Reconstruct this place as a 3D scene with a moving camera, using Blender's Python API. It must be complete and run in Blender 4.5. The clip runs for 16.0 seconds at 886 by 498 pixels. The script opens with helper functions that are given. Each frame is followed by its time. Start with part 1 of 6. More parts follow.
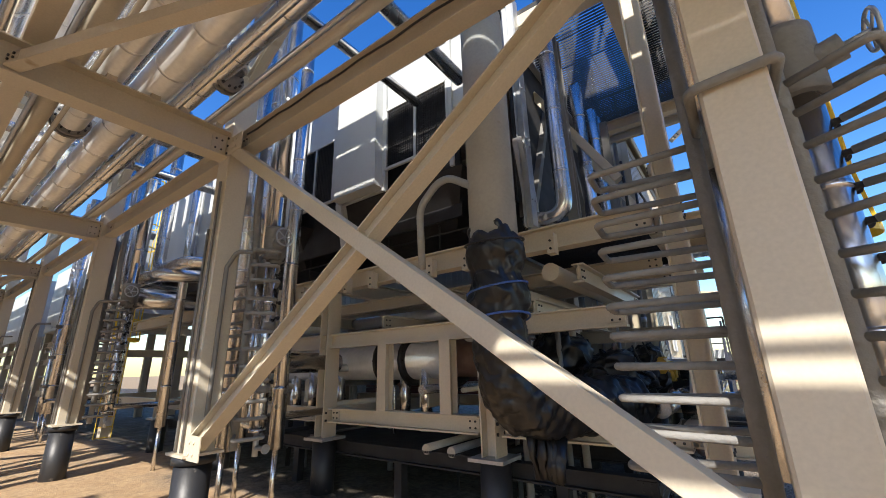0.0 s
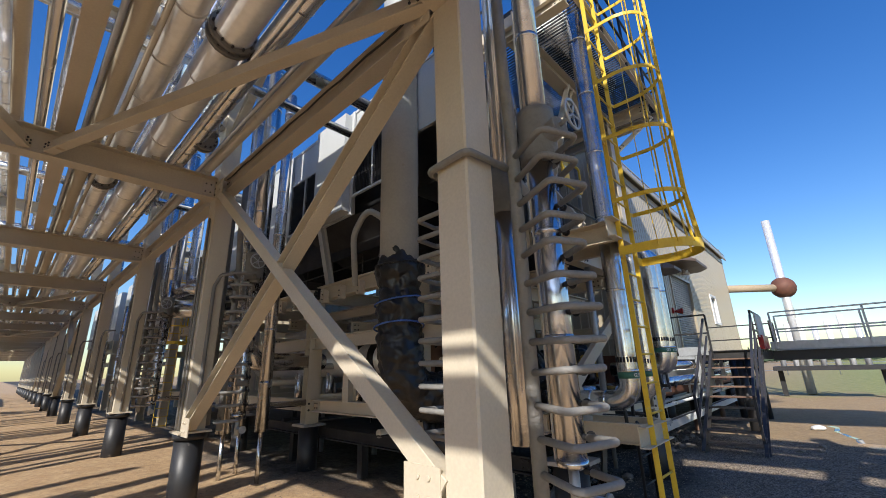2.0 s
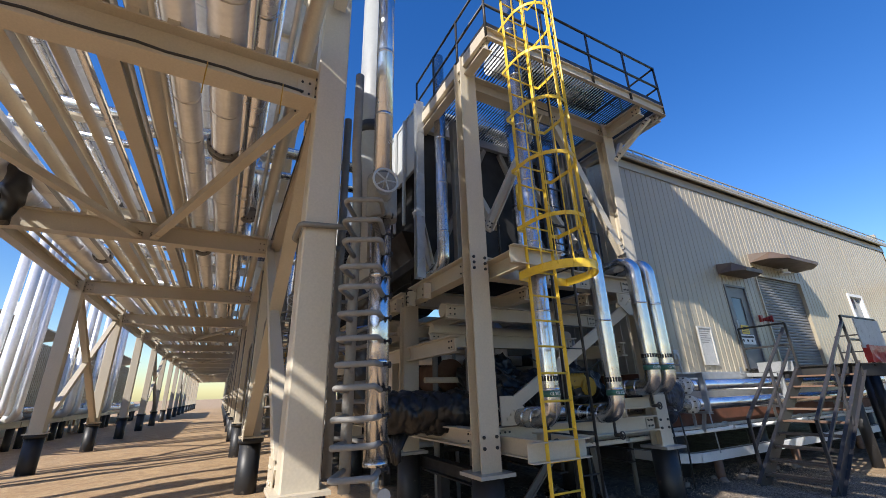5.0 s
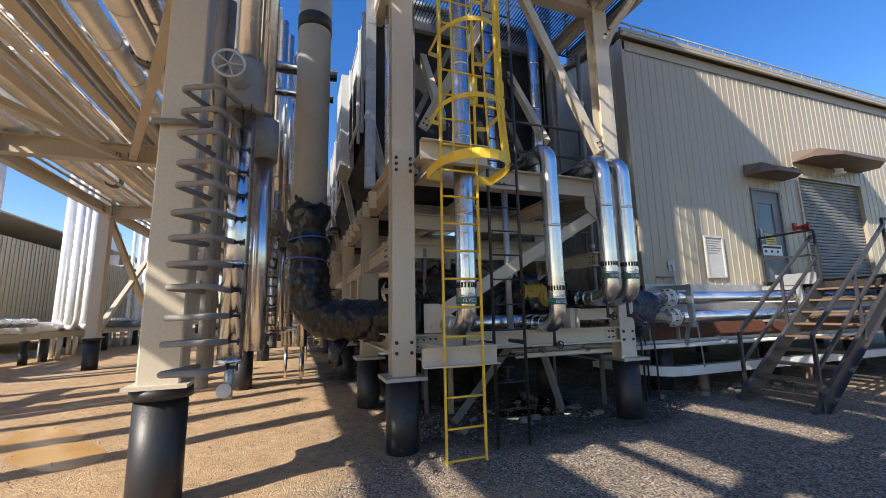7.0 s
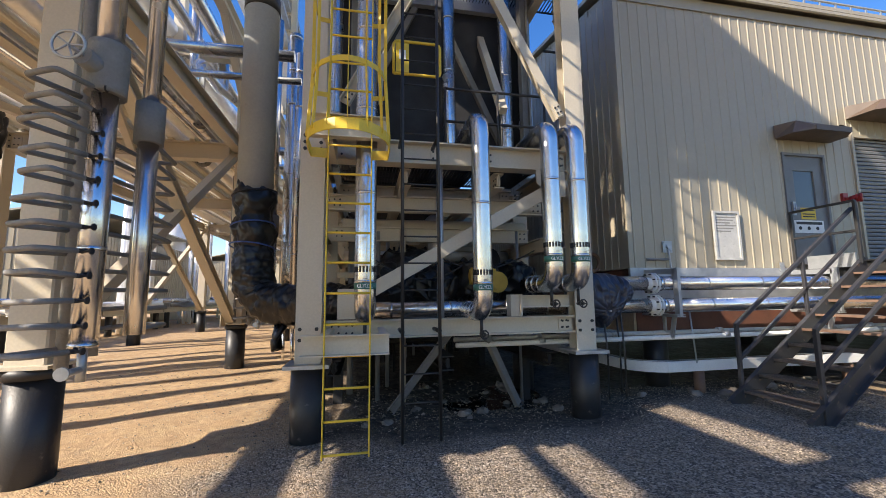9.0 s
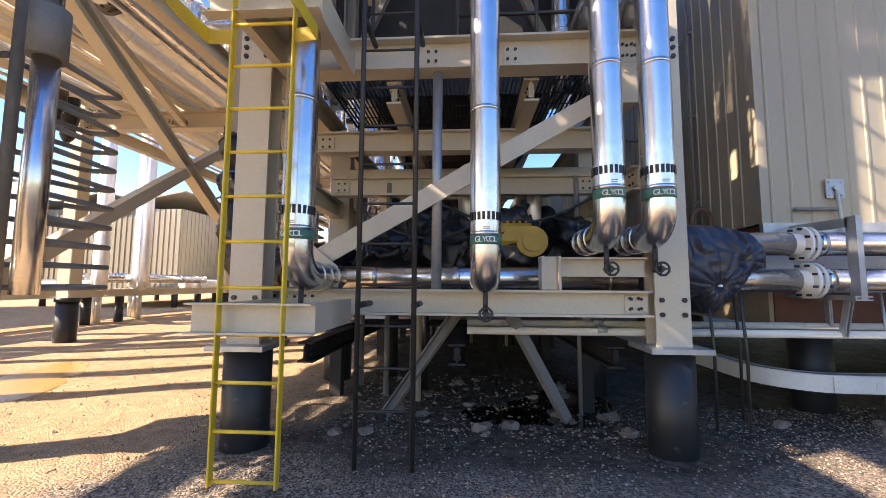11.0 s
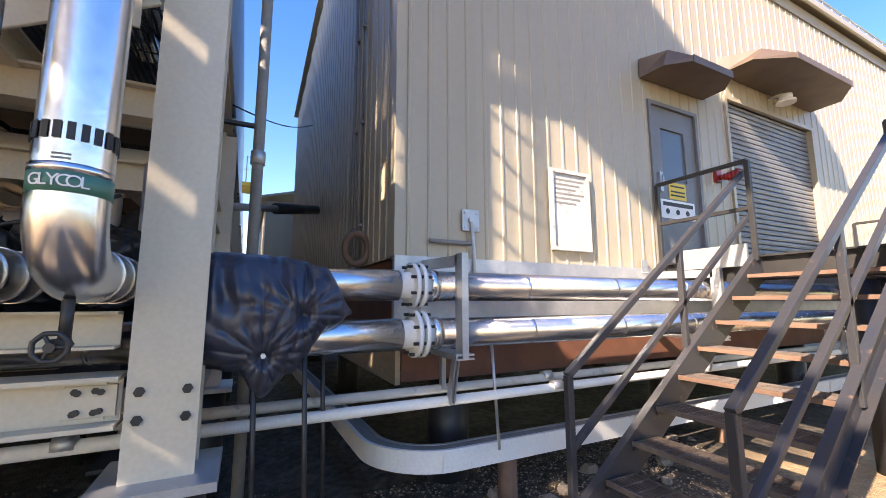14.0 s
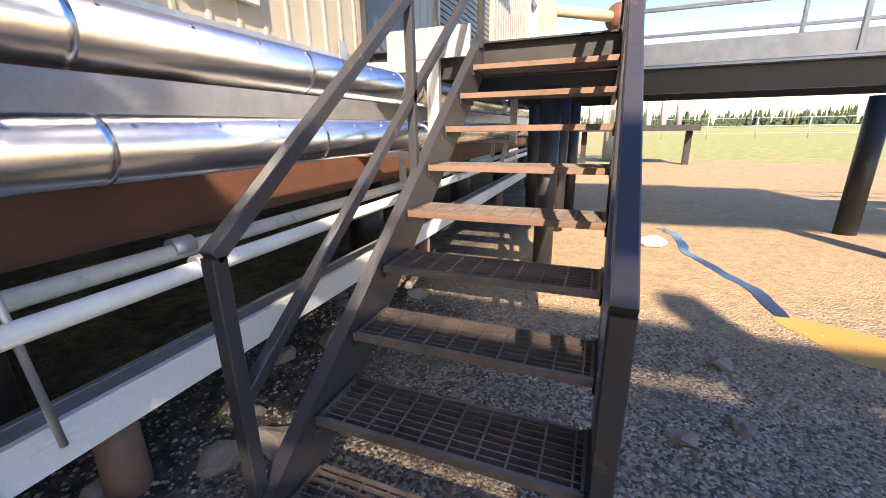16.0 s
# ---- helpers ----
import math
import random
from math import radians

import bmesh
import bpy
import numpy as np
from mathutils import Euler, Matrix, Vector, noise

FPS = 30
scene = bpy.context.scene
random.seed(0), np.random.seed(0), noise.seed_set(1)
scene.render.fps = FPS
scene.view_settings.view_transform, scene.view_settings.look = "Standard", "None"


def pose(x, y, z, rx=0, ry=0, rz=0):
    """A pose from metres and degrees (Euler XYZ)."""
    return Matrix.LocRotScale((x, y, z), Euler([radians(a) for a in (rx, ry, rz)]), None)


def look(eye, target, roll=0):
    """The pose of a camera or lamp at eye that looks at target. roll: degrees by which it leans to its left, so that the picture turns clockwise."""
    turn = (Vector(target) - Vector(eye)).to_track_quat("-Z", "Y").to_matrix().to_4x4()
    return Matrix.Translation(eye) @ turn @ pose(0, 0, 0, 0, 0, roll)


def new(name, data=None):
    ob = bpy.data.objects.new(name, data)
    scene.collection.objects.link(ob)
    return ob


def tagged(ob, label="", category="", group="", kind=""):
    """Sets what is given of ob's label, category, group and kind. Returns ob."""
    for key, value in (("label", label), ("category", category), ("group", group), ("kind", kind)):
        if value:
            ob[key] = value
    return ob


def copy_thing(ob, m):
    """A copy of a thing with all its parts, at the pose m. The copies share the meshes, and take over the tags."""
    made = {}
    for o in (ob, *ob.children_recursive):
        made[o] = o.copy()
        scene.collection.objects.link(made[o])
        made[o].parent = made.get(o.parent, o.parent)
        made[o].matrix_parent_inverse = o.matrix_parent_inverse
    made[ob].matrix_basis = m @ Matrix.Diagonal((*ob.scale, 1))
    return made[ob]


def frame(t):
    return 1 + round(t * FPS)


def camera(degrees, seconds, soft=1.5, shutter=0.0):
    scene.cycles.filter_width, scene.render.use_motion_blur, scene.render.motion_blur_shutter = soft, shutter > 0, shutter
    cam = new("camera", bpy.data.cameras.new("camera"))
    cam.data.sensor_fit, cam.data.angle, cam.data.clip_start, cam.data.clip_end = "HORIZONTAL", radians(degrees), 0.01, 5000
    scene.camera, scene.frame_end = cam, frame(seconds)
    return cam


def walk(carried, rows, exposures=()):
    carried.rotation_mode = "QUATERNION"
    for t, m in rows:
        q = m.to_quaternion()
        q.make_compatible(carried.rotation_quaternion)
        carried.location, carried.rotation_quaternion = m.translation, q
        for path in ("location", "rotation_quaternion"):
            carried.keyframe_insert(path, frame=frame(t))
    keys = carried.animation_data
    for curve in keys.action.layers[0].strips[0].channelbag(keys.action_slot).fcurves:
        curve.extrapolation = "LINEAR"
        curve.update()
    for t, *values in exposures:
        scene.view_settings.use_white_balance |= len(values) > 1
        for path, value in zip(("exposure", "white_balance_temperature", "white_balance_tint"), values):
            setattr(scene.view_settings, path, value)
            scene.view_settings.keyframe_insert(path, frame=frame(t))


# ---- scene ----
cam = camera(96.0, 16.0, soft=0.8)
PATH = [
    (0, (-0.044, 0.052, 1.844), (-1.167, 1.605, 2.418), -1.5),
    (0.5, (0.434, 0.177, 1.858), (-0.745, 1.686, 2.435), -1.5),
    (1, (0.94, 0.148, 1.832), (-0.277, 1.627, 2.406), -1.9),
    (1.5, (1.443, 0.229, 1.785), (0.185, 1.671, 2.367), -1.8),
    (2, (1.934, 0.344, 1.783), (0.627, 1.745, 2.356), -1.7),
    (2.5, (2.412, 0.502, 1.792), (1.04, 1.841, 2.365), -1.6),
    (3, (2.867, 0.752, 1.828), (1.427, 2.004, 2.427), -1.6),
    (3.2, (3.072, 0.82, 1.82), (1.606, 2.034, 2.435), -1.6),
    (5.3, (4.113, 2.089, 1.697), (2.414, 2.928, 2.336), -1.3),
    (5.5, (4.117, 2.256, 1.696), (2.388, 3.071, 2.287), -1.2),
    (6, (4.186, 2.653, 1.598), (2.397, 3.411, 2.072), -1.2),
    (6.5, (4.283, 3.068, 1.548), (2.452, 3.781, 1.923), -1.2),
    (7, (4.345, 3.572, 1.527), (2.489, 4.25, 1.838), -1.2),
    (7.5, (4.479, 4.072, 1.513), (2.607, 4.72, 1.79), -1.2),
    (8, (4.536, 4.57, 1.514), (2.645, 5.164, 1.775), -1.0),
    (8.5, (4.498, 5.055, 1.524), (2.58, 5.562, 1.781), -0.9),
    (9, (4.46, 5.369, 1.532), (2.512, 5.755, 1.766), -0.7),
    (9.2, (4.388, 5.479, 1.516), (2.428, 5.812, 1.732), -0.6),
    (11.3, (2.717, 6.859, 1.291), (0.737, 6.675, 1.509), 0.4),
    (11.5, (2.602, 7.032, 1.337), (0.629, 6.826, 1.592), 0.4),
    (12, (2.294, 7.389, 1.442), (0.326, 7.186, 1.732), 0.7),
    (12.5, (2.123, 7.732, 1.526), (0.15, 7.657, 1.845), 0.8),
    (13, (2.088, 8.08, 1.568), (0.126, 8.265, 1.91), 0.7),
    (13.5, (1.99, 8.338, 1.569), (0.087, 8.85, 1.907), 0.4),
    (14, (1.725, 8.591, 1.567), (-0.053, 9.468, 1.832), -0.1),
    (14.5, (1.487, 8.908, 1.498), (-0.133, 10.078, 1.574), -0.5),
    (15, (1.21, 9.22, 1.391), (-0.2, 10.623, 1.187), -1.1),
    (15.5, (0.826, 9.471, 1.409), (-0.257, 11.092, 0.96), -1.0),
    (16, (0.55, 9.86, 1.398), (-0.154, 11.641, 0.82), -0.9),
]
walk(cam, [(t, look(eye, target, roll)) for t, eye, target, roll in PATH],
     exposures=[(0, 0.95, 6400, 11), (1.5, 0.5, 6300, 11), (3, 0.35, 6300, 11), (5.5, 0.62, 6300, 12), (7, 0.75, 6700, 12), (9, 0.95, 7000, 13), (11.5, 1.83, 8000, 20), (12.5, 2.02, 8200, 20), (14.5, 1.76, 7800, 20), (16, 1.66, 7900, 19)])


# ---- world, sun ----
SUN_TO = Vector((0.42, -1.0, 0.74)).normalized()
world = bpy.data.worlds.new("sky")
scene.world = world
world.use_nodes = True
wn = world.node_tree.nodes
wn.clear()
sky = wn.new("ShaderNodeTexSky")
sky.sky_type = "NISHITA"
sky.sun_disc = False
sky.sun_elevation = math.asin(SUN_TO.z)
sky.sun_rotation = math.atan2(SUN_TO.x, SUN_TO.y)
sky.ozone_density, sky.dust_density, sky.air_density = 3.5, 0.5, 1.25
bg = wn.new("ShaderNodeBackground")
bg.inputs["Strength"].default_value = 0.115
wout = wn.new("ShaderNodeOutputWorld")
vivid = wn.new("ShaderNodeHueSaturation")
vivid.inputs["Saturation"].default_value = 1.34
vivid.inputs["Hue"].default_value = 0.514
vivid.inputs["Value"].default_value = 1.12
world.node_tree.links.new(sky.outputs[0], vivid.inputs["Color"])
world.node_tree.links.new(vivid.outputs[0], bg.inputs[0])
world.node_tree.links.new(bg.outputs[0], wout.inputs[0])
sun_data = bpy.data.lights.new("sun", "SUN")
sun_data.energy, sun_data.angle, sun_data.color = 4.8, radians(0.53), (1.0, 0.93, 0.82)
sun = new("sun", sun_data)
sun.matrix_world = look(SUN_TO * 60, (0, 0, 0))


# ---- materials ----
def mat(name, base, other=None, rough=0.5, metal=0.0, scale=3.0, fine=40.0, bump=0.05, spread=0.5, rough_var=0.12, stain=None, stain_at=0.62, stretch=(1, 1, 1), vary=0.0, bump_dist=0.01, specks=0.25):
    """A surface with large and fine variation, optional stains and relief, in object metres."""
    m = bpy.data.materials.new(name)
    m.use_nodes = True
    n, l = m.node_tree.nodes, m.node_tree.links
    p = n["Principled BSDF"]
    tc = n.new("ShaderNodeTexCoord")
    mp = n.new("ShaderNodeMapping")
    mp.inputs["Scale"].default_value = stretch
    l.new(tc.outputs["Object"], mp.inputs[0])
    big = n.new("ShaderNodeTexNoise")
    big.inputs["Scale"].default_value, big.inputs["Detail"].default_value = scale, 5
    small = n.new("ShaderNodeTexNoise")
    small.inputs["Scale"].default_value, small.inputs["Detail"].default_value = fine, 4
    l.new(mp.outputs[0], big.inputs[0])
    l.new(tc.outputs["Object"], small.inputs[0])
    other = other or tuple(c * 0.75 for c in base)
    ramp = n.new("ShaderNodeMapRange")
    ramp.inputs[1].default_value, ramp.inputs[2].default_value = 0.5 - spread / 2, 0.5 + spread / 2
    l.new(big.outputs[0], ramp.inputs[0])
    mix = n.new("ShaderNodeMix")
    mix.data_type = "RGBA"
    mix.inputs[6].default_value, mix.inputs[7].default_value = (*base, 1), (*other, 1)
    l.new(ramp.outputs[0], mix.inputs[0])
    speck = n.new("ShaderNodeMix")
    speck.data_type, speck.blend_type = "RGBA", "MULTIPLY"
    tone = n.new("ShaderNodeMapRange")
    tone.inputs[3].default_value, tone.inputs[4].default_value = 0.78, 1.18
    tone.inputs[1].default_value, tone.inputs[2].default_value = 0.3, 0.7
    l.new(small.outputs[0], tone.inputs[0])
    comb = n.new("ShaderNodeCombineColor")
    for i in range(3):
        l.new(tone.outputs[0], comb.inputs[i])
    speck.inputs[0].default_value = specks
    l.new(mix.outputs[2], speck.inputs[6])
    l.new(comb.outputs[0], speck.inputs[7])
    col = speck.outputs[2]
    if stain:
        sn = n.new("ShaderNodeTexNoise")
        sn.inputs["Scale"].default_value, sn.inputs["Detail"].default_value = scale * 2.3, 8
        l.new(mp.outputs[0], sn.inputs[0])
        sr = n.new("ShaderNodeMapRange")
        sr.inputs[1].default_value, sr.inputs[2].default_value = stain_at, stain_at + 0.1
        l.new(sn.outputs[0], sr.inputs[0])
        sm = n.new("ShaderNodeMix")
        sm.data_type = "RGBA"
        sm.inputs[7].default_value = (*stain, 1)
        l.new(sr.outputs[0], sm.inputs[0])
        l.new(col, sm.inputs[6])
        col = sm.outputs[2]
    if vary:
        oi = n.new("ShaderNodeObjectInfo")
        vr = n.new("ShaderNodeMapRange")
        vr.inputs[3].default_value, vr.inputs[4].default_value = 1 - vary, 1 + vary
        l.new(oi.outputs["Random"], vr.inputs[0])
        hv = n.new("ShaderNodeHueSaturation")
        l.new(vr.outputs[0], hv.inputs["Value"])
        l.new(col, hv.inputs["Color"])
        col = hv.outputs[0]
    l.new(col, p.inputs["Base Color"])
    rr = n.new("ShaderNodeMapRange")
    rr.inputs[3].default_value, rr.inputs[4].default_value = max(0.02, rough - rough_var), min(1, rough + rough_var)
    l.new(big.outputs[0], rr.inputs[0])
    l.new(rr.outputs[0], p.inputs["Roughness"])
    p.inputs["Metallic"].default_value = metal
    if bump:
        b = n.new("ShaderNodeBump")
        b.inputs["Strength"].default_value, b.inputs["Distance"].default_value = bump, bump_dist
        l.new(small.outputs[0], b.inputs["Height"])
        l.new(b.outputs[0], p.inputs["Normal"])
    return m


CREAM = mat("cream_paint", (0.57, 0.51, 0.405), (0.51, 0.45, 0.345), 0.42, scale=1.2, fine=45, bump=0.03, stain=(0.34, 0.25, 0.15), stain_at=0.68, stretch=(1, 1, 0.35))
ALU = mat("aluminium_cladding", (0.78, 0.78, 0.78), (0.66, 0.66, 0.67), 0.25, 1.0, scale=2.5, fine=9, bump=0.12, bump_dist=0.02, rough_var=0.08)
ALU_DULL = mat("weathered_cladding", (0.88, 0.88, 0.87), (0.75, 0.75, 0.74), 0.34, 0.5, scale=2.0, fine=14, bump=0.15, bump_dist=0.02)
GALV = mat("galvanised_steel", (0.5, 0.52, 0.54), (0.4, 0.42, 0.44), 0.45, 0.7, scale=8, fine=50, bump=0.05)
LAG = mat("grey_lagging", (0.24, 0.235, 0.225), (0.19, 0.185, 0.175), 0.75, scale=5, fine=30, bump=0.5, bump_dist=0.02)
PILE = mat("pile_coating", (0.024, 0.026, 0.03), (0.014, 0.014, 0.016), 0.45, scale=3, fine=40, bump=0.15, stain=(0.16, 0.14, 0.12), stain_at=0.66)
BAG = mat("black_plastic", (0.008, 0.008, 0.009), (0.014, 0.014, 0.016), 0.36, scale=6, fine=22, bump=0.12, bump_dist=0.02)
TARP = mat("navy_tarp", (0.024, 0.03, 0.048), (0.038, 0.045, 0.068), 0.32, scale=5, fine=14, bump=0.4, bump_dist=0.02)
YELLOW = mat("yellow_paint", (0.76, 0.52, 0.03), (0.66, 0.45, 0.05), 0.45, scale=5, fine=60, bump=0.05, stain=(0.5, 0.48, 0.3), stain_at=0.66)
BLACK = mat("black_steel", (0.025, 0.026, 0.03), (0.04, 0.038, 0.036), 0.45, 0.2, scale=6, fine=60, bump=0.08, stain=(0.14, 0.08, 0.05), stain_at=0.68)
RAIL = mat("blue_black_rail", (0.045, 0.05, 0.065), (0.06, 0.055, 0.055), 0.38, 0.3, scale=5, fine=50, bump=0.1, stain=(0.2, 0.13, 0.09), stain_at=0.64)
RUST = mat("rusty_steel", (0.13, 0.07, 0.048), (0.21, 0.13, 0.09), 0.75, scale=6, fine=50, bump=0.3)
RUSTBEAM = mat("red_oxide_beam", (0.16, 0.06, 0.035), (0.1, 0.045, 0.03), 0.7, scale=4, fine=40, bump=0.15)
SIDING = mat("tan_siding", (0.38, 0.335, 0.25), (0.345, 0.3, 0.222), 0.33, scale=0.8, fine=14, bump=0.015, stretch=(1, 1, 0.3), vary=0.03, specks=0.12)
TRIMB = mat("brown_trim", (0.13, 0.09, 0.065), None, 0.5, scale=3, fine=40)
DOORM = mat("grey_door_paint", (0.16, 0.16, 0.165), (0.13, 0.13, 0.135), 0.42, scale=3, fine=50)
DUCTM = mat("grey_duct", (0.36, 0.37, 0.37), (0.3, 0.31, 0.31), 0.5, scale=2, fine=30, bump=0.08, stain=(0.25, 0.2, 0.16), stain_at=0.7)
COOLER = mat("pale_grey_panel", (0.5, 0.52, 0.52), (0.43, 0.45, 0.45), 0.45, scale=1.5, fine=40, bump=0.04, stretch=(1, 1, 0.3), stain=(0.35, 0.34, 0.31), stain_at=0.68)
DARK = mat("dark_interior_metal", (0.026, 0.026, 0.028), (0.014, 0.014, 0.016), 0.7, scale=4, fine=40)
WHITE = mat("white_paint", (0.78, 0.78, 0.76), (0.7, 0.7, 0.68), 0.45, scale=4, fine=50)
RED = mat("red_paint", (0.34, 0.02, 0.02), None, 0.35, scale=6)
BLUE = mat("blue_tape", (0.05, 0.12, 0.4), None, 0.4, scale=6)
GREENBAND = mat("green_band", (0.06, 0.2, 0.15), None, 0.45, scale=6)
INK = mat("black_ink", (0.015, 0.015, 0.018), None, 0.5, scale=6)
MACH = mat("machine_yellow", (0.5, 0.31, 0.035), (0.38, 0.23, 0.025), 0.45, scale=6, fine=40, stain=(0.1, 0.07, 0.03), stain_at=0.66)
STONE = mat("stone", (0.26, 0.22, 0.18), (0.15, 0.13, 0.11), 0.85, scale=7, fine=60, bump=0.4, specks=0.6)
GRIT = mat("loose_gravel", (0.28, 0.23, 0.17), (0.18, 0.145, 0.105), 0.85, scale=9, fine=70, bump=0.3, specks=0.6)
island = GRIT.node_tree.nodes.new("ShaderNodeNewGeometry")
tone_range = GRIT.node_tree.nodes.new("ShaderNodeMapRange")
tone_range.inputs[3].default_value, tone_range.inputs[4].default_value = 0.3, 1.75
shade_by = GRIT.node_tree.nodes.new("ShaderNodeHueSaturation")
GRIT.node_tree.links.new(island.outputs["Random Per Island"], tone_range.inputs[0])
GRIT.node_tree.links.new(tone_range.outputs[0], shade_by.inputs["Value"])
GRIT.node_tree.links.new(GRIT.node_tree.nodes["Principled BSDF"].inputs["Base Color"].links[0].from_socket, shade_by.inputs["Color"])
GRIT.node_tree.links.new(shade_by.outputs[0], GRIT.node_tree.nodes["Principled BSDF"].inputs["Base Color"])
WOODB = mat("weathered_timber", (0.42, 0.34, 0.23), (0.33, 0.25, 0.16), 0.75, scale=3, fine=40, stretch=(6, 1, 6), bump=0.2)
FADED = mat("faded_white", (0.5, 0.5, 0.48), (0.4, 0.4, 0.38), 0.6, scale=6, fine=30, stain=(0.3, 0.3, 0.28), stain_at=0.6)
WORN = mat("worn_steel_edge", (0.13, 0.105, 0.095), (0.26, 0.21, 0.18), 0.5, 0.4, scale=9, fine=50, bump=0.2)
WATER = bpy.data.materials.new("muddy_water")
WATER.use_nodes = True
wp = WATER.node_tree.nodes["Principled BSDF"]
wp.inputs["Base Color"].default_value = (0.44, 0.25, 0.06, 1)
wp.inputs["Roughness"].default_value = 0.3
wp.inputs["Specular IOR Level"].default_value = 0.25
POOL = bpy.data.materials.new("dark_water")
POOL.use_nodes = True
POOL.node_tree.nodes["Principled BSDF"].inputs["Base Color"].default_value = (0.018, 0.015, 0.012, 1)
POOL.node_tree.nodes["Principled BSDF"].inputs["Roughness"].default_value = 0.06
GLASS = bpy.data.materials.new("window_glass")
GLASS.use_nodes = True
gp = GLASS.node_tree.nodes["Principled BSDF"]
gp.inputs["Base Color"].default_value = (0.1, 0.13, 0.16, 1)
gp.inputs["Roughness"].default_value = 0.04


def ground_material():
    m = bpy.data.materials.new("dirt_and_gravel")
    m.use_nodes = True
    n, l = m.node_tree.nodes, m.node_tree.links
    p = n["Principled BSDF"]
    geo = n.new("ShaderNodeNewGeometry")
    sep = n.new("ShaderNodeSeparateXYZ")
    l.new(geo.outputs["Position"], sep.inputs[0])

    def noise_of(scale, detail=6, rough=0.6):
        t = n.new("ShaderNodeTexNoise")
        t.inputs["Scale"].default_value, t.inputs["Detail"].default_value, t.inputs["Roughness"].default_value = scale, detail, rough
        l.new(geo.outputs["Position"], t.inputs[0])
        return t.outputs[0]

    def span(v, a, b, c=0.0, d=1.0):
        r = n.new("ShaderNodeMapRange")
        for i, q in enumerate((a, b, c, d)):
            r.inputs[i + 1].default_value = q
        l.new(v, r.inputs[0])
        return r.outputs[0]

    def math_of(op, a, b):
        q = n.new("ShaderNodeMath")
        q.operation = op
        for i, v in enumerate((a, b)):
            if isinstance(v, (int, float)):
                q.inputs[i].default_value = v
            else:
                l.new(v, q.inputs[i])
        return q.outputs[0]

    def blend(f, a, b):
        q = n.new("ShaderNodeMix")
        q.data_type = "RGBA"
        l.new(f, q.inputs[0])
        for i, v in ((6, a), (7, b)):
            if isinstance(v, tuple):
                q.inputs[i].default_value = (*v, 1)
            else:
                l.new(v, q.inputs[i])
        return q.outputs[2]
    broad, mid, fine, grit = noise_of(0.35), noise_of(2.2), noise_of(11), noise_of(55, 3)
    dirt = blend(span(mid, 0.35, 0.65), (0.43, 0.28, 0.15), (0.52, 0.37, 0.21))
    dirt = blend(span(fine, 0.45, 0.75), dirt, (0.33, 0.21, 0.12))
    dirt = blend(span(noise_of(4.5, 8, 0.7), 0.52, 0.66, 0.0, 0.5), dirt, (0.24, 0.16, 0.1))
    vor = n.new("ShaderNodeTexVoronoi")
    vor.inputs["Scale"].default_value = 62
    l.new(geo.outputs["Position"], vor.inputs[0])
    gravel = blend(span(vor.outputs["Color"], 0.25, 0.95), (0.06, 0.05, 0.038), (0.46, 0.38, 0.3))
    pebble = n.new("ShaderNodeTexVoronoi")
    pebble.inputs["Scale"].default_value = 21
    l.new(geo.outputs["Position"], pebble.inputs[0])
    shell = math_of("MULTIPLY", span(pebble.outputs["Distance"], 0.3, 0.22), span(pebble.outputs["Color"], 0.62, 0.66))
    gravel = blend(shell, gravel, blend(span(fine, 0.4, 0.6), (0.28, 0.24, 0.19), (0.58, 0.51, 0.43)))
    gravel = blend(span(mid, 0.45, 0.68, 0.0, 0.45), gravel, (0.13, 0.098, 0.07))
    # gravel on the yard beside the rack, bare dirt under it and far out
    wobble = math_of("ADD", sep.outputs[1], span(broad, 0.3, 0.7, -1.6, 1.6))
    yard = math_of("MULTIPLY", span(wobble, 3.6, 5.2), span(wobble, 11.8, 13.6, 1.0, 0.08))
    yard = math_of("MULTIPLY", yard, span(fine, 0.3, 0.5, 0.75, 1.0))
    # dirt blends darker beyond the gravel yard
    outer_dirt = span(wobble, 11.6, 13.2, 0.0, 0.5)
    dirt = blend(outer_dirt, dirt, blend(span(fine, 0.35, 0.65), (0.3, 0.22, 0.11), (0.19, 0.14, 0.07)))
    col = blend(yard, dirt, gravel)
    grass = blend(span(mid, 0.3, 0.7), (0.16, 0.19, 0.05), (0.33, 0.32, 0.12))
    gx = span(sep.outputs[0], -6.0, 4.0)
    far = math_of("MULTIPLY", span(math_of("ADD", sep.outputs[1], span(broad, 0.3, 0.7, -5, 5)), 27, 31), gx)
    col = blend(far, col, grass)
    # wet muddy ground under the cooler frame and building, darkened also for shade there
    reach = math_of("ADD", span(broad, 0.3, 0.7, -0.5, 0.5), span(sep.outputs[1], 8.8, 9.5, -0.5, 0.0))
    mud_shade_x = span(math_of("ADD", sep.outputs[0], reach), -0.9, -0.3, 1.0, 0.0)
    mud_shade_y = math_of("MULTIPLY", span(wobble, 4.3, 5.4), span(sep.outputs[1], 24, 26, 1.0, 0.0))
    mud_shade = math_of("MULTIPLY", mud_shade_x, mud_shade_y)
    col = blend(mud_shade, col, blend(span(fine, 0.4, 0.65), (0.03, 0.025, 0.019), (0.11, 0.088, 0.066)))
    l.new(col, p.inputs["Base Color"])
    l.new(math_of("SUBTRACT", 0.92, math_of("MULTIPLY", mud_shade, span(mid, 0.45, 0.6, 0.0, 0.25))), p.inputs["Roughness"])
    hsum = math_of("ADD", math_of("MULTIPLY", fine, 1.0), math_of("MULTIPLY", grit, 0.35))
    hsum = math_of("ADD", hsum, math_of("MULTIPLY", vor.outputs["Distance"], -0.45))
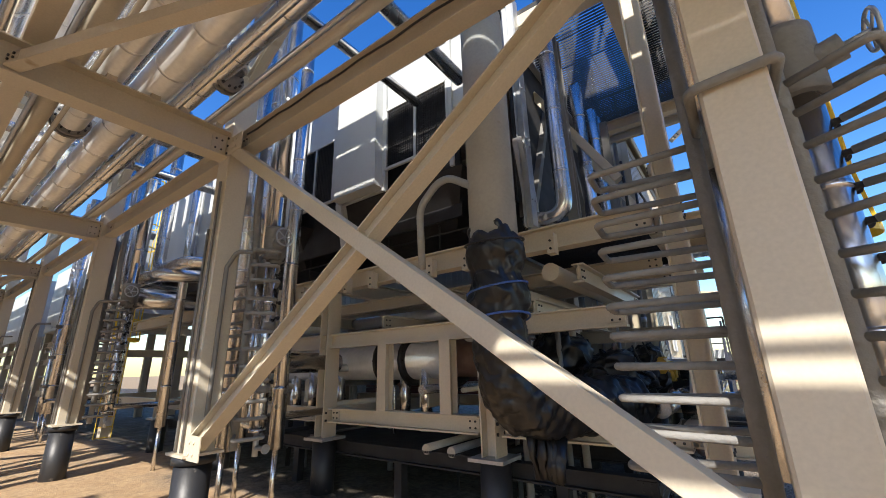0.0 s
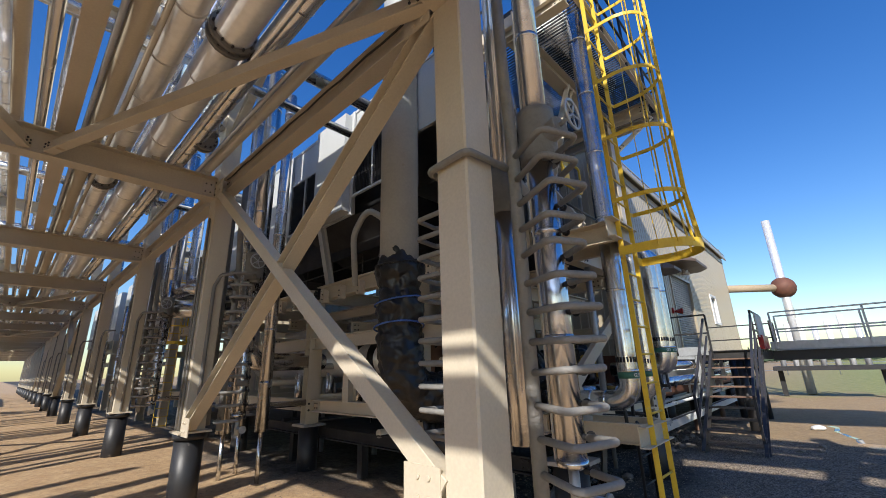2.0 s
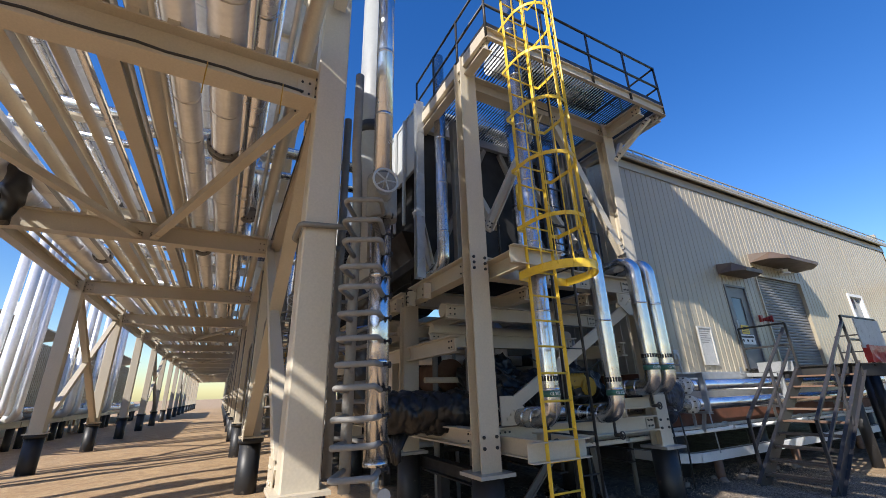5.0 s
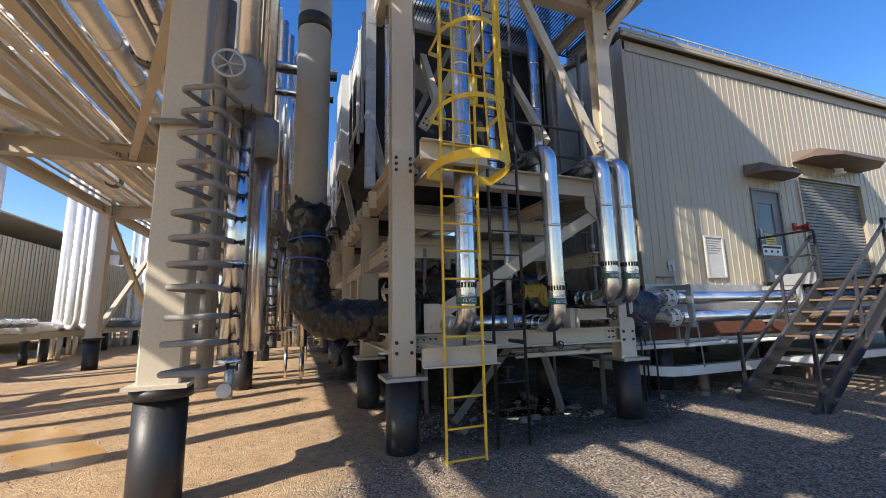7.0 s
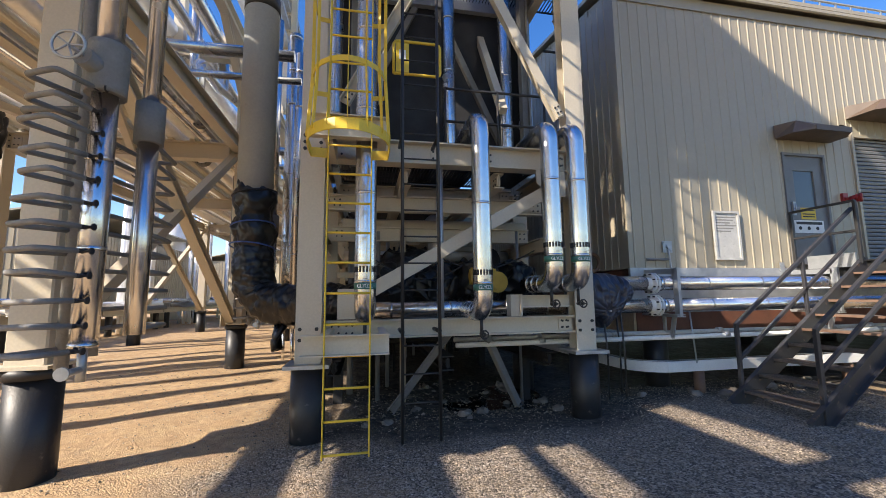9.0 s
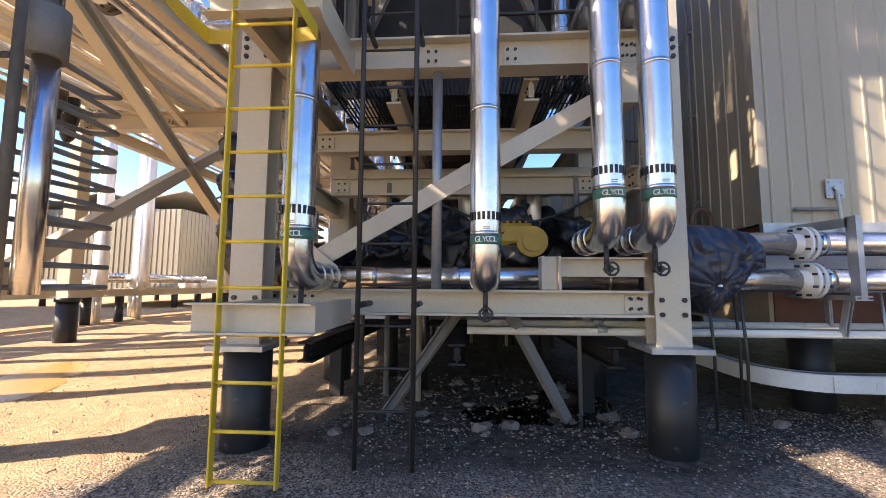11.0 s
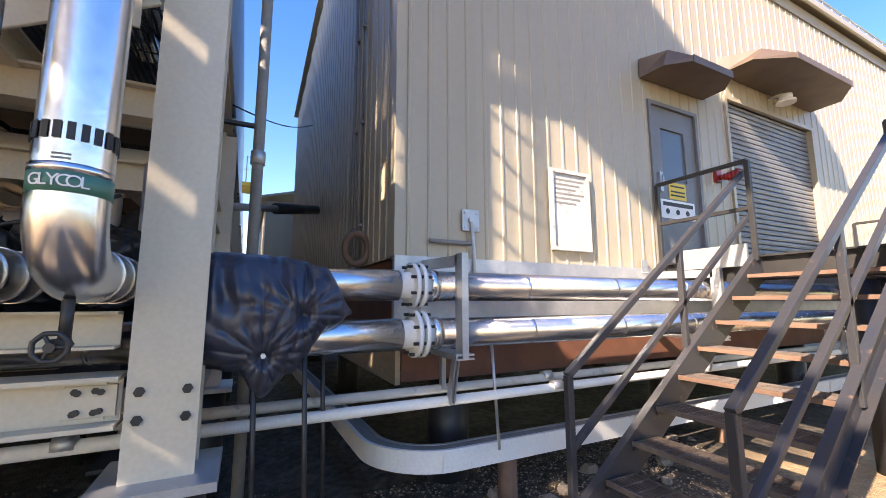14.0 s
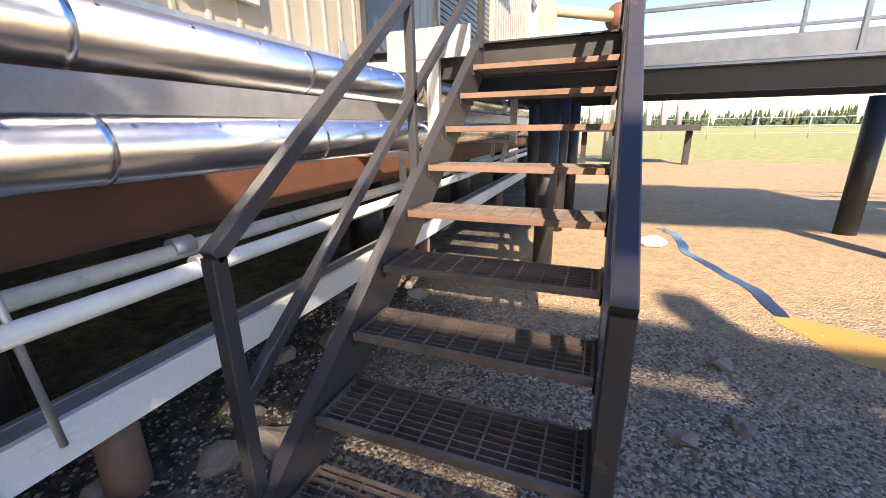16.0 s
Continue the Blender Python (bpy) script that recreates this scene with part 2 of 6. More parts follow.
    hsum = math_of("ADD", hsum, math_of("MULTIPLY", shell, 0.35))
    b = n.new("ShaderNodeBump")
    b.inputs["Strength"].default_value, b.inputs["Distance"].default_value = 0.75, 0.03
    l.new(hsum, b.inputs["Height"])
    l.new(b.outputs[0], p.inputs["Normal"])
    return m


# ---- mesh helpers ----
def box(bm, x0, y0, z0, x1, y1, z1, m=None):
    v = [bm.verts.new((x, y, z)) for x in (x0, x1) for y in (y0, y1) for z in (z0, z1)]
    for q in ((0, 1, 3, 2), (4, 6, 7, 5), (0, 4, 5, 1), (2, 3, 7, 6), (0, 2, 6, 4), (1, 5, 7, 3)):
        bm.faces.new([v[i] for i in q])
    if m is not None:
        bmesh.ops.transform(bm, matrix=m, verts=v)
    return v


def prism(bm, p, q, outline, up=(0, 0, 1)):
    """Extrude a closed outline (side, up) from p to q."""
    p, q = Vector(p), Vector(q)
    d = (q - p).normalized()
    upv = Vector(up)
    if abs(d.dot(upv)) > 0.98:
        upv = Vector((0, 1, 0)) if abs(d.y) < 0.9 else Vector((1, 0, 0))
    s = d.cross(upv).normalized()
    u = s.cross(d).normalized()
    a = [bm.verts.new(p + s * i + u * j) for i, j in outline]
    b = [bm.verts.new(q + s * i + u * j) for i, j in outline]
    k = len(outline)
    for i in range(k):
        bm.faces.new((a[i], a[(i + 1) % k], b[(i + 1) % k], b[i]))
    bm.faces.new(a[::-1])
    bm.faces.new(b)
    return a + b


def isec(w, h, tf=0.018, tw=0.012):
    w, h, t = w / 2, h / 2, tw / 2
    return [(-w, -h), (w, -h), (w, -h + tf), (t, -h + tf), (t, h - tf), (w, h - tf), (w, h), (-w, h), (-w, h - tf), (-t, h - tf), (-t, -h + tf), (-w, -h + tf)]


def csec(w, h, t=0.012):
    w, h = w / 2, h / 2
    return [(-w, -h), (w, -h), (w, -h + t), (-w + t, -h + t), (-w + t, h - t), (w, h - t), (w, h), (-w, h)]


def rsec(w, h, c=0.004):
    w, h = w / 2, h / 2
    return [(-w + c, -h), (w - c, -h), (w, -h + c), (w, h - c), (w - c, h), (-w + c, h), (-w, h - c), (-w, -h + c)]


def sweep(bm, pts, r, n=14, bend=0.0, steps=7, closed=False, caps=True, section=None):
    """A tube along a polyline whose corners are rounded to radius bend."""
    pts = [Vector(p) for p in pts]
    line = []
    for i, p in enumerate(pts):
        if bend and 0 < i < len(pts) - 1:
            a, b = (pts[i - 1] - p), (pts[i + 1] - p)
            la, lb = a.length, b.length
            a.normalize(), b.normalize()
            ang = a.angle(b)
            if ang > 3.1:
                line.append(p)
                continue
            cut = min(bend / math.tan(ang / 2), la * 0.499, lb * 0.499)
            s, e = p + a * cut, p + b * cut
            rad = cut * math.tan(ang / 2)
            c = p + (a + b).normalized() * (rad / math.sin(ang / 2))
            u, w = (s - c), (e - c)
            tot = u.angle(w)
            for k in range(steps + 1):
                f = k / steps
                line.append(c + (u * math.sin((1 - f) * tot) + w * math.sin(f * tot)) / math.sin(tot))
        else:
            line.append(p)
    rings, side = [], None
    m = len(line)
    for i, p in enumerate(line):
        if closed:
            d = (line[(i + 1) % m] - line[i - 1]).normalized()
        else:
            d = (line[min(i + 1, m - 1)] - line[max(i - 1, 0)]).normalized()
        if side is None:
            ref = Vector((0, 0, 1)) if abs(d.z) < 0.9 else Vector((1, 0, 0))
            side = d.cross(ref).normalized()
        else:
            side = (side - d * side.dot(d)).normalized()
        up = side.cross(d)
        if section:
            rings.append([bm.verts.new(p + side * a + up * b) for a, b in section])
        else:
            rings.append([bm.verts.new(p + (side * math.cos(2 * math.pi * k / n) + up * math.sin(2 * math.pi * k / n)) * r) for k in range(n)])
    k = len(rings[0])
    for i in range(m if closed else m - 1):
        a, b = rings[i], rings[(i + 1) % m]
        for j in range(k):
            f = bm.faces.new((a[j], a[(j + 1) % k], b[(j + 1) % k], b[j]))
            f.smooth = section is None
    if caps and not closed:
        bm.faces.new(rings[0][::-1])
        bm.faces.new(rings[-1])
    return bm


def disc(bm, c, axis, r, h, n=20):
    """A solid disc centred on c."""
    a = Vector(axis).normalized() * h / 2
    return sweep(bm, (Vector(c) - a, Vector(c) + a), r, n)


def finish(bm, name, material):
    me = bpy.data.meshes.new(name)
    bmesh.ops.recalc_face_normals(bm, faces=bm.faces)
    bm.to_mesh(me)
    bm.free()
    for q in material if isinstance(material, (list, tuple)) else (material,):
        me.materials.append(q)
    return me


def part(name, bm, material, parent, label="", at=None):
    ob = new(name, finish(bm, name, material))
    ob.parent = parent
    if at is not None:
        ob.matrix_basis = at
    if label:
        ob["label"] = label
    return ob


def solo(name, bm, material, label, category, group="", kind=""):
    return tagged(new(name, finish(bm, name, material)), label, category, group, kind)


def thing(name, x, y, z, label, category, group="", kind=""):
    ob = new(name)
    ob.location = (x, y, z)
    ob.empty_display_size = 0.2
    return tagged(ob, label, category, group, kind)


def B():
    return bmesh.new()


def under(ob):
    """Offsets from a thing's base."""
    o = ob.location

    def f(x, y, z):
        return Vector((x - o.x, y - o.y, z - o.z))
    return f


# ---- ground ----
def ground_height(x, y):
    h = 0.05 * noise.noise((x * 0.35, y * 0.35, 1.0)) + 0.02 * noise.noise((x * 1.7, y * 1.7, 4.0))
    mound = math.exp(-((x - 1.0) / 2.4) ** 2 - ((y - 9.6) / 1.1) ** 2) * 0.1
    pool = math.exp(-((x + 2.2) / 2.0) ** 2 - ((y - 8.0) / 2.2) ** 2) * 0.16
    flat = max(0.0, 1 - max(abs(x + 4) / 60, abs(y - 6) / 60))
    return (h + mound - pool) * flat - 0.02


gm = B()
axis_x = sorted(set([round(-15 + 0.2 * i, 2) for i in range(116)] + [-3000, -1200, -500, -250, -130, -90, -70, -55, -45, -36, -30, -26, -22, -18, 9, 11, 14, 18, 24, 32, 45, 70, 120, 250, 600, 3000]))
axis_y = sorted(set([round(-4 + 0.2 * i, 2) for i in range(121)] + [-3000, -900, -300, -120, -60, -40, -28, -20, -15, -11, -8, -6, 21, 23, 26, 30, 36, 45, 60, 90, 150, 300, 900, 3000]))
grid = [[gm.verts.new((x, y, ground_height(x, y))) for y in axis_y] for x in axis_x]
for i in range(len(axis_x) - 1):
    for j in range(len(axis_y) - 1):
        gm.faces.new((grid[i][j], grid[i + 1][j], grid[i + 1][j + 1], grid[i][j + 1])).smooth = True
solo("ground", gm, ground_material(), "brown dirt and dark gravel yard with damp patches and painted-in shade", "ground", kind="structure")

# ---- pipe rack ----
BAY, X0, YN, YS = 5.7, 0.165, 2.51, -2.35
BEAM_LO, BEAM_HI = 4.78, 5.18
UP_LO, UP_HI = 7.3, 7.66


def pile(bm, x, y, z1, r=0.2, z0=-0.35):
    sweep(bm, ((x, y, z0), (x, y, z1)), r, 22)


def rack_column():
    t = thing("rack_column", X0, YN, 0, "cream painted square steel rack column on a black pile", "column", "columns of the pipe rack")
    b = B()
    prism(b, (0, 0, 0.98), (0, 0, 8.1), rsec(0.3, 0.32, 0.015), (0, 1, 0))
    part("shaft", b, CREAM, t)
    b = B()
    box(b, -0.23, -0.23, 0.95, 0.23, 0.23, 0.98)
    part("base_plate", b, CREAM, t)
    b = B()
    sweep(b, ((0, 0, 0.86), (0, 0, 0.95)), 0.235, 22)
    pile(b, 0, 0, 0.87, 0.2)
    part("pile", b, PILE, t, "black coated steel pile")
    for s in (-1, 1):
        b = B()
        for z in (BEAM_LO + 0.08, BEAM_LO + 0.2, BEAM_LO + 0.32):
            for dx in (-0.07, 0.07):
                disc(b, (dx, 0.164 * s, z), (0, 1, 0), 0.017, 0.02, 6)
        part("bolts", b, BLACK, t, "dark bolt heads")
    return t


first_column = rack_column()
rack_cols = [(X0 - BAY * i, YN) for i in range(-2, 17) if i != 0] + [(X0 - BAY * i, YS) for i in range(-2, 17)]
for cx, cy in rack_cols:
    copy_thing(first_column, Matrix.Translation((cx, cy, 0)))


def simple_beam(name, p, q, w, h, label, group, tf=0.018, section="i", material=None, up=(0, 0, 1)):
    p, q = Vector(p), Vector(q)
    d = (q - p).normalized()
    side = d.cross(Vector(up))
    t = thing(name, *p, label, "beam", group)
    b = B()
    prism(b, (0, 0, 0), q - p, isec(w, h, tf) if section == "i" else rsec(w, h) if section == "r" else csec(w, h), up)
    part("bar", b, material or CREAM, t)
    if side.length < 0.3 or (q - p).length < 0.9:
        return t
    side.normalize()
    rise = side.cross(d)
    thick = 0.05 if section == "i" else w + 0.016 if section == "r" else 0.05
    off = side * (-w / 2 if section == "c" else 0)
    for start, along_by in ((Vector((0, 0, 0)), d), (q - p, -d)):
        b = B()
        prism(b, start + off + along_by * 0.015, start + off + along_by * 0.2, rsec(thick, h * 0.62), up)
        clip = part("clip_plate", b, material or CREAM, t)
        b = B()
        for e in (-1, 1):
            for u in (0.07, 0.15):
                for v in (-0.18, 0.18):
                    disc(b, start + off + along_by * u + rise * (v * h) + side * (e * (thick / 2 + 0.006)), side, 0.014, 0.014, 6)
        tagged(part("bolts", b, BLACK, clip, "dark bolt heads"), kind="stuff")
    return t


for i in range(-2, 17):
    x = X0 - BAY * i
    zc = (BEAM_LO + BEAM_HI) / 2
    simple_beam("cross_beam", (x, YN - 0.16, zc), (x, YS + 0.16, zc), 0.26, 0.4, "cream painted steel cross beam under the rack pipes", "cross beams of the pipe rack")
    simple_beam("cross_beam", (x, YN - 0.18, 7.48), (x, YS + 0.18, 7.48), 0.24, 0.36, "cream painted upper steel cross beam of the pipe rack", "cross beams of the pipe rack")
    if i < 16:
        xe = x - BAY
        for y in (YN, YS):
            if i >= 0 or y == YS:
                simple_beam("rack_girder", (x - 0.18, y, zc + 0.02), (xe + 0.18, y, zc + 0.02), 0.2, 0.3, "cream painted lengthwise rack girder", "girders of the pipe rack")
            simple_beam("rack_girder", (x - 0.18, y, 7.5), (xe + 0.18, y, 7.5), 0.2, 0.3, "cream painted upper lengthwise rack girder", "girders of the pipe rack")
for i in (0, 3, 6, 10):
    # chevron bracing in the plane of the lower beams, apex at the middle of the next cross beam
    x, xe, ym = X0 - BAY * i, X0 - BAY * (i + 1), (YN + YS) / 2
    for y, s in ((YN - 0.2, 1), (YS + 0.2, -1)):
        simple_beam("plan_brace", (x - 0.15, y, BEAM_LO + 0.1), (xe + 0.12, ym + 0.12 * s, BEAM_LO + 0.1), 0.13, 0.13, "cream painted horizontal steel brace", "braces of the pipe rack", section="r")
for i, y in ((0, YN - 0.09), (4, YN - 0.09), (8, YN), (2, YS), (5, YS), (9, YS)):
    x, xe = X0 - BAY * i - 0.16, X0 - BAY * (i + 1) + 0.16
    for k, (za, zb) in enumerate(((1.06, 4.92), (4.84, 1.06))):
        t = thing("cross_brace", x, y, 0, "cream painted diagonal steel brace bolted between rack columns", "brace", "braces of the pipe rack")
        f = under(t)
        b = B()
        dy = 0.012 * (1 if k else -1)
        prism(b, f(x, y + dy, za), f(xe, y + dy, zb), isec(0.17, 0.17, 0.016) if k else rsec(0.15, 0.15))
        part("bar", b, CREAM, t)
        for e, z in ((x, za), (xe, zb)):
            b = B()
            sgn = -1 if e == x else 1
            box(b, *f(min(e, e + 0.34 * sgn), y - 0.095, z - 0.13), *f(max(e, e + 0.34 * sgn), y - 0.083, z + 0.13))
            for dz in (-0.06, 0.06):
                for dx in (0.1, 0.2):
                    disc(b, f(e + dx * sgn, y - 0.1, z + dz), (0, 1, 0), 0.018, 0.02, 6)
            part("gusset", b, CREAM, t)
for i in (0, 1, 2):
    # knee braces up to the upper girders
    x = X0 - BAY * i
    for s in (-1, 1):
        simple_beam("knee_brace", (x + 0.18 * s, YN, 6.15), (x + 1.75 * s, YN, 7.34), 0.14, 0.14, "cream painted steel knee brace", "braces of the pipe rack", section="i")
    simple_beam("knee_brace", (x, YN - 0.18, 6.2), (x, YN - 1.5, 7.3), 0.12, 0.12, "cream painted steel knee brace", "braces of the pipe rack", section="r")

# upper cable tray tier carried on taller posts
for i in range(-2, 6):
    x = X0 - BAY * i
    for y in (YN, 0.95) if i != -1 else ():
        b = B()
        prism(b, (x, y, 8.1 if y == YN else 7.66), (x, y, 13.65), rsec(0.22, 0.22))
        solo("tier_post", b, CREAM, "cream steel post of the upper cable tray tier", "column", "posts of the upper tier")
    for z in (11.3, 12.05, 12.8, 13.5):
        simple_beam("tier_beam", (x, YN - 0.11, z), (x, 1.06, z), 0.14, 0.16, "cream steel beam of the upper cable tray tier", "beams of the upper tier")
for z in (11.3, 12.05, 12.8, 13.5):
    t = thing("rack_cable_tray", X0, 1.75, z + 0.08, "wide galvanised covered cable tray high on the rack", "cable tray", "cable trays on the rack")
    b = B()
    prism(b, (2 * BAY, 0, 0.07), (-5 * BAY, 0, 0.07), [(-0.62, -0.07), (0.62, -0.07), (0.62, 0.07), (0.6, 0.07), (0.6, -0.05), (-0.6, -0.05), (-0.6, 0.07), (-0.62, 0.07)])
    part("trough", b, GALV, t)
    b = B()
    prism(b, (2 * BAY, 0, 0.15), (-5 * BAY, 0, 0.15), rsec(1.26, 0.02))
    part("lid", b, GALV, t)

# pipes on the two levels: y, radius, surface
LEVEL_1 = [(-1.95, 0.23, ALU_DULL), (-1.42, 0.15, ALU_DULL), (-1.0, 0.09, CREAM), (-0.2, 0.07, CREAM), (0.62, 0.11, CREAM), (0.95, 0.16, ALU_DULL), (1.4, 0.2, ALU_DULL), (1.74, 0.12, ALU), (2.18, 0.09, CREAM)]
LEVEL_2 = [(-1.95, 0.15, ALU), (-1.57, 0.2, ALU_DULL), (-0.8, 0.24, ALU), (-0.2, 0.1, CREAM), (0.15, 0.16, ALU), (0.75, 0.2, ALU_DULL), (1.3, 0.13, ALU), (1.8, 0.16, ALU)]
PIPE_ENDS = {(5.18, 2): 3.25, (5.18, 7): 2.3, (5.18, 8): 2.3, (7.66, 1): 2.3}      # these stop short of the last bays
rng = random.Random(5)
for level, top in ((LEVEL_1, BEAM_HI), (LEVEL_2, UP_HI)):
    for k, (y, r, m) in enumerate(level):
        t = thing("rack_pipe", X0, y, top, "long insulated metal-clad pipe lying on the rack beams" if m is not CREAM else "long cream painted steel pipe lying on the rack beams", "pipe", "pipes on the rack")
        xa, xb = X0 + PIPE_ENDS.get((top, k), 2 * BAY + 0.6), X0 - 16 * BAY - 2
        b = B()
        sweep(b, ((xa - X0, 0, r + 0.06), (xb - X0, 0, r + 0.06)), r, 18)
        part("cladding" if m is not CREAM else "tube", b, m, t)
        if m is not CREAM:
            b = B()
            x = xa - rng.uniform(0.2, 1.0)
            while x > -24:
                sweep(b, ((x - X0, 0, r + 0.06), (x - 0.045 - X0, 0, r + 0.06)), r + 0.006, 18)
                x -= 0.95
            tagged(part("cladding_seams", b, m, t), kind="stuff")
        b = B()
        for i in range(-2, 17):
            xx = -BAY * i
            box(b, xx - 0.12, -0.05, 0.0, xx + 0.12, 0.05, 0.075)
            box(b, xx - 0.12, -0.1, 0.0, xx + 0.12, 0.1, 0.012)
        tagged(part("pipe_shoes", b, CREAM, t), kind="stuff")
for y, w, h in ((-0.62, 0.2, 0.3), (0.3, 0.2, 0.3)):
    simple_beam("rack_stringer", (X0 + 3.25, y, BEAM_HI + 0.15), (X0 - 16 * BAY, y, BEAM_HI + 0.15), w, h, "cream painted lengthwise steel stringer resting on the rack beams", "girders of the pipe rack")

# branch pipes that turn down from the rack towards the cooler
for x, y0, r, zt in ((-4.4, 1.86, 0.13, 7.4), (-3.9, 1.4, 0.12, 8.2), (-8.2, 1.86, 0.14, 7.0), (-10.2, 1.4, 0.12, 8.0)):
    b = B()
    sweep(b, ((x, y0, 5.4), (x, y0, 6.6), (x - 1.4, y0, 6.6 + 0.02), (x - 1.4, y0, zt + 0.6)), r, 16, 0.22)
    solo("branch_pipe", b, ALU, "bright clad pipe bending up between rack levels", "pipe", "branch pipes of the rack")
for x, r in ((-2.6, 0.1), (-3.4, 0.07), (-7.6, 0.12), (-9.0, 0.09), (-13.6, 0.12)):
    b = B()
    sweep(b, ((x, -2.2, 5.71 + r), (x, YN + 1.6, 5.71 + r)), r, 14)
    solo("crossover_pipe", b, ALU, "bright clad pipe crossing over the rack", "pipe", "crossover pipes of the rack")


# ---- steam tracing manifolds ----
def tracing_manifold(group="tracing manifolds"):
    t = thing("tracing_manifold", 0.5, 3.02, 0, "silver clad standpipe with grey lagged hairpin tracing tubes and valves", "manifold", group)
    f = under(t)
    px, py = 0.52, 3.06
    b = B()
    sweep(b, (f(px, py, 1.14), f(px, py, 3.38)), 0.1, 20)
    sweep(b, (f(px, py, 3.82), f(px, py, 8.6)), 0.1, 20)
    for z in (1.14, 1.95, 2.75, 3.37, 4.6, 5.5, 6.4):
        sweep(b, (f(px, py, z), f(px, py, z + 0.04)), 0.105, 20)
    part("standpipe", b, ALU, t, "bright aluminium clad standpipe")
    b = B()
    sweep(b, (f(px, py, 3.36), f(px, py, 3.42), f(px, py, 3.78), f(px, py, 3.84)), 0.155, 18)
    sweep(b, (f(px, py, 3.56), f(px + 0.24, py - 0.06, 3.6)), 0.085, 14)
    part("valve_body", b, LAG, t, "grey lagged valve body")
    b = B()
    c = f(px + 0.36, py - 0.09, 3.62)
    ring = [c + Vector((0.0, 0.12 * math.cos(a * math.pi / 10), 0.12 * math.sin(a * math.pi / 10))) for a in range(20)]
    sweep(b, ring, 0.012, 8, closed=True)
    for a in (0, 4, 8, 12, 16):
        sweep(b, (c, ring[a]), 0.008, 6)
    sweep(b, (f(px + 0.22, py - 0.055, 3.6), c), 0.018, 8)
    part("handwheel", b, GALV, t, "small spoked steel handwheel")
    b = B()
    sweep(b, (f(px, py, 1.14), f(px, py, 0.86)), 0.035, 12)
    sweep(b, (f(px, py, 0.96), f(px + 0.2, py, 0.96)), 0.028, 10)
    disc(b, f(px + 0.22, py, 0.96), (1, 0, 0), 0.055, 0.02, 12)
    part("drain_valve", b, GALV, t, "steel drain valve")
    b = B()
    sweep(b, (f(0.4, 2.84, 0.95), f(0.4, 2.84, 3.6), f(0.4, 2.8, 4.2), f(0.4, 2.8, 5.2)), 0.05, 12, 0.2)
    part("riser", b, LAG, t, "grey lagged riser")
    for k in range(12):
        z = 1.12 + 0.205 * k
        b = B()
        out = 0.9 + rng.uniform(-0.03, 0.03)
        dz = rng.uniform(-0.02, 0.02)
        sweep(b, (f(0.4, 2.84, z), f(out - 0.12, 2.62, z + dz), f(out, 2.92, z + dz + 0.01), f(px + 0.14, py - 0.02, z)), 0.024, 10, 0.045, 4)
        part("tracing_tube", b, LAG, t, "grey lagged hairpin tube")
        b = B()
        sweep(b, (f(px + 0.08, py, z), f(px + 0.15, py - 0.01, z)), 0.02, 8)
        disc(b, f(px + 0.12, py + 0.07, z), (0, 1, 0), 0.03, 0.012, 10)
        sweep(b, (f(px + 0.12, py, z), f(px + 0.12, py + 0.07, z)), 0.012, 8)
        part("needle_valve", b, DARK, t)
    # second standpipe with hairpins on the far side
    b = B()
    sweep(b, (f(0.05, 3.2, 1.2), f(0.05, 3.2, 3.1)), 0.09, 18)
    sweep(b, (f(0.05, 3.2, 3.5), f(0.05, 3.2, 8.6)), 0.08, 18)
    part("standpipe", b, ALU, t, "bright aluminium clad standpipe")
    b = B()
    sweep(b, (f(0.05, 3.2, 3.1), f(0.05, 3.2, 3.52)), 0.13, 16)
    part("valve_body", b, LAG, t, "grey lagged valve body")
    for k in range(11):
        z = 1.25 + 0.19 * k
        b = B()
        sweep(b, (f(-0.06, 2.8, z), f(-0.72, 2.84, z + 0.01), f(-0.74, 3.12, z), f(-0.05, 3.2, z)), 0.024, 10, 0.045, 4)
        part("tracing_tube", b, LAG, t, "grey lagged hairpin tube")
    b = B()
    sweep(b, (f(-0.06, 2.8, 1.0), f(-0.06, 2.8, 4.9)), 0.045, 12)
    part("riser", b, LAG, t, "grey lagged riser")
    return t


manifold = tracing_manifold()
for i in (1, 2):
    copy_thing(manifold, Matrix.Translation((0.5 - BAY * i, 3.02, 0)))
b = B()
sweep(b, ((-0.03, 2.78, 3.2), (-0.03, 2.31, 3.23), (0.36, 2.31, 3.26), (0.36, 2.86, 3.3)), 0.028, 10, 0.05)
solo("tracing_line", b, LAG, "grey lagged tube looped round a rack column", "pipe", "tracing lines")

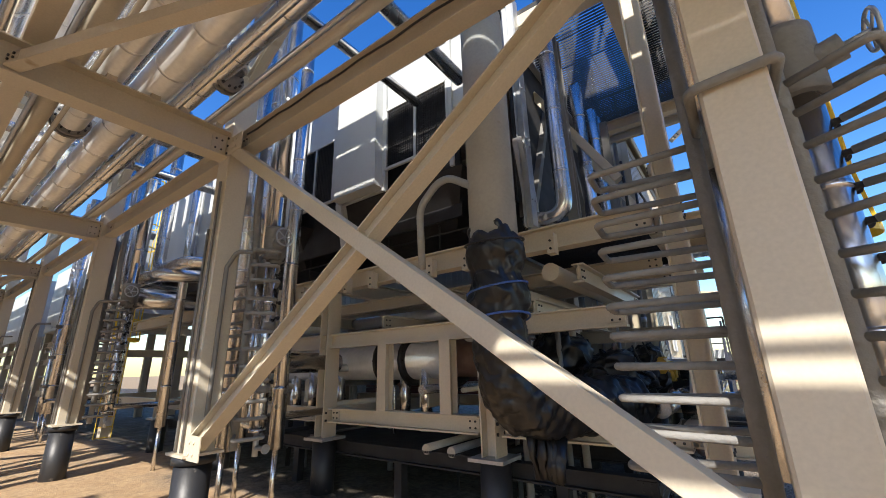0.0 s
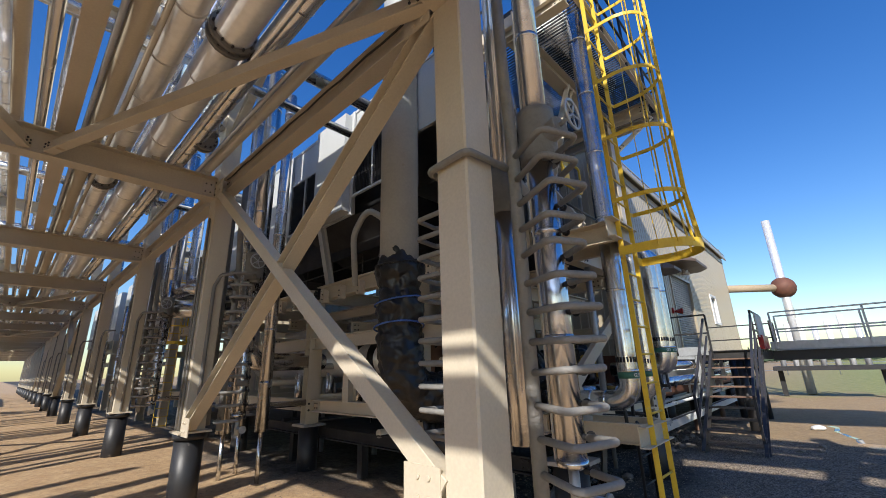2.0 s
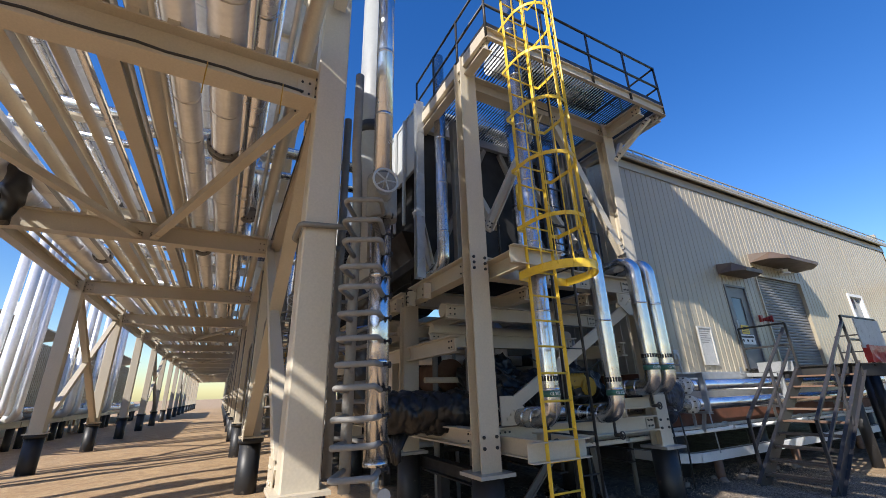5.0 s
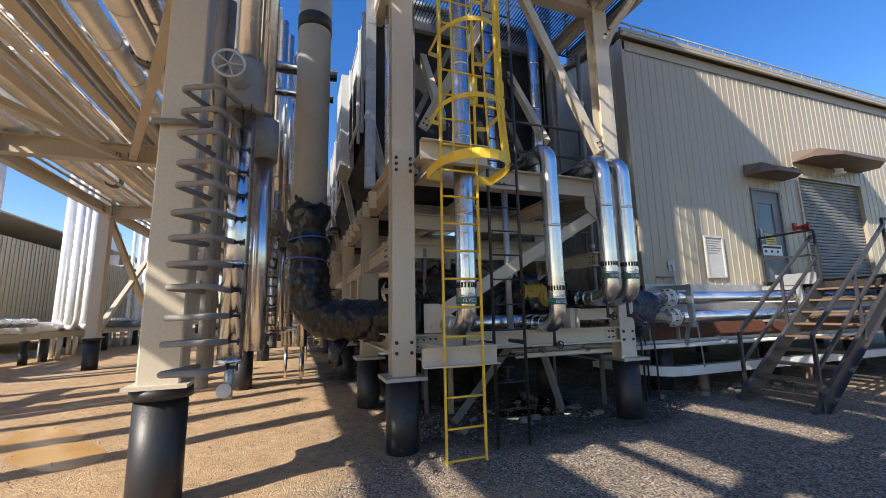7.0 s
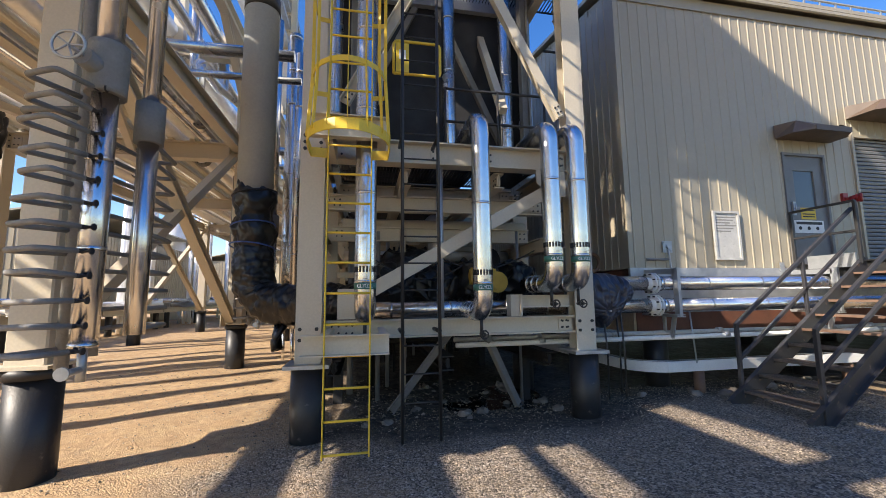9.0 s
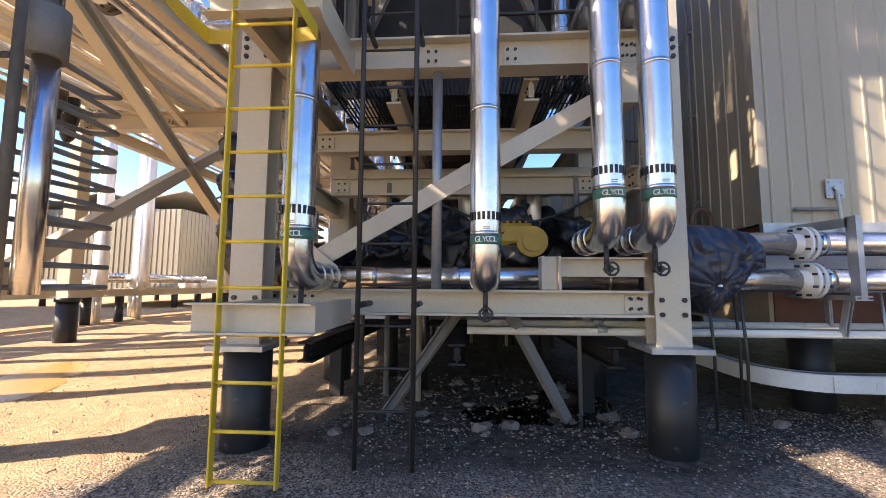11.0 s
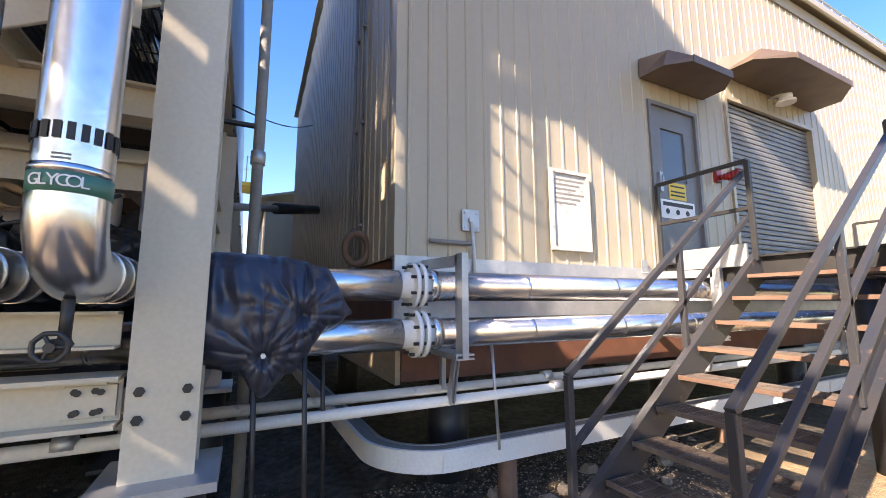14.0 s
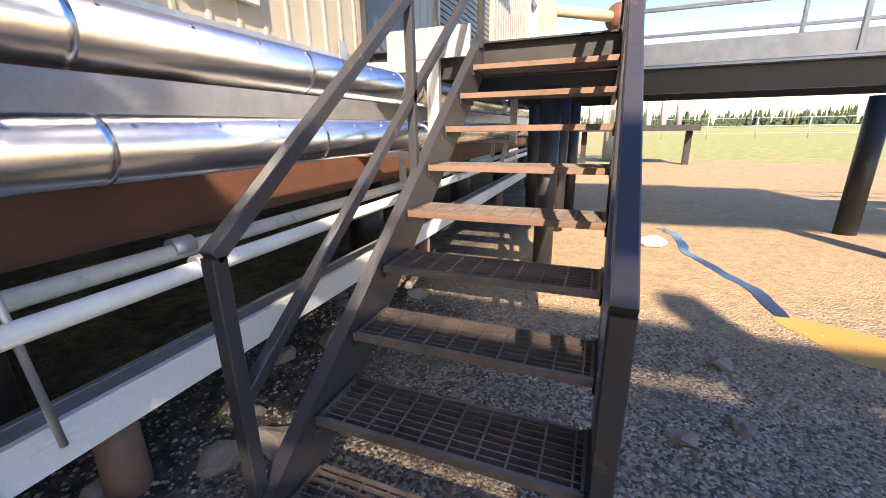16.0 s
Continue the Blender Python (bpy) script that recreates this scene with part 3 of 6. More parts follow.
# tall clad risers between the rack and the cooler
for x, y, r, z0, z1, turn in ((-6.55, 3.35, 0.13, 0.75, 8.6, 0), (-6.2, 3.5, 0.17, 2.0, 8.6, 2), (-5.75, 3.7, 0.11, 0.8, 7.8, 0), (-6.85, 3.75, 0.09, 0.8, 8.6, 0), (-12.9, 3.3, 0.2, 3.6, 8.8, 1), (-12.0, 3.4, 0.15, 4.1, 8.8, 1), (-11.2, 3.6, 0.13, 4.3, 8.8, 1), (-10.4, 3.9, 0.1, 0.8, 8.4, 0), (-18.0, 3.5, 0.16, 0.8, 8.0, 0), (-19.2, 3.6, 0.13, 0.8, 8.2, 0), (-24.2, 3.5, 0.16, 0.8, 8.0, 0)):
    b = B()
    pts = [(x, y, z1), (x, y, z0)] + ([(x + 1.6, y, z0 - 0.05), (x + 2.2, y + 1.2, z0 - 0.05)] if turn == 1 else [(x, y + 1.6, z0)] if turn else [])
    sweep(b, pts, r, 18, 0.32)
    k = z0 + 0.8
    while k < z1:
        sweep(b, ((x, y, k), (x, y, k + 0.04)), r + 0.006, 18)
        k += 0.95
    if not turn:
        sweep(b, ((x, y, -0.1), (x, y, z0)), 0.04, 10)
    solo("riser_pipe", b, ALU, "tall bright aluminium clad riser pipe", "pipe", "riser pipes beside the cooler")

# small-bore lines, conduits and clutter of the rack
for y, r, m in ((-2.15, 0.035, CREAM), (-1.22, 0.04, GALV), (-0.42, 0.035, CREAM), (0.05, 0.05, ALU), (0.48, 0.03, GALV), (0.78, 0.03, CREAM), (1.64, 0.04, ALU), (2.02, 0.03, GALV)):
    b = B()
    sweep(b, ((X0 + 3.2, y, BEAM_HI + r), (-60, y, BEAM_HI + r)), r, 10)
    solo("small_bore_line", b, m, "slim pipe line lying on the rack beams", "pipe", "small lines on the rack")
rng = random.Random(8)
for i in range(0, 9):
    x = X0 - BAY * i
    for dx in (-0.1, 0.06):
        b = B()
        y = YN - 0.16 - 0.022
        sweep(b, ((x + dx, y, 0.99), (x + dx, y, rng.uniform(3.6, 4.75))), 0.018, 8)
        if i:
            solo("column_conduit", b, LAG, "thin grey conduit strapped to a rack column", "conduit", "column conduits")
        else:
            b.free()
    if i:
        b = B()
        sweep(b, ((x + 0.17, YN, 1.0), (x + 0.17, YN, 3.2), (x + 0.3, YN + 0.05, 3.4), (x + 0.55, YN + 0.3, 3.4)), 0.03, 8, 0.1)
        solo("column_conduit", b, LAG, "bent grey lagged tube beside a rack column", "conduit", "column conduits")
b = B()
pts = [(X0 - 0.2 - 0.25 * k, YN - 0.115, 5.02 + 0.012 * math.sin(k * 1.9)) for k in range(21)]
sweep(b, pts, 0.012, 8)
solo("girder_cable", b, BLACK, "black cable clipped along the rack girder", "cable", "rack cables")
b = B()
sweep(b, [(X0 + 0.14, YN - 0.3 - 0.25 * k, 4.83 + 0.012 * math.sin(k * 2.3)) for k in range(18)], 0.014, 8)
solo("girder_cable", b, BLACK, "black cable clipped along the first cross beam", "cable", "rack cables")
for y in (1.3, 2.0):
    b = B()
    sweep(b, ((X0 + 0.15, y, 4.84), (X0 + 0.16, y, 4.45)), 0.006, 6)
    solo("hanging_chain", b, MACH, "thin brass chain hanging from a cross beam", "chain", "hanging chains")
for x, y, r in ((-3.1, -1.95, 0.33), (-7.3, 0.95, 0.25), (-2.2, 1.4, 0.29), (-9.0, -1.42, 0.24), (-4.6, 1.86, 0.2)):
    t = thing("flange_pair", x, y, BEAM_HI + 0.3, "pair of dark bolted flanges on a rack pipe", "flange", "rack flanges")
    zc = {-1.95: 0.29, 0.95: 0.22, 1.4: 0.26, -1.42: 0.21, 1.86: 0.18}[y] - 0.3
    for dx in (-0.05, 0.05):
        b = B()
        disc(b, (dx, 0, zc), (1, 0, 0), r * 0.88, 0.05, 22)
        part("flange", b, LAG, t)
    b = B()
    for k in range(12):
        a = k * math.pi / 6
        disc(b, (0, (r * 0.88 - 0.035) * math.cos(a), zc + (r * 0.88 - 0.035) * math.sin(a)), (1, 0, 0), 0.014, 0.22, 6)
    part("flange_bolts", b, BLACK, t)
for k, (x, y, z) in enumerate(((-4.9, -2.0, 5.1), (-4.2, -1.55, 5.25))):
    b = B()
    sweep(b, [(x, y, z + 0.35 - 0.09 * q) for q in range(14)], 0.16, 18)
    for v in b.verts:
        f_ = 0.45 + 0.55 * min(1, max(0, (v.co.z - z + 0.85) / 0.5))
        v.co.x, v.co.y = x + (v.co.x - x) * f_, y + (v.co.y - y) * f_
    for v in b.verts:
        v.co += noise.noise_vector(v.co * 6) * 0.06
    solo("wrapped_rack_valve", b, BAG, "rack valve wrapped in torn black plastic hanging down", "wrapped valve", "wrapped valves")

# lagged hoses, tags and small valves near the first bays
for i in (1, 2, 3):
    x = X0 - BAY * i
    t = thing("condensate_line", x + 0.4, 3.05, 0.9, "silver clad bent drain line between rack and cooler", "pipe", "drain lines beside the rack")
    b = B()
    sweep(b, ((0, 0, 3.4), (0, 0, 0.3), (-0.9, 0.2, 0.3), (-0.9, 1.7, 0.3)), 0.06, 14, 0.16)
    part("tube", b, ALU, t)
    for z in (0.7, 1.5, 2.4):
        b = B()
        sweep(b, ((0, 0, z), (0, 0, z + 0.09)), 0.085, 14)
        part("clamp", b, LAG, t)
    for k in range(3):
        b = B()
        z = 1.0 + 0.7 * k
        sweep(b, ((0, 0, z), (0, -0.16, z)), 0.018, 8)
        disc(b, (0, -0.17, z), (0, 1, 0), 0.045, 0.014, 12)
        part("needle_valve", b, GALV, t)
for x, z in ((-11.6, 3.75), (-12.6, 4.2), (-13.5, 4.6)):
    b = B()
    sweep(b, ((x, 3.0, z + 4.0), (x, 3.0, z), (x + 0.2, 4.7, z)), 0.13, 16, 0.3)
    solo("riser_pipe", b, ALU, "tall bright clad pipe bending into the cooler frame", "pipe", "riser pipes beside the cooler")

# ---- wrapped grey duct ----
DX, DY = -2.0, 3.7
t = thing("grey_duct", DX, DY, 3.2, "large grey vertical duct pipe with a dark coupling band", "pipe")
b = B()
sweep(b, ((0, 0, -0.2), (0, 0, 8.0)), 0.26, 28)
part("tube", b, DUCTM, t)
b = B()
sweep(b, ((0, 0, 2.95), (0, 0, 3.18)), 0.272, 28)
part("coupling", b, BLACK, t, "black rubber coupling band")


def crumple(bm, amount, size, seed=0.0):
    for v in bm.verts:
        d = noise.noise_vector(Vector(v.co) * size + Vector((seed, 0, 0)))
        e = noise.noise_vector(Vector(v.co) * size * 2.7 + Vector((0, seed, 7)))
        v.co += d * amount + e * amount * 0.45


def crease(bm, amount, size, seed=0.0):
    """Sharp folds along the zero lines of a noise."""
    bm.normal_update()
    for v in bm.verts:
        d = noise.noise(Vector(v.co) * size + Vector((seed, 3.1 * seed, 0)))
        v.co += v.normal * amount * (0.35 - min(1.0, 3.0 * abs(d)) ** 0.7)


t = thing("wrapped_elbow", DX, DY, 1.5, "pipe elbow wrapped in creased black plastic bound with blue tape", "wrapped pipe")
f = under(t)
b = B()
pts = [Vector((DX, DY, 3.28)), Vector((DX, DY + 0.03, 1.45)), Vector((-1.6, 4.6, 1.42)), Vector((-1.2, 5.3, 1.42))]
fine_pts = []
for i in range(len(pts) - 1):
    k = 16 if i == 0 else 12
    fine_pts += [pts[i].lerp(pts[i + 1], j / k) for j in range(k)]
fine_pts.append(pts[-1])
for _ in range(22):
    fine_pts = [fine_pts[0]] + [(fine_pts[i - 1] + fine_pts[i] * 2 + fine_pts[i + 1]) / 4 for i in range(1, len(fine_pts) - 1)] + [fine_pts[-1]]
dense = []
for i in range(len(fine_pts) - 1):
    dense += [fine_pts[i].lerp(fine_pts[i + 1], j / 5) for j in range(5)]
sweep(b, [Vector(p) - t.location for p in dense], 0.275, 64)
for v in b.verts:
    w = v.co + t.location
    if w.z > 2.2:
        v.co.x *= 1 + 0.09 * math.sin(w.z * 13)
        v.co.y *= 1 + 0.09 * math.sin(w.z * 13)
crumple(b, 0.04, 4.4, 3)
crumple(b, 0.009, 10, 5)
crease(b, 0.022, 5.5, 2)
crease(b, 0.016, 10, 8)
part("wrapping", b, BAG, t)
for k, zz in enumerate((3.12, 2.62, 2.3)):
    b = B()
    ring = [Vector((0.315 * math.cos(a * 0.2618), 0.315 * math.sin(a * 0.2618), zz - 1.5 + 0.05 * math.sin(a * 0.26 + k))) for a in range(24)]
    sweep(b, ring, 0.012, 6, closed=True)
    part("tape", b, BLUE if k else BAG, t, "blue binding tape" if k else "black binding tape")
b = B()
for k in range(5):
    a = k * 1.1
    sweep(b, (f(-1.95 + 0.07 * k, 4.1 + 0.04 * k, 1.2), f(-1.95 + 0.08 * k + 0.05 * math.sin(a), 4.12, 0.95), f(-1.9 + 0.06 * k, 4.15, 0.8)), 0.05, 8, 0.1)
crumple(b, 0.05, 7, 9)
part("hanging_plastic", b, BAG, t)
b = B()
sweep(b, ((-3.0, 3.7, 3.0), (-2.95, 3.6, 3.75), (-2.55, 3.55, 4.05), (-2.1, 3.53, 3.75), (-2.02, 3.55, 3.45)), 0.045, 12, 0.3)
solo("flexible_hose", b, DUCTM, "grey flexible hose arching off the duct", "hose")

# ---- cooler module ----
MX, MYL, MYR = -0.6, 4.76, 8.29      # front columns
M_COLS = [MX, -2.75, -6.0, -9.4, -12.8]


def module_column(x, y, ztop):
    t = thing("module_column", x, y, 0, "cream painted wide-flange steel column on a black pile", "column", "columns of the cooler frame")
    b = B()
    prism(b, (0, 0, 0.8), (0, 0, ztop), isec(0.28, 0.21, 0.02, 0.014), (1, 0, 0))
    part("shaft", b, CREAM, t)
    b = B()
    box(b, -0.24, -0.24, 0.76, 0.24, 0.24, 0.8)
    part("base_plate", b, GALV, t, "grey steel base plate")
    b = B()
    pile(b, 0, 0, 0.76, 0.19)
    part("pile", b, PILE, t, "black coated steel pile")
    b = B()
    for z in (1.06, 1.18, 3.28, 3.36, 3.44):
        for d in (-0.09, 0.09):
            disc(b, (0.112, d, z), (1, 0, 0), 0.022, 0.02, 6)
    part("bolts", b, BLACK, t, "dark bolt heads")
    return t


for i, x in enumerate(M_COLS):
    for y in (MYL, MYR):
        module_column(-0.4 if i == 0 and y == MYL else x, y, 6.95 if i == 0 else 3.22)


def steel(name, p, q, w, h, label="cream painted steel frame beam of the cooler", section="i", material=None, tf=0.02, up=(0, 0, 1)):
    return simple_beam(name, p, q, w, h, label, "beams of the cooler frame", tf, section, material, up)


for z, h in ((1.145, 0.22), (3.38, 0.3)):
    for i, x in enumerate(M_COLS):
        steel("frame_beam", (x + (0.03 if i == 0 else 0), MYL + 0.165, z), (x + (0.03 if i == 0 else 0), MYR - 0.165, z), 0.2, h)
    for y in (MYL, MYR):
        for i in range(len(M_COLS) - 1):
            steel("frame_beam", (M_COLS[i] - (0.0 if i == 0 and y == MYL else 0.17), y, z), (M_COLS[i + 1] + 0.17, y, z), 0.2, h)
        steel("frame_beam", (M_COLS[-1] - 0.17, y, z), (-16, y, z), 0.2, h)
for x, z in ((-1.5, 2.92), (-2.1, 2.55), (-3.6, 2.9), (-4.8, 2.6), (-7.4, 2.9), (-8.2, 2.5)):
    steel("cross_member", (x, MYL + 0.1, z), (x, MYR - 0.1, z), 0.14, 0.24)
for y in (5.9, 7.2):
    steel("frame_beam", (MX - 0.1, y, 3.12), (-9.0, y, 3.12), 0.14, 0.22)
for y in (MYL, MYR):
    steel("side_girder", (-1.0, y - 0.02, 2.35), (-9.4, y - 0.02, 2.35), 0.14, 0.24)
# front diagonals
t = thing("front_brace", MX + 0.1, 5.05, 1.25, "pale flat steel diagonal brace with bolted gussets", "brace", "braces of the cooler frame")
f = under(t)
b = B()
prism(b, f(MX + 0.1, 5.12, 1.42), f(MX + 0.1, 8.1, 3.1), rsec(0.02, 0.17), (0, 0, 1))
prism(b, f(MX + 0.1, 5.12, 1.42) + Vector((-0.05, 0.02, 0.07)), f(MX + 0.1, 8.1, 3.1) + Vector((-0.05, 0.02, 0.07)), rsec(0.1, 0.015))
part("bar", b, CREAM, t)
for y, z, s in ((5.06, 1.27, 1), (8.07, 3.22, -1)):
    b = B()
    o = f(MX + 0.125, y, z)
    v = [b.verts.new(o + Vector(p)) for p in ((0, 0, 0), (0, 0.42 * s, 0), (0, 0.42 * s, 0.18 * s), (0, 0.2 * s, 0.36 * s), (0, 0, 0.36 * s))]
    face = b.faces.new(v)
    ext = bmesh.ops.extrude_face_region(b, geom=[face])
    bmesh.ops.translate(b, vec=(0.014, 0, 0), verts=[q for q in ext["geom"] if isinstance(q, bmesh.types.BMVert)])
    for k in range(5):
        disc(b, o + Vector((0.022, (0.1 + 0.06 * k) * s, (0.08 + 0.05 * (k % 3)) * s)), (1, 0, 0), 0.018, 0.016, 6)
    part("gusset", b, CREAM, t, "bolted steel gusset plate")
for ya, yb in ((5.1, 6.45), (8.05, 6.7)):
    steel("upper_brace", (MX + 0.09, ya, 4.0), (MX + 0.09, yb, 6.6), 0.1, 0.14, "pale diagonal steel brace of the cooler frame", "c")
steel("top_beam", (MX, MYL, 6.72), (MX, MYR, 6.72), 0.22, 0.3)
for y in (MYL, MYR):
    steel("top_beam", (0.3, y, 6.72), (-2.2, y, 6.72), 0.16, 0.24)
steel("top_beam", (0.3, 8.85, 6.75), (-2.0, 8.85, 6.75), 0.1, 0.2)
steel("knee_brace", (MX + 0.17, MYR, 6.0), (0.25, MYR + 0.3, 6.65), 0.08, 0.08, "small steel knee brace under the platform", "r")
steel("knee_brace", (MX, MYR + 0.17, 6.0), (MX, 8.8, 6.65), 0.08, 0.08, "small steel knee brace under the platform", "r")
# ladder stubs
for z0, z1, xe, ye in ((0.97, 1.17, 0.4, 5.62), (3.16, 3.4, 0.4, 5.6)):
    t = thing("ladder_bracket", 0, 5.2, z0, "cream steel outrigger frame carrying the yellow ladder", "bracket", "ladder outriggers")
    f = under(t)
    zc, h = (z0 + z1) / 2, z1 - z0
    for y in (4.99, ye - 0.05):
        b = B()
        prism(b, f(MX + 0.14, y, zc), f(xe - 0.05, y, zc), csec(0.08, h))
        part("arm", b, CREAM, t)
    b = B()
    prism(b, f(xe, 4.78, zc), f(xe, ye, zc), csec(0.09, h))
    part("front_channel", b, CREAM, t)
    if z0 < 2:
        continue
    b = B()
    box(b, *f(MX + 0.2, 4.88, z1 - 0.02), *f(xe - 0.05, ye - 0.1, z1 - 0.006))
    part("cover_plate", b, CREAM, t)


def grating(bm, x0, y0, x1, y1, z, pitch=0.06, depth=0.035, along="x", bar=0.006, cross=0.3):
    box(bm, x0, y0, z - depth, x1, y0 + 0.012, z)
    box(bm, x0, y1 - 0.012, z - depth, x1, y1, z)
    box(bm, x0, y0, z - depth, x0 + 0.012, y1, z)
    box(bm, x1 - 0.012, y0, z - depth, x1, y1, z)
    if along == "x":
        y = y0 + pitch
        while y < y1 - 0.02:
            box(bm, x0, y, z - depth, x1, y + bar, z - 0.002)
            y += pitch
        x = x0 + cross
        while x < x1 - 0.02:
            box(bm, x, y0, z - 0.012, x + 0.008, y1, z - 0.003)
            x += cross
    else:
        x = x0 + pitch
        while x < x1 - 0.02:
            box(bm, x, y0, z - depth, x + bar, y1, z - 0.002)
            x += pitch
        y = y0 + cross
        while y < y1 - 0.02:
            box(bm, x0, y, z - 0.012, x1, y + 0.008, z - 0.003)
            y += cross


t = thing("platform", -0.8, 6.8, 6.88, "steel grating service platform with pipe handrails", "platform")
f = under(t)
b = B()
grating(b, *f(-2.1, 4.75, 0)[:2], *f(0.34, 8.92, 0)[:2], 0.04)
part("grating_floor", b, DARK, t, "dark open steel grating")
for p, q in (((0.36, 4.7), (0.36, 8.96)), ((0.36, 8.96), (-2.2, 8.96)), ((0.36, 4.7), (-2.2, 4.7))):
    b = B()
    prism(b, f(*p, 6.86), f(*q, 6.86), csec(0.06, 0.2))
    part("edge_channel", b, CREAM, t)
    b = B()
    prism(b, f(*p, 7.03), f(*q, 7.03), rsec(0.01, 0.1))
    part("toe_board", b, BLACK, t)
    for z in (7.45, 7.95):
        b = B()
        sweep(b, (f(*p, z), f(*q, z)), 0.022, 10)
        part("handrail", b, BLACK, t, "dark pipe handrail")
for x, y in [(0.36, 4.7), (0.36, 5.9), (0.36, 7.0), (0.36, 8.0), (0.36, 8.96), (-0.5, 8.96), (-1.4, 8.96), (-2.2, 8.96), (-0.5, 4.7), (-1.4, 4.7), (-2.2, 4.7)]:
    b = B()
    sweep(b, (f(x, y, 6.8), f(x, y, 7.97)), 0.022, 10)
    part("rail_post", b, BLACK, t, "dark pipe rail post")
b = B()
sweep(b, ((-0.4, 5.4, 7.35), (-0.4, 7.9, 7.35)), 0.3, 24)
solo("platform_drum", b, WHITE, "white horizontal drum lying on the platform", "drum")

# mid level walkway inside the frame
b = B()
grating(b, -2.6, 5.0, -0.8, 8.1, 3.58, 0.05)
solo("mid_grating", b, DARK, "dark grating floor at the middle level of the cooler frame", "grating")
t = thing("inner_railing", -0.95, 6.4, 3.56, "dark pipe railing with a yellow safety gate", "railing")
f = under(t)
for z in (4.05, 4.55):
    b = B()
    sweep(b, (f(-0.95, 6.5, z), f(-0.95, 8.05, z)), 0.02, 8)
    part("rail", b, BLACK, t)
for y in (5.62, 6.5, 7.3, 8.05):
    b = B()
    sweep(b, (f(-0.95, y, 3.56), f(-0.95, y, 4.57)), 0.02, 8)
    part("post", b, BLACK, t)
t = thing("safety_gate", -0.5, 5.72, 4.45, "yellow self-closing safety gate with a notice plate", "gate")
b = B()
sweep(b, ((0, 0, 0), (0, 0.62, 0), (0, 0.62, 0.46), (0, 0, 0.46), (0, 0, 0)), 0.02, 8, 0.06)
part("frame", b, YELLOW, t)
b = B()
box(b, -0.012, 0.03, 0.02, 0.012, 0.2, 0.43)
part("plate", b, YELLOW, t)
b = B()
box(b, 0.013, 0.07, 0.2, 0.016, 0.16, 0.33)
part("notice", b, WHITE, t, "small white notice")

# ---- cooler housing ----
CY, CX = 4.6, -2.0
t = thing("air_cooler_housing", -7, 6.4, 4.0, "pale grey sheet metal air cooler housing with mesh louvres", "air cooler")
f = under(t)
b = B()
box(b, *f(-14.2, CY + 0.02, 6.4), *f(CX, CY + 0.08, 7.2))
box(b, *f(-14.2, CY + 0.02, 4.85), *f(-7.35, CY + 0.08, 6.4))
box(b, *f(-5.75, CY + 0.02, 4.85), *f(-4.55, CY + 0.08, 6.4))
box(b, *f(-3.1, CY + 0.02, 5.85), *f(CX, CY + 0.08, 6.4))
part("south_panel", b, COOLER, t)
b = B()
box(b, *f(-5.72, CY - 0.22, 4.88), *f(-4.58, CY + 0.01, 7.12))
part("panel_box", b, COOLER, t)
for xa in (-2.6, -3.1, -4.55, -5.76, -7.3, -8.8, -10.3, -11.8):
    b = B()
    prism(b, f(xa, CY - 0.02, 4.8), f(xa, CY - 0.02, 7.22), rsec(0.07, 0.05))
    part("panel_stiffener", b, COOLER, t)
b = B()
box(b, *f(-14.2, 8.2, 4.85), *f(CX, 8.26, 7.2))
box(b, *f(-14.2, CY, 7.2), *f(CX, 8.26, 7.26))
part("shell", b, COOLER, t)
# near-black sheets added to stand in for the shade inside the housing
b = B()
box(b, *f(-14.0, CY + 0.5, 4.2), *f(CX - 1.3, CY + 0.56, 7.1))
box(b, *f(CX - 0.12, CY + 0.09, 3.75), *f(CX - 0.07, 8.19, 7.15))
part("interior_shade_sheets", b, DARK, t, "dark sheets standing in for the shaded housing interior")
for y in (CY + 0.02, 8.2):
    b = B()
    prism(b, f(CX + 0.06, y, 3.55), f(CX + 0.06, y, 7.24), isec(0.16, 0.12, 0.012), (1, 0, 0))
    for z in (3.9, 4.7, 4.8, 5.6, 6.5):
        for d in (-0.04, 0.04):
            disc(b, f(CX + 0.13, y + d, z), (1, 0, 0), 0.014, 0.02, 6)
    part("corner_post", b, GALV, t, "grey bolted corner post")
b = B()
prism(b, f(CX - 0.02, CY + 0.1, 6.9), f(CX - 0.02, 8.18, 6.9), csec(0.1, 0.5))
part("end_header", b, DUCTM, t, "grey header channel across the end")
for ya, yb in ((4.9, 6.2), (7.9, 6.6)):
    b = B()
    prism(b, f(CX - 0.03, ya, 3.8), f(CX - 0.03, yb, 6.6), rsec(0.1, 0.1))
    part("end_strut", b, LAG, t, "grey diagonal end strut")
for xa, xb, za, zb in ((-4.5, -3.15, 5.2, 6.38), (-7.22, -5.8, 5.0, 6.34)):
    b = B()
    for p, q in (((xa, za), (xb, za)), ((xa, zb), (xb, zb)), ((xa, za), (xa, zb)), ((xb, za), (xb, zb)), (((xa + xb) / 2, za), ((xa + xb) / 2, zb))):
        prism(b, f(p[0], CY - 0.03, p[1]), f(q[0], CY - 0.03, q[1]), rsec(0.05, 0.05), (0, 1, 0))
    part("louvre_frame", b, COOLER, t)
    b = B()
    x = xa + 0.05
    while x < xb:
        box(b, *f(x, CY - 0.04, za), *f(x + 0.008, CY - 0.032, zb))
        x += 0.05
    z = za + 0.05
    while z < zb:
        box(b, *f(xa, CY - 0.032, z), *f(xb, CY - 0.024, z + 0.008))
        z += 0.05
    tagged(part("louvre_mesh", b, DARK, t, "dark wire mesh"), kind="stuff")
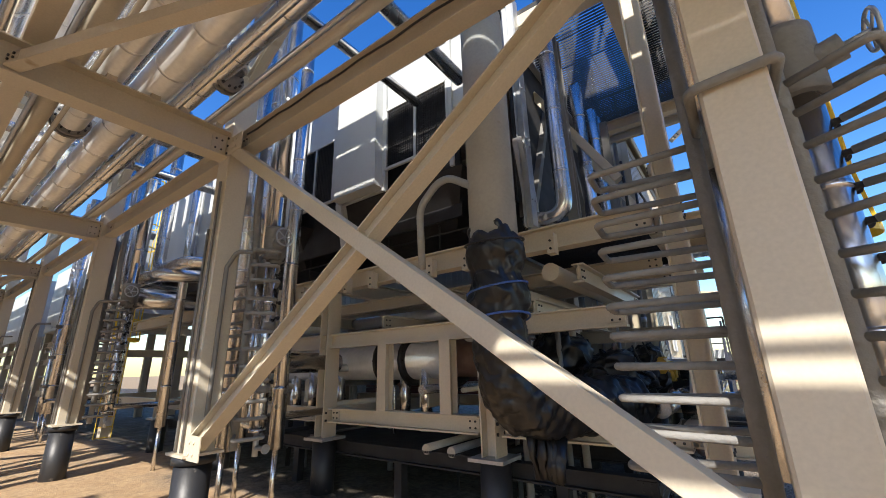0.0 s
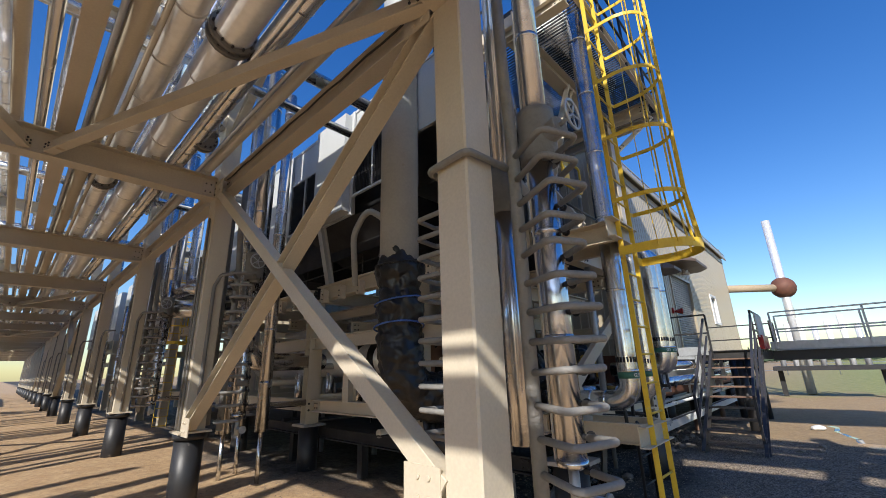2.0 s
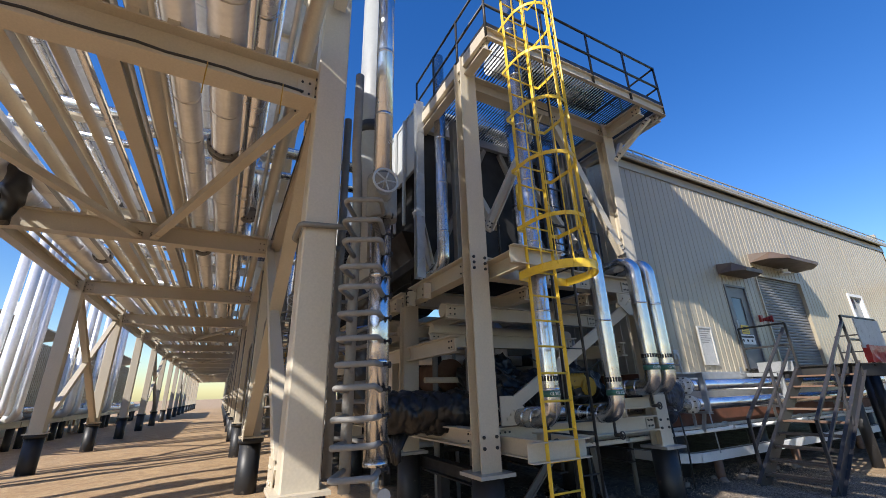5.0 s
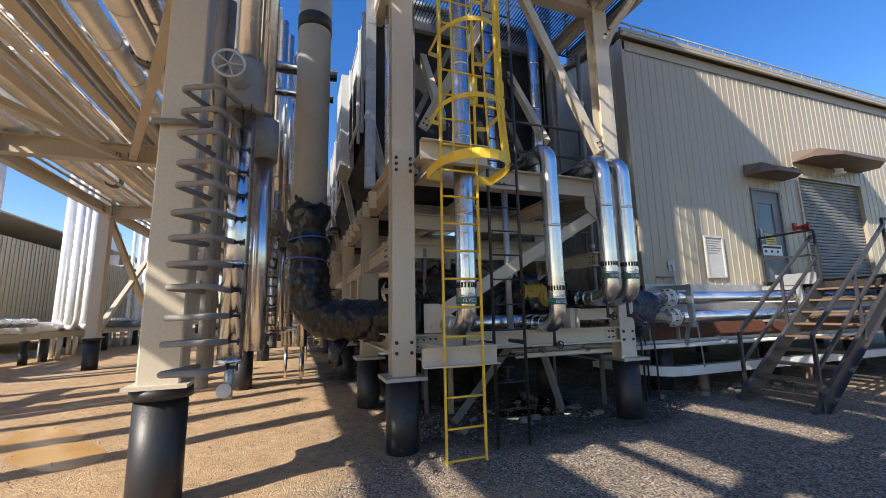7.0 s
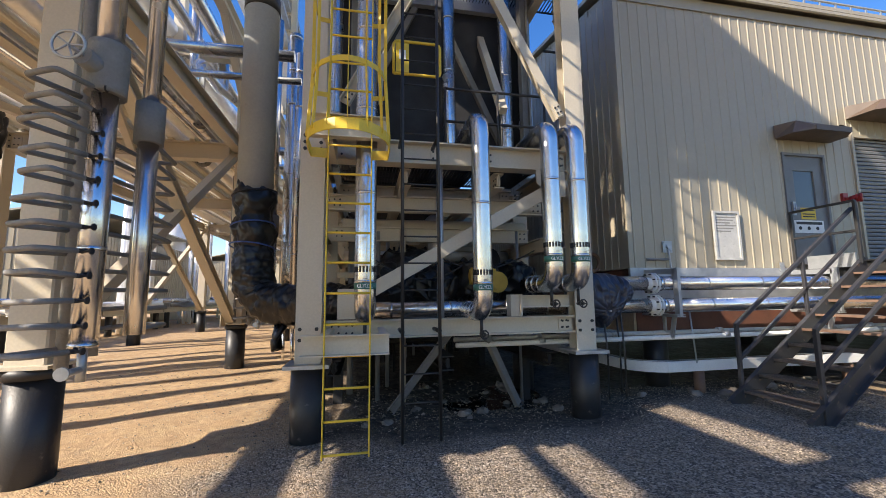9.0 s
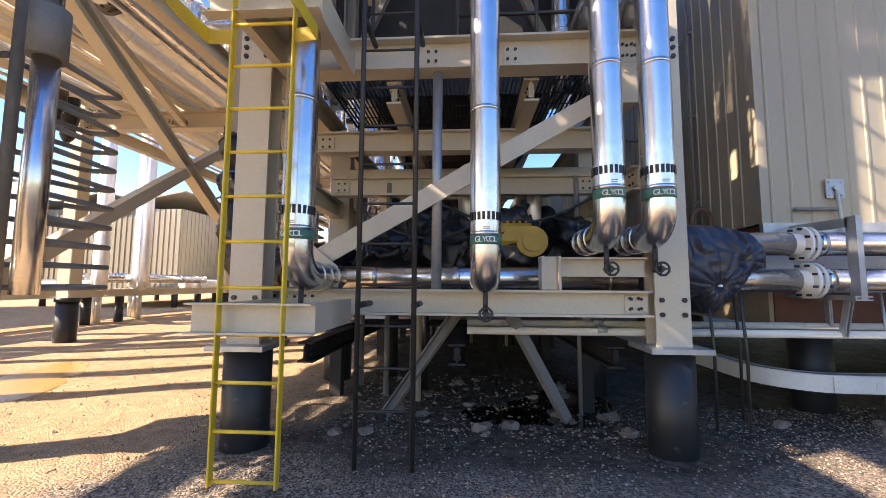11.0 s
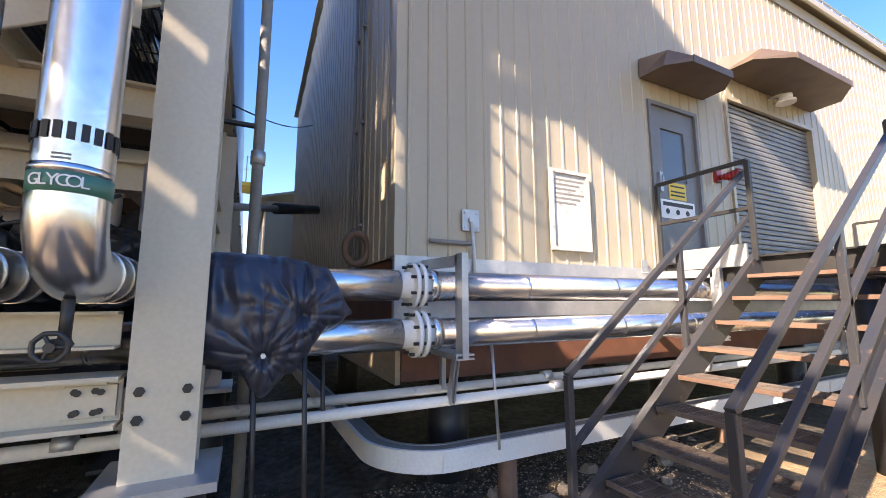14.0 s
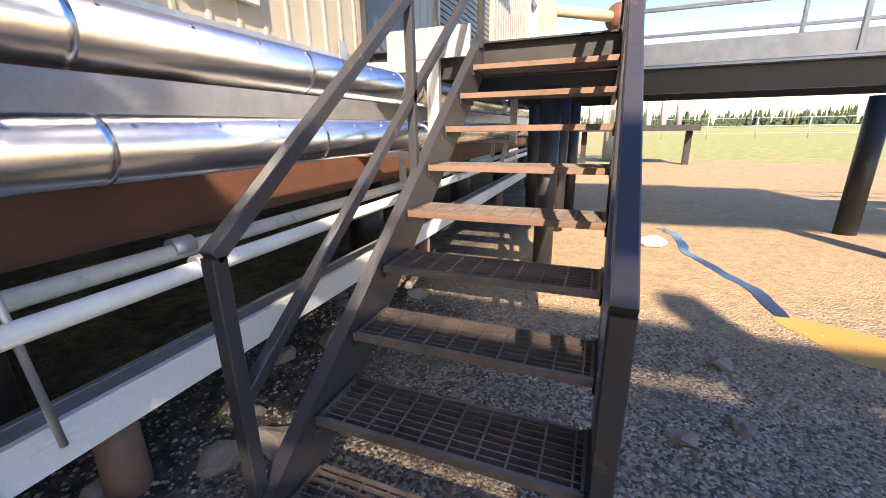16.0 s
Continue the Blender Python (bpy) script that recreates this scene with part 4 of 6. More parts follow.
for p, q in (((CX, CY, 4.85), (CX, CY + 0.3, 3.55)), ((-5.7, CY, 4.85), (-5.7, CY + 0.3, 3.55)), ((-9.5, CY, 4.85), (-9.5, CY + 0.3, 3.55))):
    b = B()
    prism(b, f(*p), f(*q), isec(0.14, 0.14))
    part("leg", b, COOLER, t)
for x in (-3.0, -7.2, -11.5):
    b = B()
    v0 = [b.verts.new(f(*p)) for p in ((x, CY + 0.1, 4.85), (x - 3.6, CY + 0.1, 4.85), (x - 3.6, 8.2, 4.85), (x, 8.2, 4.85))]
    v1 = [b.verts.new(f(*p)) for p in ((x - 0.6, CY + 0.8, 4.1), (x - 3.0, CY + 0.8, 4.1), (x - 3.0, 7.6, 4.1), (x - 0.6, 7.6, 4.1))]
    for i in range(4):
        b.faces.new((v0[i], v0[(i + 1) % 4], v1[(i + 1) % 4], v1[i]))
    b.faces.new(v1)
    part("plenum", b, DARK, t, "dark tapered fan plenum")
for y in (5.6, 7.4):
    b = B()
    prism(b, f(-1.0, y, 4.3), f(CX - 0.1, y, 6.2), rsec(0.12, 0.12))
    part("strut", b, CREAM, t)
# a second housing farther along
for k in (1, 2):
    x0 = -17 - 13 * (k - 1)
    t = thing("distant_cooler", x0, 6.4, 0, "distant grey air cooler housing on cream legs", "air cooler", "coolers along the rack")
    b = B()
    box(b, -11, -1.8, 4.0, 0, 1.8, 7.0)
    part("housing", b, COOLER, t)
    for x in (0, -3.6, -7.2, -10.8):
        for y in (-1.6, 1.6):
            b = B()
            prism(b, (x, y, -0.2), (x, y, 4.0), isec(0.28, 0.28))
            part("leg", b, CREAM, t)
    for z in (1.2, 2.6, 3.4):
        b = B()
        prism(b, (-0.15, -1.6, z), (-10.6, -1.6, z), isec(0.2, 0.24))
        part("girder", b, CREAM, t)
        b = B()
        prism(b, (0, -1.46, z), (0, 1.46, z), isec(0.2, 0.24))
        part("girder", b, CREAM, t)

# exchanger and piping under the cooler
t = thing("shell_exchanger", -6.0, 5.7, 2.0, "long silver horizontal shell with bolted flanges", "heat exchanger")
b = B()
sweep(b, ((-4.5, 0, 0), (2.1, 0, 0)), 0.33, 28)
part("shell", b, ALU_DULL, t)
for x in (0.6, 1.2, 2.1):
    b = B()
    disc(b, (x, 0, 0), (1, 0, 0), 0.43, 0.08, 28)
    for k in range(16):
        a = k * math.pi / 8
        disc(b, (x, 0.39 * math.cos(a), 0.39 * math.sin(a)), (1, 0, 0), 0.02, 0.14, 6)
    part("flange", b, DARK, t, "dark bolted flange")
b = B()
sweep(b, ((2.1, 0, 0), (3.1, 0, 0)), 0.3, 24)
part("channel_end", b, RUST, t, "rust brown channel head")
for x in (-4.0, -1.5, 1.6):
    b = B()
    box(b, x - 0.1, -0.25, -0.75, x + 0.1, 0.25, -0.3)
    part("saddle", b, CREAM, t)
for y, z, r, m in ((6.6, 2.9, 0.13, ALU_DULL), (7.5, 2.75, 0.1, ALU_DULL), (6.2, 2.2, 0.08, ALU), (7.7, 2.3, 0.12, DARK)):
    b = B()
    sweep(b, ((-2.5, y, 1.3), (-2.5, y, z), (-11, y, z)), r, 16, 0.25)
    solo("process_pipe", b, m, "pipe running under the cooler frame", "pipe", "pipes under the cooler")
for x, z, r, m in ((-1.9, 3.02, 0.12, CREAM), (-2.3, 2.72, 0.12, CREAM), (-3.2, 2.3, 0.1, ALU_DULL)):
    b = B()
    sweep(b, ((x, 5.0, z), (x, 8.2, z)), r, 16)
    solo("process_pipe", b, m, "pipe crossing under the cooler frame", "pipe", "pipes under the cooler")
for x, y in ((-4.4, 5.5), (-4.9, 5.55), (-5.4, 5.5), (-6.6, 5.55), (-7.4, 5.5), (-8.0, 5.55)):
    t = thing("drop_leg", x, y, 0.9, "short silver capped drop leg pipe", "pipe", "drop legs under the cooler")
    b = B()
    sweep(b, ((0, 0, 0.0), (0, 0, 1.0)), 0.09, 14)
    part("tube", b, ALU, t)
    b = B()
    disc(b, (0, 0, 0.02), (0, 0, 1), 0.11, 0.05, 14)
    part("cap", b, GALV, t)
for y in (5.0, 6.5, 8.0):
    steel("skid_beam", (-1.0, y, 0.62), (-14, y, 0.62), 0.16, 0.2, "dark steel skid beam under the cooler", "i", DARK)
# added plate that keeps skylight off the ground under the cooler
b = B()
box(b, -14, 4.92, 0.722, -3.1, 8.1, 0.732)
solo("shade_plate", b, DARK, "dark plate added on the skid beams to block skylight under the cooler", "deck")
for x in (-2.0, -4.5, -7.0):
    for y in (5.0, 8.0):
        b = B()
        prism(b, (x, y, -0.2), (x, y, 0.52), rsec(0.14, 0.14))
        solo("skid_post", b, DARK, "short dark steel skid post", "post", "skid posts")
for k in range(2):
    b = B()
    prism(b, (-1.3, (5.75, 7.6)[k], -0.05), (-0.9, (6.5, 7.0)[k], 1.03), csec(0.07, 0.1))
    solo("ground_strut", b, LAG, "grey angled steel strut under the frame", "strut", "struts under the frame")

b = B()
sweep(b, ((MX + 0.02, 6.33, 1.25), (MX + 0.02, 6.33, 3.24)), 0.045, 12)
solo("grey_standpipe", b, GALV, "slim grey galvanised standpipe inside the frame front", "pipe")

# clutter of small pipes, posts and rails under the cooler
rng = random.Random(17)
for k in range(34):
    x, y = rng.uniform(-10.5, -1.8), rng.uniform(5.1, 8.0)
    r = rng.choice((0.025, 0.035, 0.05, 0.07))
    m = rng.choice((ALU, GALV, CREAM, DARK, LAG))
    b = B()
    if k % 3 == 0:
        z = rng.choice((0.75, 1.3, 1.55, 1.9))
        sweep(b, ((x, 4.92, z), (x, 8.2, z)), r, 10)
    else:
        sweep(b, ((x, y, -0.2), (x, y, 2.6)), r, 10)
        zz = rng.uniform(1.2, 2.2)
        sweep(b, ((x - r * 1.6, y, zz), (x + r * 1.6, y, zz)), r * 1.7, 10)
    solo("utility_pipe", b, m, "small utility pipe under the cooler frame", "pipe", "utility pipes under the cooler")
for k in range(12):
    x = -1.7 - 0.62 * k
    t = thing("side_bracket", x, MYL - 0.1, 3.3, "small cream steel bracket on the frame side", "bracket", "brackets on the frame side")
    b = B()
    box(b, -0.05, -0.1, -0.16, 0.05, 0.02, 0.1)
    part("plate", b, CREAM, t)
    for z in (-0.1, 0.0):
        b = B()
        disc(b, (0, -0.105, z), (0, 1, 0), 0.016, 0.015, 6)
        part("bolt", b, BLACK, t)
for x in (-3.4, -4.6):
    steel("side_post", (x, MYL - 0.02, 1.26), (x, MYL - 0.02, 2.23), 0.18, 0.18)
t = thing("side_railing", -5, 4.75, 3.55, "dark pipe railing along the cooler side walkway", "railing")
f = under(t)
for z in (4.05, 4.55):
    b = B()
    sweep(b, (f(-2.7, 5.3, z), f(-9, 5.3, z)), 0.018, 8)
    part("rail", b, BLACK, t)
for k in range(6):
    b = B()
    sweep(b, (f(-2.7 - 1.2 * k, 5.3, 3.5), f(-2.7 - 1.2 * k, 5.3, 4.57)), 0.018, 8)
    part("post", b, BLACK, t)
for y, z in ((5.2, 4.45), (8.0, 4.6)):
    steel("strut_post", (-1.55, y, 3.5), (-1.55, y, 6.7), 0.14, 0.14, "dark grey steel post of the cooler front", "i", LAG)
b = B()
sweep(b, ((-1.5, 8.62, -0.1), (-1.5, 8.62, 6.5)), 0.04, 12)
grey = thing("grey_riser", -1.5, 8.62, 0, "slim grey riser standing between frame and building", "pipe")
bmesh.ops.translate(b, vec=(1.5, -8.62, 0), verts=b.verts)
part("tube", b, LAG, grey)
for z in (1.2, 2.6, 4.0, 5.4):
    b = B()
    sweep(b, ((0, 0, z), (0, 0, z + 0.1)), 0.052, 12)
    part("coupling", b, GALV, grey)
    b = B()
    prism(b, (0, -0.04, z + 0.3), (0, -0.26, z + 0.3), rsec(0.04, 0.03))
    part("clamp", b, BLACK, grey, "dark steel clamp")

# bolted splice plates on the front beams
for y, z in ((6.28, 3.38), (7.0, 3.38), (5.2, 1.145), (8.0, 1.145), (8.05, 3.38)):
    t = thing("splice_plate", MX + 0.04, y, z, "small bolted splice plate on the frame beam", "plate", "splice plates of the frame")
    b = B()
    box(b, -0.004, -0.07, -0.08, 0.008, 0.07, 0.08)
    part("plate", b, CREAM, t)
    for dy in (-0.035, 0.035):
        for dz in (-0.045, 0.045):
            b = B()
            disc(b, (0.013, dy, dz), (1, 0, 0), 0.015, 0.014, 6)
            part("bolt", b, BLACK, t)
for k, (y0, y1, zs) in enumerate(((5.5, 6.9, 2.05), (6.2, 7.9, 2.2))):
    b = B()
    sweep(b, [(-1.15 - 0.03 * k, y0 + (y1 - y0) * q / 12, zs - 0.28 * math.sin(math.pi * q / 12)) for q in range(13)], 0.012, 8)
    solo("loose_cable", b, BLACK, "black cable sagging across the frame", "cable", "loose cables")
b = B()
sweep(b, [(-2.3 - 4.3 * q / 12, 8.39 + 1.27 * q / 12, 3.4 + 1.85 * q / 12 - 0.12 * math.sin(math.pi * q / 12)) for q in range(13)], 0.008, 6)
solo("span_wire", b, BLACK, "thin black wire spanning from the frame to the building", "cable")
t = thing("tie_pipe", -3.0, 8.36, 2.6, "grey pipe tying the cooler frame to the building wall", "pipe")
f = under(t)
b = B()
sweep(b, (f(-3.0, 8.36, 2.58), f(-4.2, 8.93, 2.87)), 0.045, 12)
part("tube", b, DUCTM, t)
b = B()
sweep(b, (f(-4.15, 8.906, 2.858), f(-5.6, 9.66, 3.22)), 0.08, 14)
part("sleeve", b, BLACK, t, "black foam sleeve")


# ---- ladders ----
def caged_ladder(x, y0, y1, zb, zt, zcage, sharex=None):
    t = thing("caged_ladder", x, (y0 + y1) / 2, 0, "yellow painted steel ladder with a safety cage", "ladder", "caged ladders")
    w = (y1 - y0) / 2
    for s in (-1, 1):
        b = B()
        prism(b, (0, w * s, zb), (0, w * s, zt), rsec(0.055, 0.014), (0, 1, 0))
        part("stringer", b, YELLOW, t)
    z = zb + 0.03
    while z < zt:
        b = B()
        sweep(b, ((0, -w, z), (0, w, z)), 0.012, 8)
        part("rung", b, YELLOW, t)
        z += 0.3
    def hoop_pts(wide, deep):
        pts = [Vector((0, -w, 0)), Vector((0.02, -wide, 0))]
        for k in range(13):
            a = math.pi * k / 12
            pts.append(Vector((0.3 + (deep - 0.3) * math.sin(a), -wide * math.cos(a), 0)))
        return pts + [Vector((0.02, wide, 0)), Vector((0, w, 0))]
    z, first = zcage, True
    while z < zt + 1.0:
        b = B()
        wide, deep, h = (0.38, 0.76, 0.1) if first else (0.34, 0.7, 0.05)
        sweep(b, [p + Vector((0, 0, z)) for p in hoop_pts(wide, deep)], 0, section=[(-0.004, -h / 2), (0.004, -h / 2), (0.004, h / 2), (-0.004, h / 2)])
        part("hoop", b, YELLOW, t)
        z += 0.62 if first else 0.82
        first = False
    for k in range(7):
        a = math.pi * (0.06 + 0.88 * k / 6)
        b = B()
        px, py = 0.3 + 0.4 * math.sin(a), -0.34 * math.cos(a)
        prism(b, (px + 0.05, py * 1.1, zcage), (px, py, zcage + 0.62), rsec(0.008, 0.032), (math.sin(a), -math.cos(a), 0))
        prism(b, (px, py, zcage + 0.62), (px, py, zt + 0.9), rsec(0.008, 0.032), (math.sin(a), -math.cos(a), 0))
        part("cage_bar", b, YELLOW, t)
    return t


ladder = caged_ladder(0.42, 5.0, 5.43, 0.04, 7.9, 2.98)
copy_thing(ladder, Matrix.Translation((-16.4, 4.6, 0)))
t = thing("black_ladder", -0.02, 6.0, 0, "thin black steel ladder standing before the frame", "ladder")
for y in (-0.21, 0.21):
    b = B()
    sweep(b, ((0, y, -0.05), (0, y, 6.8)), 0.02, 10)
    part("stringer", b, BLACK, t)
for k in range(21):
    b = B()
    sweep(b, ((0, -0.21, 0.38 + 0.305 * k), (0, 0.21, 0.38 + 0.305 * k)), 0.01, 8)
    part("rung", b, BLACK, t)
for z in (1.14, 3.4):
    for y in (-0.21, 0.21):
        b = B()
        sweep(b, ((0, y, z), (MX + 0.2 + 0.02, y, z)), 0.025, 8)
        part("standoff", b, BLACK, t)


# ---- glycol pipes ----
def lettering(name, text, size, material, parent, m):
    c = bpy.data.curves.new(name, "FONT")
    c.body, c.size, c.align_x, c.align_y, c.extrude = text, size, "CENTER", "CENTER", 0.0008
    ob = bpy.data.objects.new(name, c)
    scene.collection.objects.link(ob)
    me = bpy.data.meshes.new_from_object(ob.evaluated_get(bpy.context.evaluated_depsgraph_get()))
    bpy.data.objects.remove(ob)
    me.materials.append(material)
    o = new(name, me)
    o.parent = parent
    o.matrix_basis = m
    return o


def glycol_pipe(x, y, ztop, zbot, band_z, top_turn=True):
    R_ = 0.115
    t = thing("glycol_pipe", x, y, zbot, "bright aluminium clad glycol pipe with printed bands", "pipe", "glycol pipes")
    b = B()
    pts = ([(-0.9, 0, ztop - zbot)] if top_turn else []) + [(0, 0, ztop - zbot), (0, 0, 0), (-0.85, 0, 0.0)]
    sweep(b, pts, R_, 26, 0.2, 9)
    z = 0.32
    while z < ztop - zbot - 0.2:
        sweep(b, ((0, 0, z), (0, 0, z + 0.03)), R_ + 0.003, 26)
        z += 0.95
    for k in range(1, 4):
        sweep(b, ((-0.18 * k - 0.1, 0, 0), (-0.18 * k - 0.13, 0, 0)), R_ + 0.003, 26)
    part("cladding", b, ALU, t)
    zb = band_z - zbot
    for k in range(16):
        a = -math.pi * 0.75 + 1.5 * math.pi * k / 15
        b = B()
        box(b, R_ + 0.002, -0.011, zb - 0.03, R_ + 0.005, 0.011, zb + 0.03, Matrix.Rotation(a, 4, "Z"))
        part("band_mark", b, INK, t)
    b = B()
    sweep(b, ((0, 0, zb - 0.21), (0, 0, zb - 0.14)), R_ + 0.0025, 26)
    part("name_band", b, GREENBAND, t, "dark green printed band")
    for k, ch in enumerate("GLYCOL"):
        a = (k - 2.5) * 0.23
        lettering("letter", ch, 0.058, WHITE, t, Matrix.Rotation(a, 4, "Z") @ Matrix.Translation((R_ + 0.0055, 0, zb - 0.175)) @ Euler((math.pi / 2, 0, math.pi / 2)).to_matrix().to_4x4())
    b = B()
    for k in range(-1, 2):
        for q in (0, 1):
            box(b, R_ + 0.001, -0.008, zb - 0.1 + 0.014 * q, R_ + 0.003, 0.008, zb - 0.094 + 0.014 * q, Matrix.Rotation(k * 0.15, 4, "Z"))
    part("small_print", b, LAG, t)
    b = B()
    sweep(b, ((-0.1, 0, -0.1), (-0.1, 0, -0.24)), 0.02, 10)
    disc(b, (-0.06, 0, -0.26), (1, 0, 0), 0.028, 0.1, 6)
    ring = [Vector((0.012, 0.046 * math.cos(a * math.pi / 8) * (1 + 0.06 * (a % 2)), -0.26 + 0.046 * math.sin(a * math.pi / 8) * (1 + 0.06 * (a % 2)))) for a in range(16)]
    sweep(b, ring, 0.009, 8, closed=True)
    for a in (0, 5, 11):
        sweep(b, ((0.012, 0, -0.26), ring[a]), 0.007, 6)
    disc(b, (0.01, 0, -0.26), (1, 0, 0), 0.016, 0.03, 10)
    part("drain_valve", b, BLACK, t, "small black drain valve")
    return t


glycol_pipe(0.14, 5.38, 8.4, 1.36, 1.82, False)
glycol_pipe(-0.06, 6.74, 3.72, 1.34, 1.8)
glycol_pipe(-0.08, 7.66, 3.68, 1.68, 2.14)
glycol_pipe(-0.08, 8.02, 3.68, 1.68, 2.14)
for y, ztop, x in ((6.72, 8.2, -1.7), (7.72, 8.2, -1.7), (8.06, 8.2, -1.7), (4.9, 8.2, -1.58)):
    b = B()
    sweep(b, ((x - 0.55, y, 3.72), (x, y, 3.72), (x, y, ztop)), 0.11, 22, 0.2)
    for z in (4.3, 5.25, 6.2, 7.15):
        sweep(b, ((x, y, z), (x, y, z + 0.03)), 0.113, 22)
    solo("upper_riser", b, ALU, "bright clad riser pipe going up past the platform", "pipe", "upper risers")
t = thing("glycol_header", -0.92, 6.8, 1.36, "bright aluminium clad header pipe along the frame", "pipe")
b = B()
sweep(b, ((0, -1.5, 0), (0, 1.35, 0)), 0.11, 22)
for y in (-1.1, -0.3, 0.5, 1.1):
    sweep(b, ((0, y, 0), (0, y + 0.03, 0)), 0.113, 22)
part("cladding", b, ALU, t)
steel("pipe_support", (MX + 0.08, 7.3, 1.26), (MX + 0.08, 7.3, 1.54), 0.16, 0.16, "cream stub post under the glycol pipes")
steel("pipe_support", (MX + 0.08, 7.38, 1.45), (MX + 0.08, 8.1, 1.45), 0.1, 0.16, "cream short beam under the glycol pipes", "c")

# wrapped equipment inside the frame
for k, (x, y, z, sx, sy, sz) in enumerate(((-1.5, 5.75, 1.62, 0.45, 0.42, 0.34), (-1.65, 6.45, 1.68, 0.4, 0.5, 0.36), (-1.35, 7.05, 1.72, 0.35, 0.38, 0.4), (-1.7, 7.75, 1.7, 0.45, 0.45, 0.4), (-2.3, 6.1, 1.95, 0.5, 0.55, 0.45))):
    b = B()
    bmesh.ops.create_icosphere(b, subdivisions=5, radius=1.0)
    for v in b.verts:
        v.co = Vector((v.co.x * sx, v.co.y * sy, v.co.z * sz))
    crumple(b, 0.12, 3.4, k * 5.0)
    crease(b, 0.06, 3.2, k * 3.0)
    crease(b, 0.02, 7, k + 2.0)
    for q in b.faces:
        q.smooth = True
    bmesh.ops.translate(b, vec=(x, y, z), verts=b.verts)
    solo("wrapped_valve", b, BAG, "valve wrapped in shiny creased black plastic", "wrapped valve", "wrapped valves")
    b = B()
    box(b, x - 0.15, y - 0.15, 1.0, x + 0.15, y + 0.15, z - sz * 0.6)
    solo("valve_stand", b, DARK, "dark steel stand under a wrapped valve", "stand", "valve stands")
t = thing("valve_actuator", -1.12, 7.15, 1.72, "yellow cast valve actuator among black plastic wrapping", "actuator")
b = B()
prism(b, (0, -0.3, 0.08), (0, 0.08, 0.08), rsec(0.24, 0.22, 0.04))
part("housing", b, MACH, t)
b = B()
disc(b, (0.06, 0.08, 0.0), (1, 0, 0), 0.15, 0.2, 24)
disc(b, (0.17, 0.08, 0.0), (1, 0, 0), 0.1, 0.04, 20)
for k in range(8):
    disc(b, (0.165, 0.08 + 0.13 * math.cos(k * 0.785), 0.13 * math.sin(k * 0.785)), (1, 0, 0), 0.012, 0.02, 6)
part("gear_cover", b, MACH, t)
b = B()
for k in range(6):
    box(b, -0.1, -0.28 + 0.06 * k, 0.19, 0.1, -0.26 + 0.06 * k, 0.21)
part("fins", b, MACH, t)

# ---- building ----
BX, BY0, BY1, BZ0, EAVE = -1.45, 9.72, 26.4, 1.96, 7.06
DEPTH = 9.0
house = thing("equipment_building", BX, BY0, 0, "tan ribbed metal clad equipment building raised on piles", "building")
f = under(house)


def sheet(u0, u1, z0, z1):
    """A ribbed sheet in its own plane: u along, relief outwards (x)."""
    prof, u = [], u0
    while u < u1 - 1e-6:
        for du, d in ((0, 0.0), (0.078, 0.0), (0.088, 0.011), (0.108, 0.011), (0.118, 0.0)):
            if u + du < u1:
                prof.append((u + du, d))
        u += 0.2
    prof.append((u1, 0.0))
    b = B()
    lo = [b.verts.new((d, u - u0, 0)) for u, d in prof]
    hi = [b.verts.new((d, u - u0, z1 - z0)) for u, d in prof]
    for i in range(len(prof) - 1):
        b.faces.new((lo[i], lo[i + 1], hi[i + 1], hi[i]))
    k = len(prof) - 1
    back = [b.verts.new(p) for p in ((-0.012, 0, 0), (-0.012, u1 - u0, 0), (-0.012, u1 - u0, z1 - z0), (-0.012, 0, z1 - z0))]
    b.faces.new((back[0], back[3], back[2], back[1]))
    b.faces.new((lo[0], hi[0], back[3], back[0]))
    b.faces.new((lo[k], back[1], back[2], hi[k]))
    return b


def clad(y0, y1, z0, z1, gable=False):
    y = y0
    while y < y1 - 0.01:
        e = min(y + 0.8, y1)
        if not gable:
            part("wall_sheet", sheet(y, e, z0, z1), SIDING, house, at=Matrix.Translation(f(BX, y, z0)))
        y = e


D0, D1, DT = 13.12, 14.02, 4.1
G0, G1, GT = 14.85, 17.4, 4.56
S0, S1, SB, ST = 11.38, 11.93, 2.1, 2.97
DB = 2.03
clad(BY0, D0 - 0.05, BZ0, EAVE)
clad(D0 - 0.05, D1 + 0.05, DT + 0.05, EAVE)
clad(D1 + 0.05, G0 - 0.06, BZ0, EAVE)
clad(G0 - 0.06, G1 + 0.06, GT + 0.06, EAVE)
clad(G1 + 0.06, 20.8, BZ0, EAVE)
clad(20.8, 21.9, BZ0, 3.3)
clad(20.8, 21.9, 4.5, EAVE)
clad(21.9, BY1, BZ0, EAVE)
b = B()
for y0, y1, z0, z1 in ((BY0, D0, BZ0, EAVE), (D0, D1, DT, EAVE), (D1, G0, BZ0, EAVE), (G0, G1, GT, EAVE), (G1, 20.8, BZ0, EAVE), (20.8, 21.9, BZ0, 3.3), (20.8, 21.9, 4.5, EAVE), (21.9, BY1, BZ0, EAVE)):
    box(b, *f(BX - 0.16, y0 + 0.005, z0), *f(BX - 0.016, y1 - 0.005, z1))
part("wall_core", b, SIDING, house)
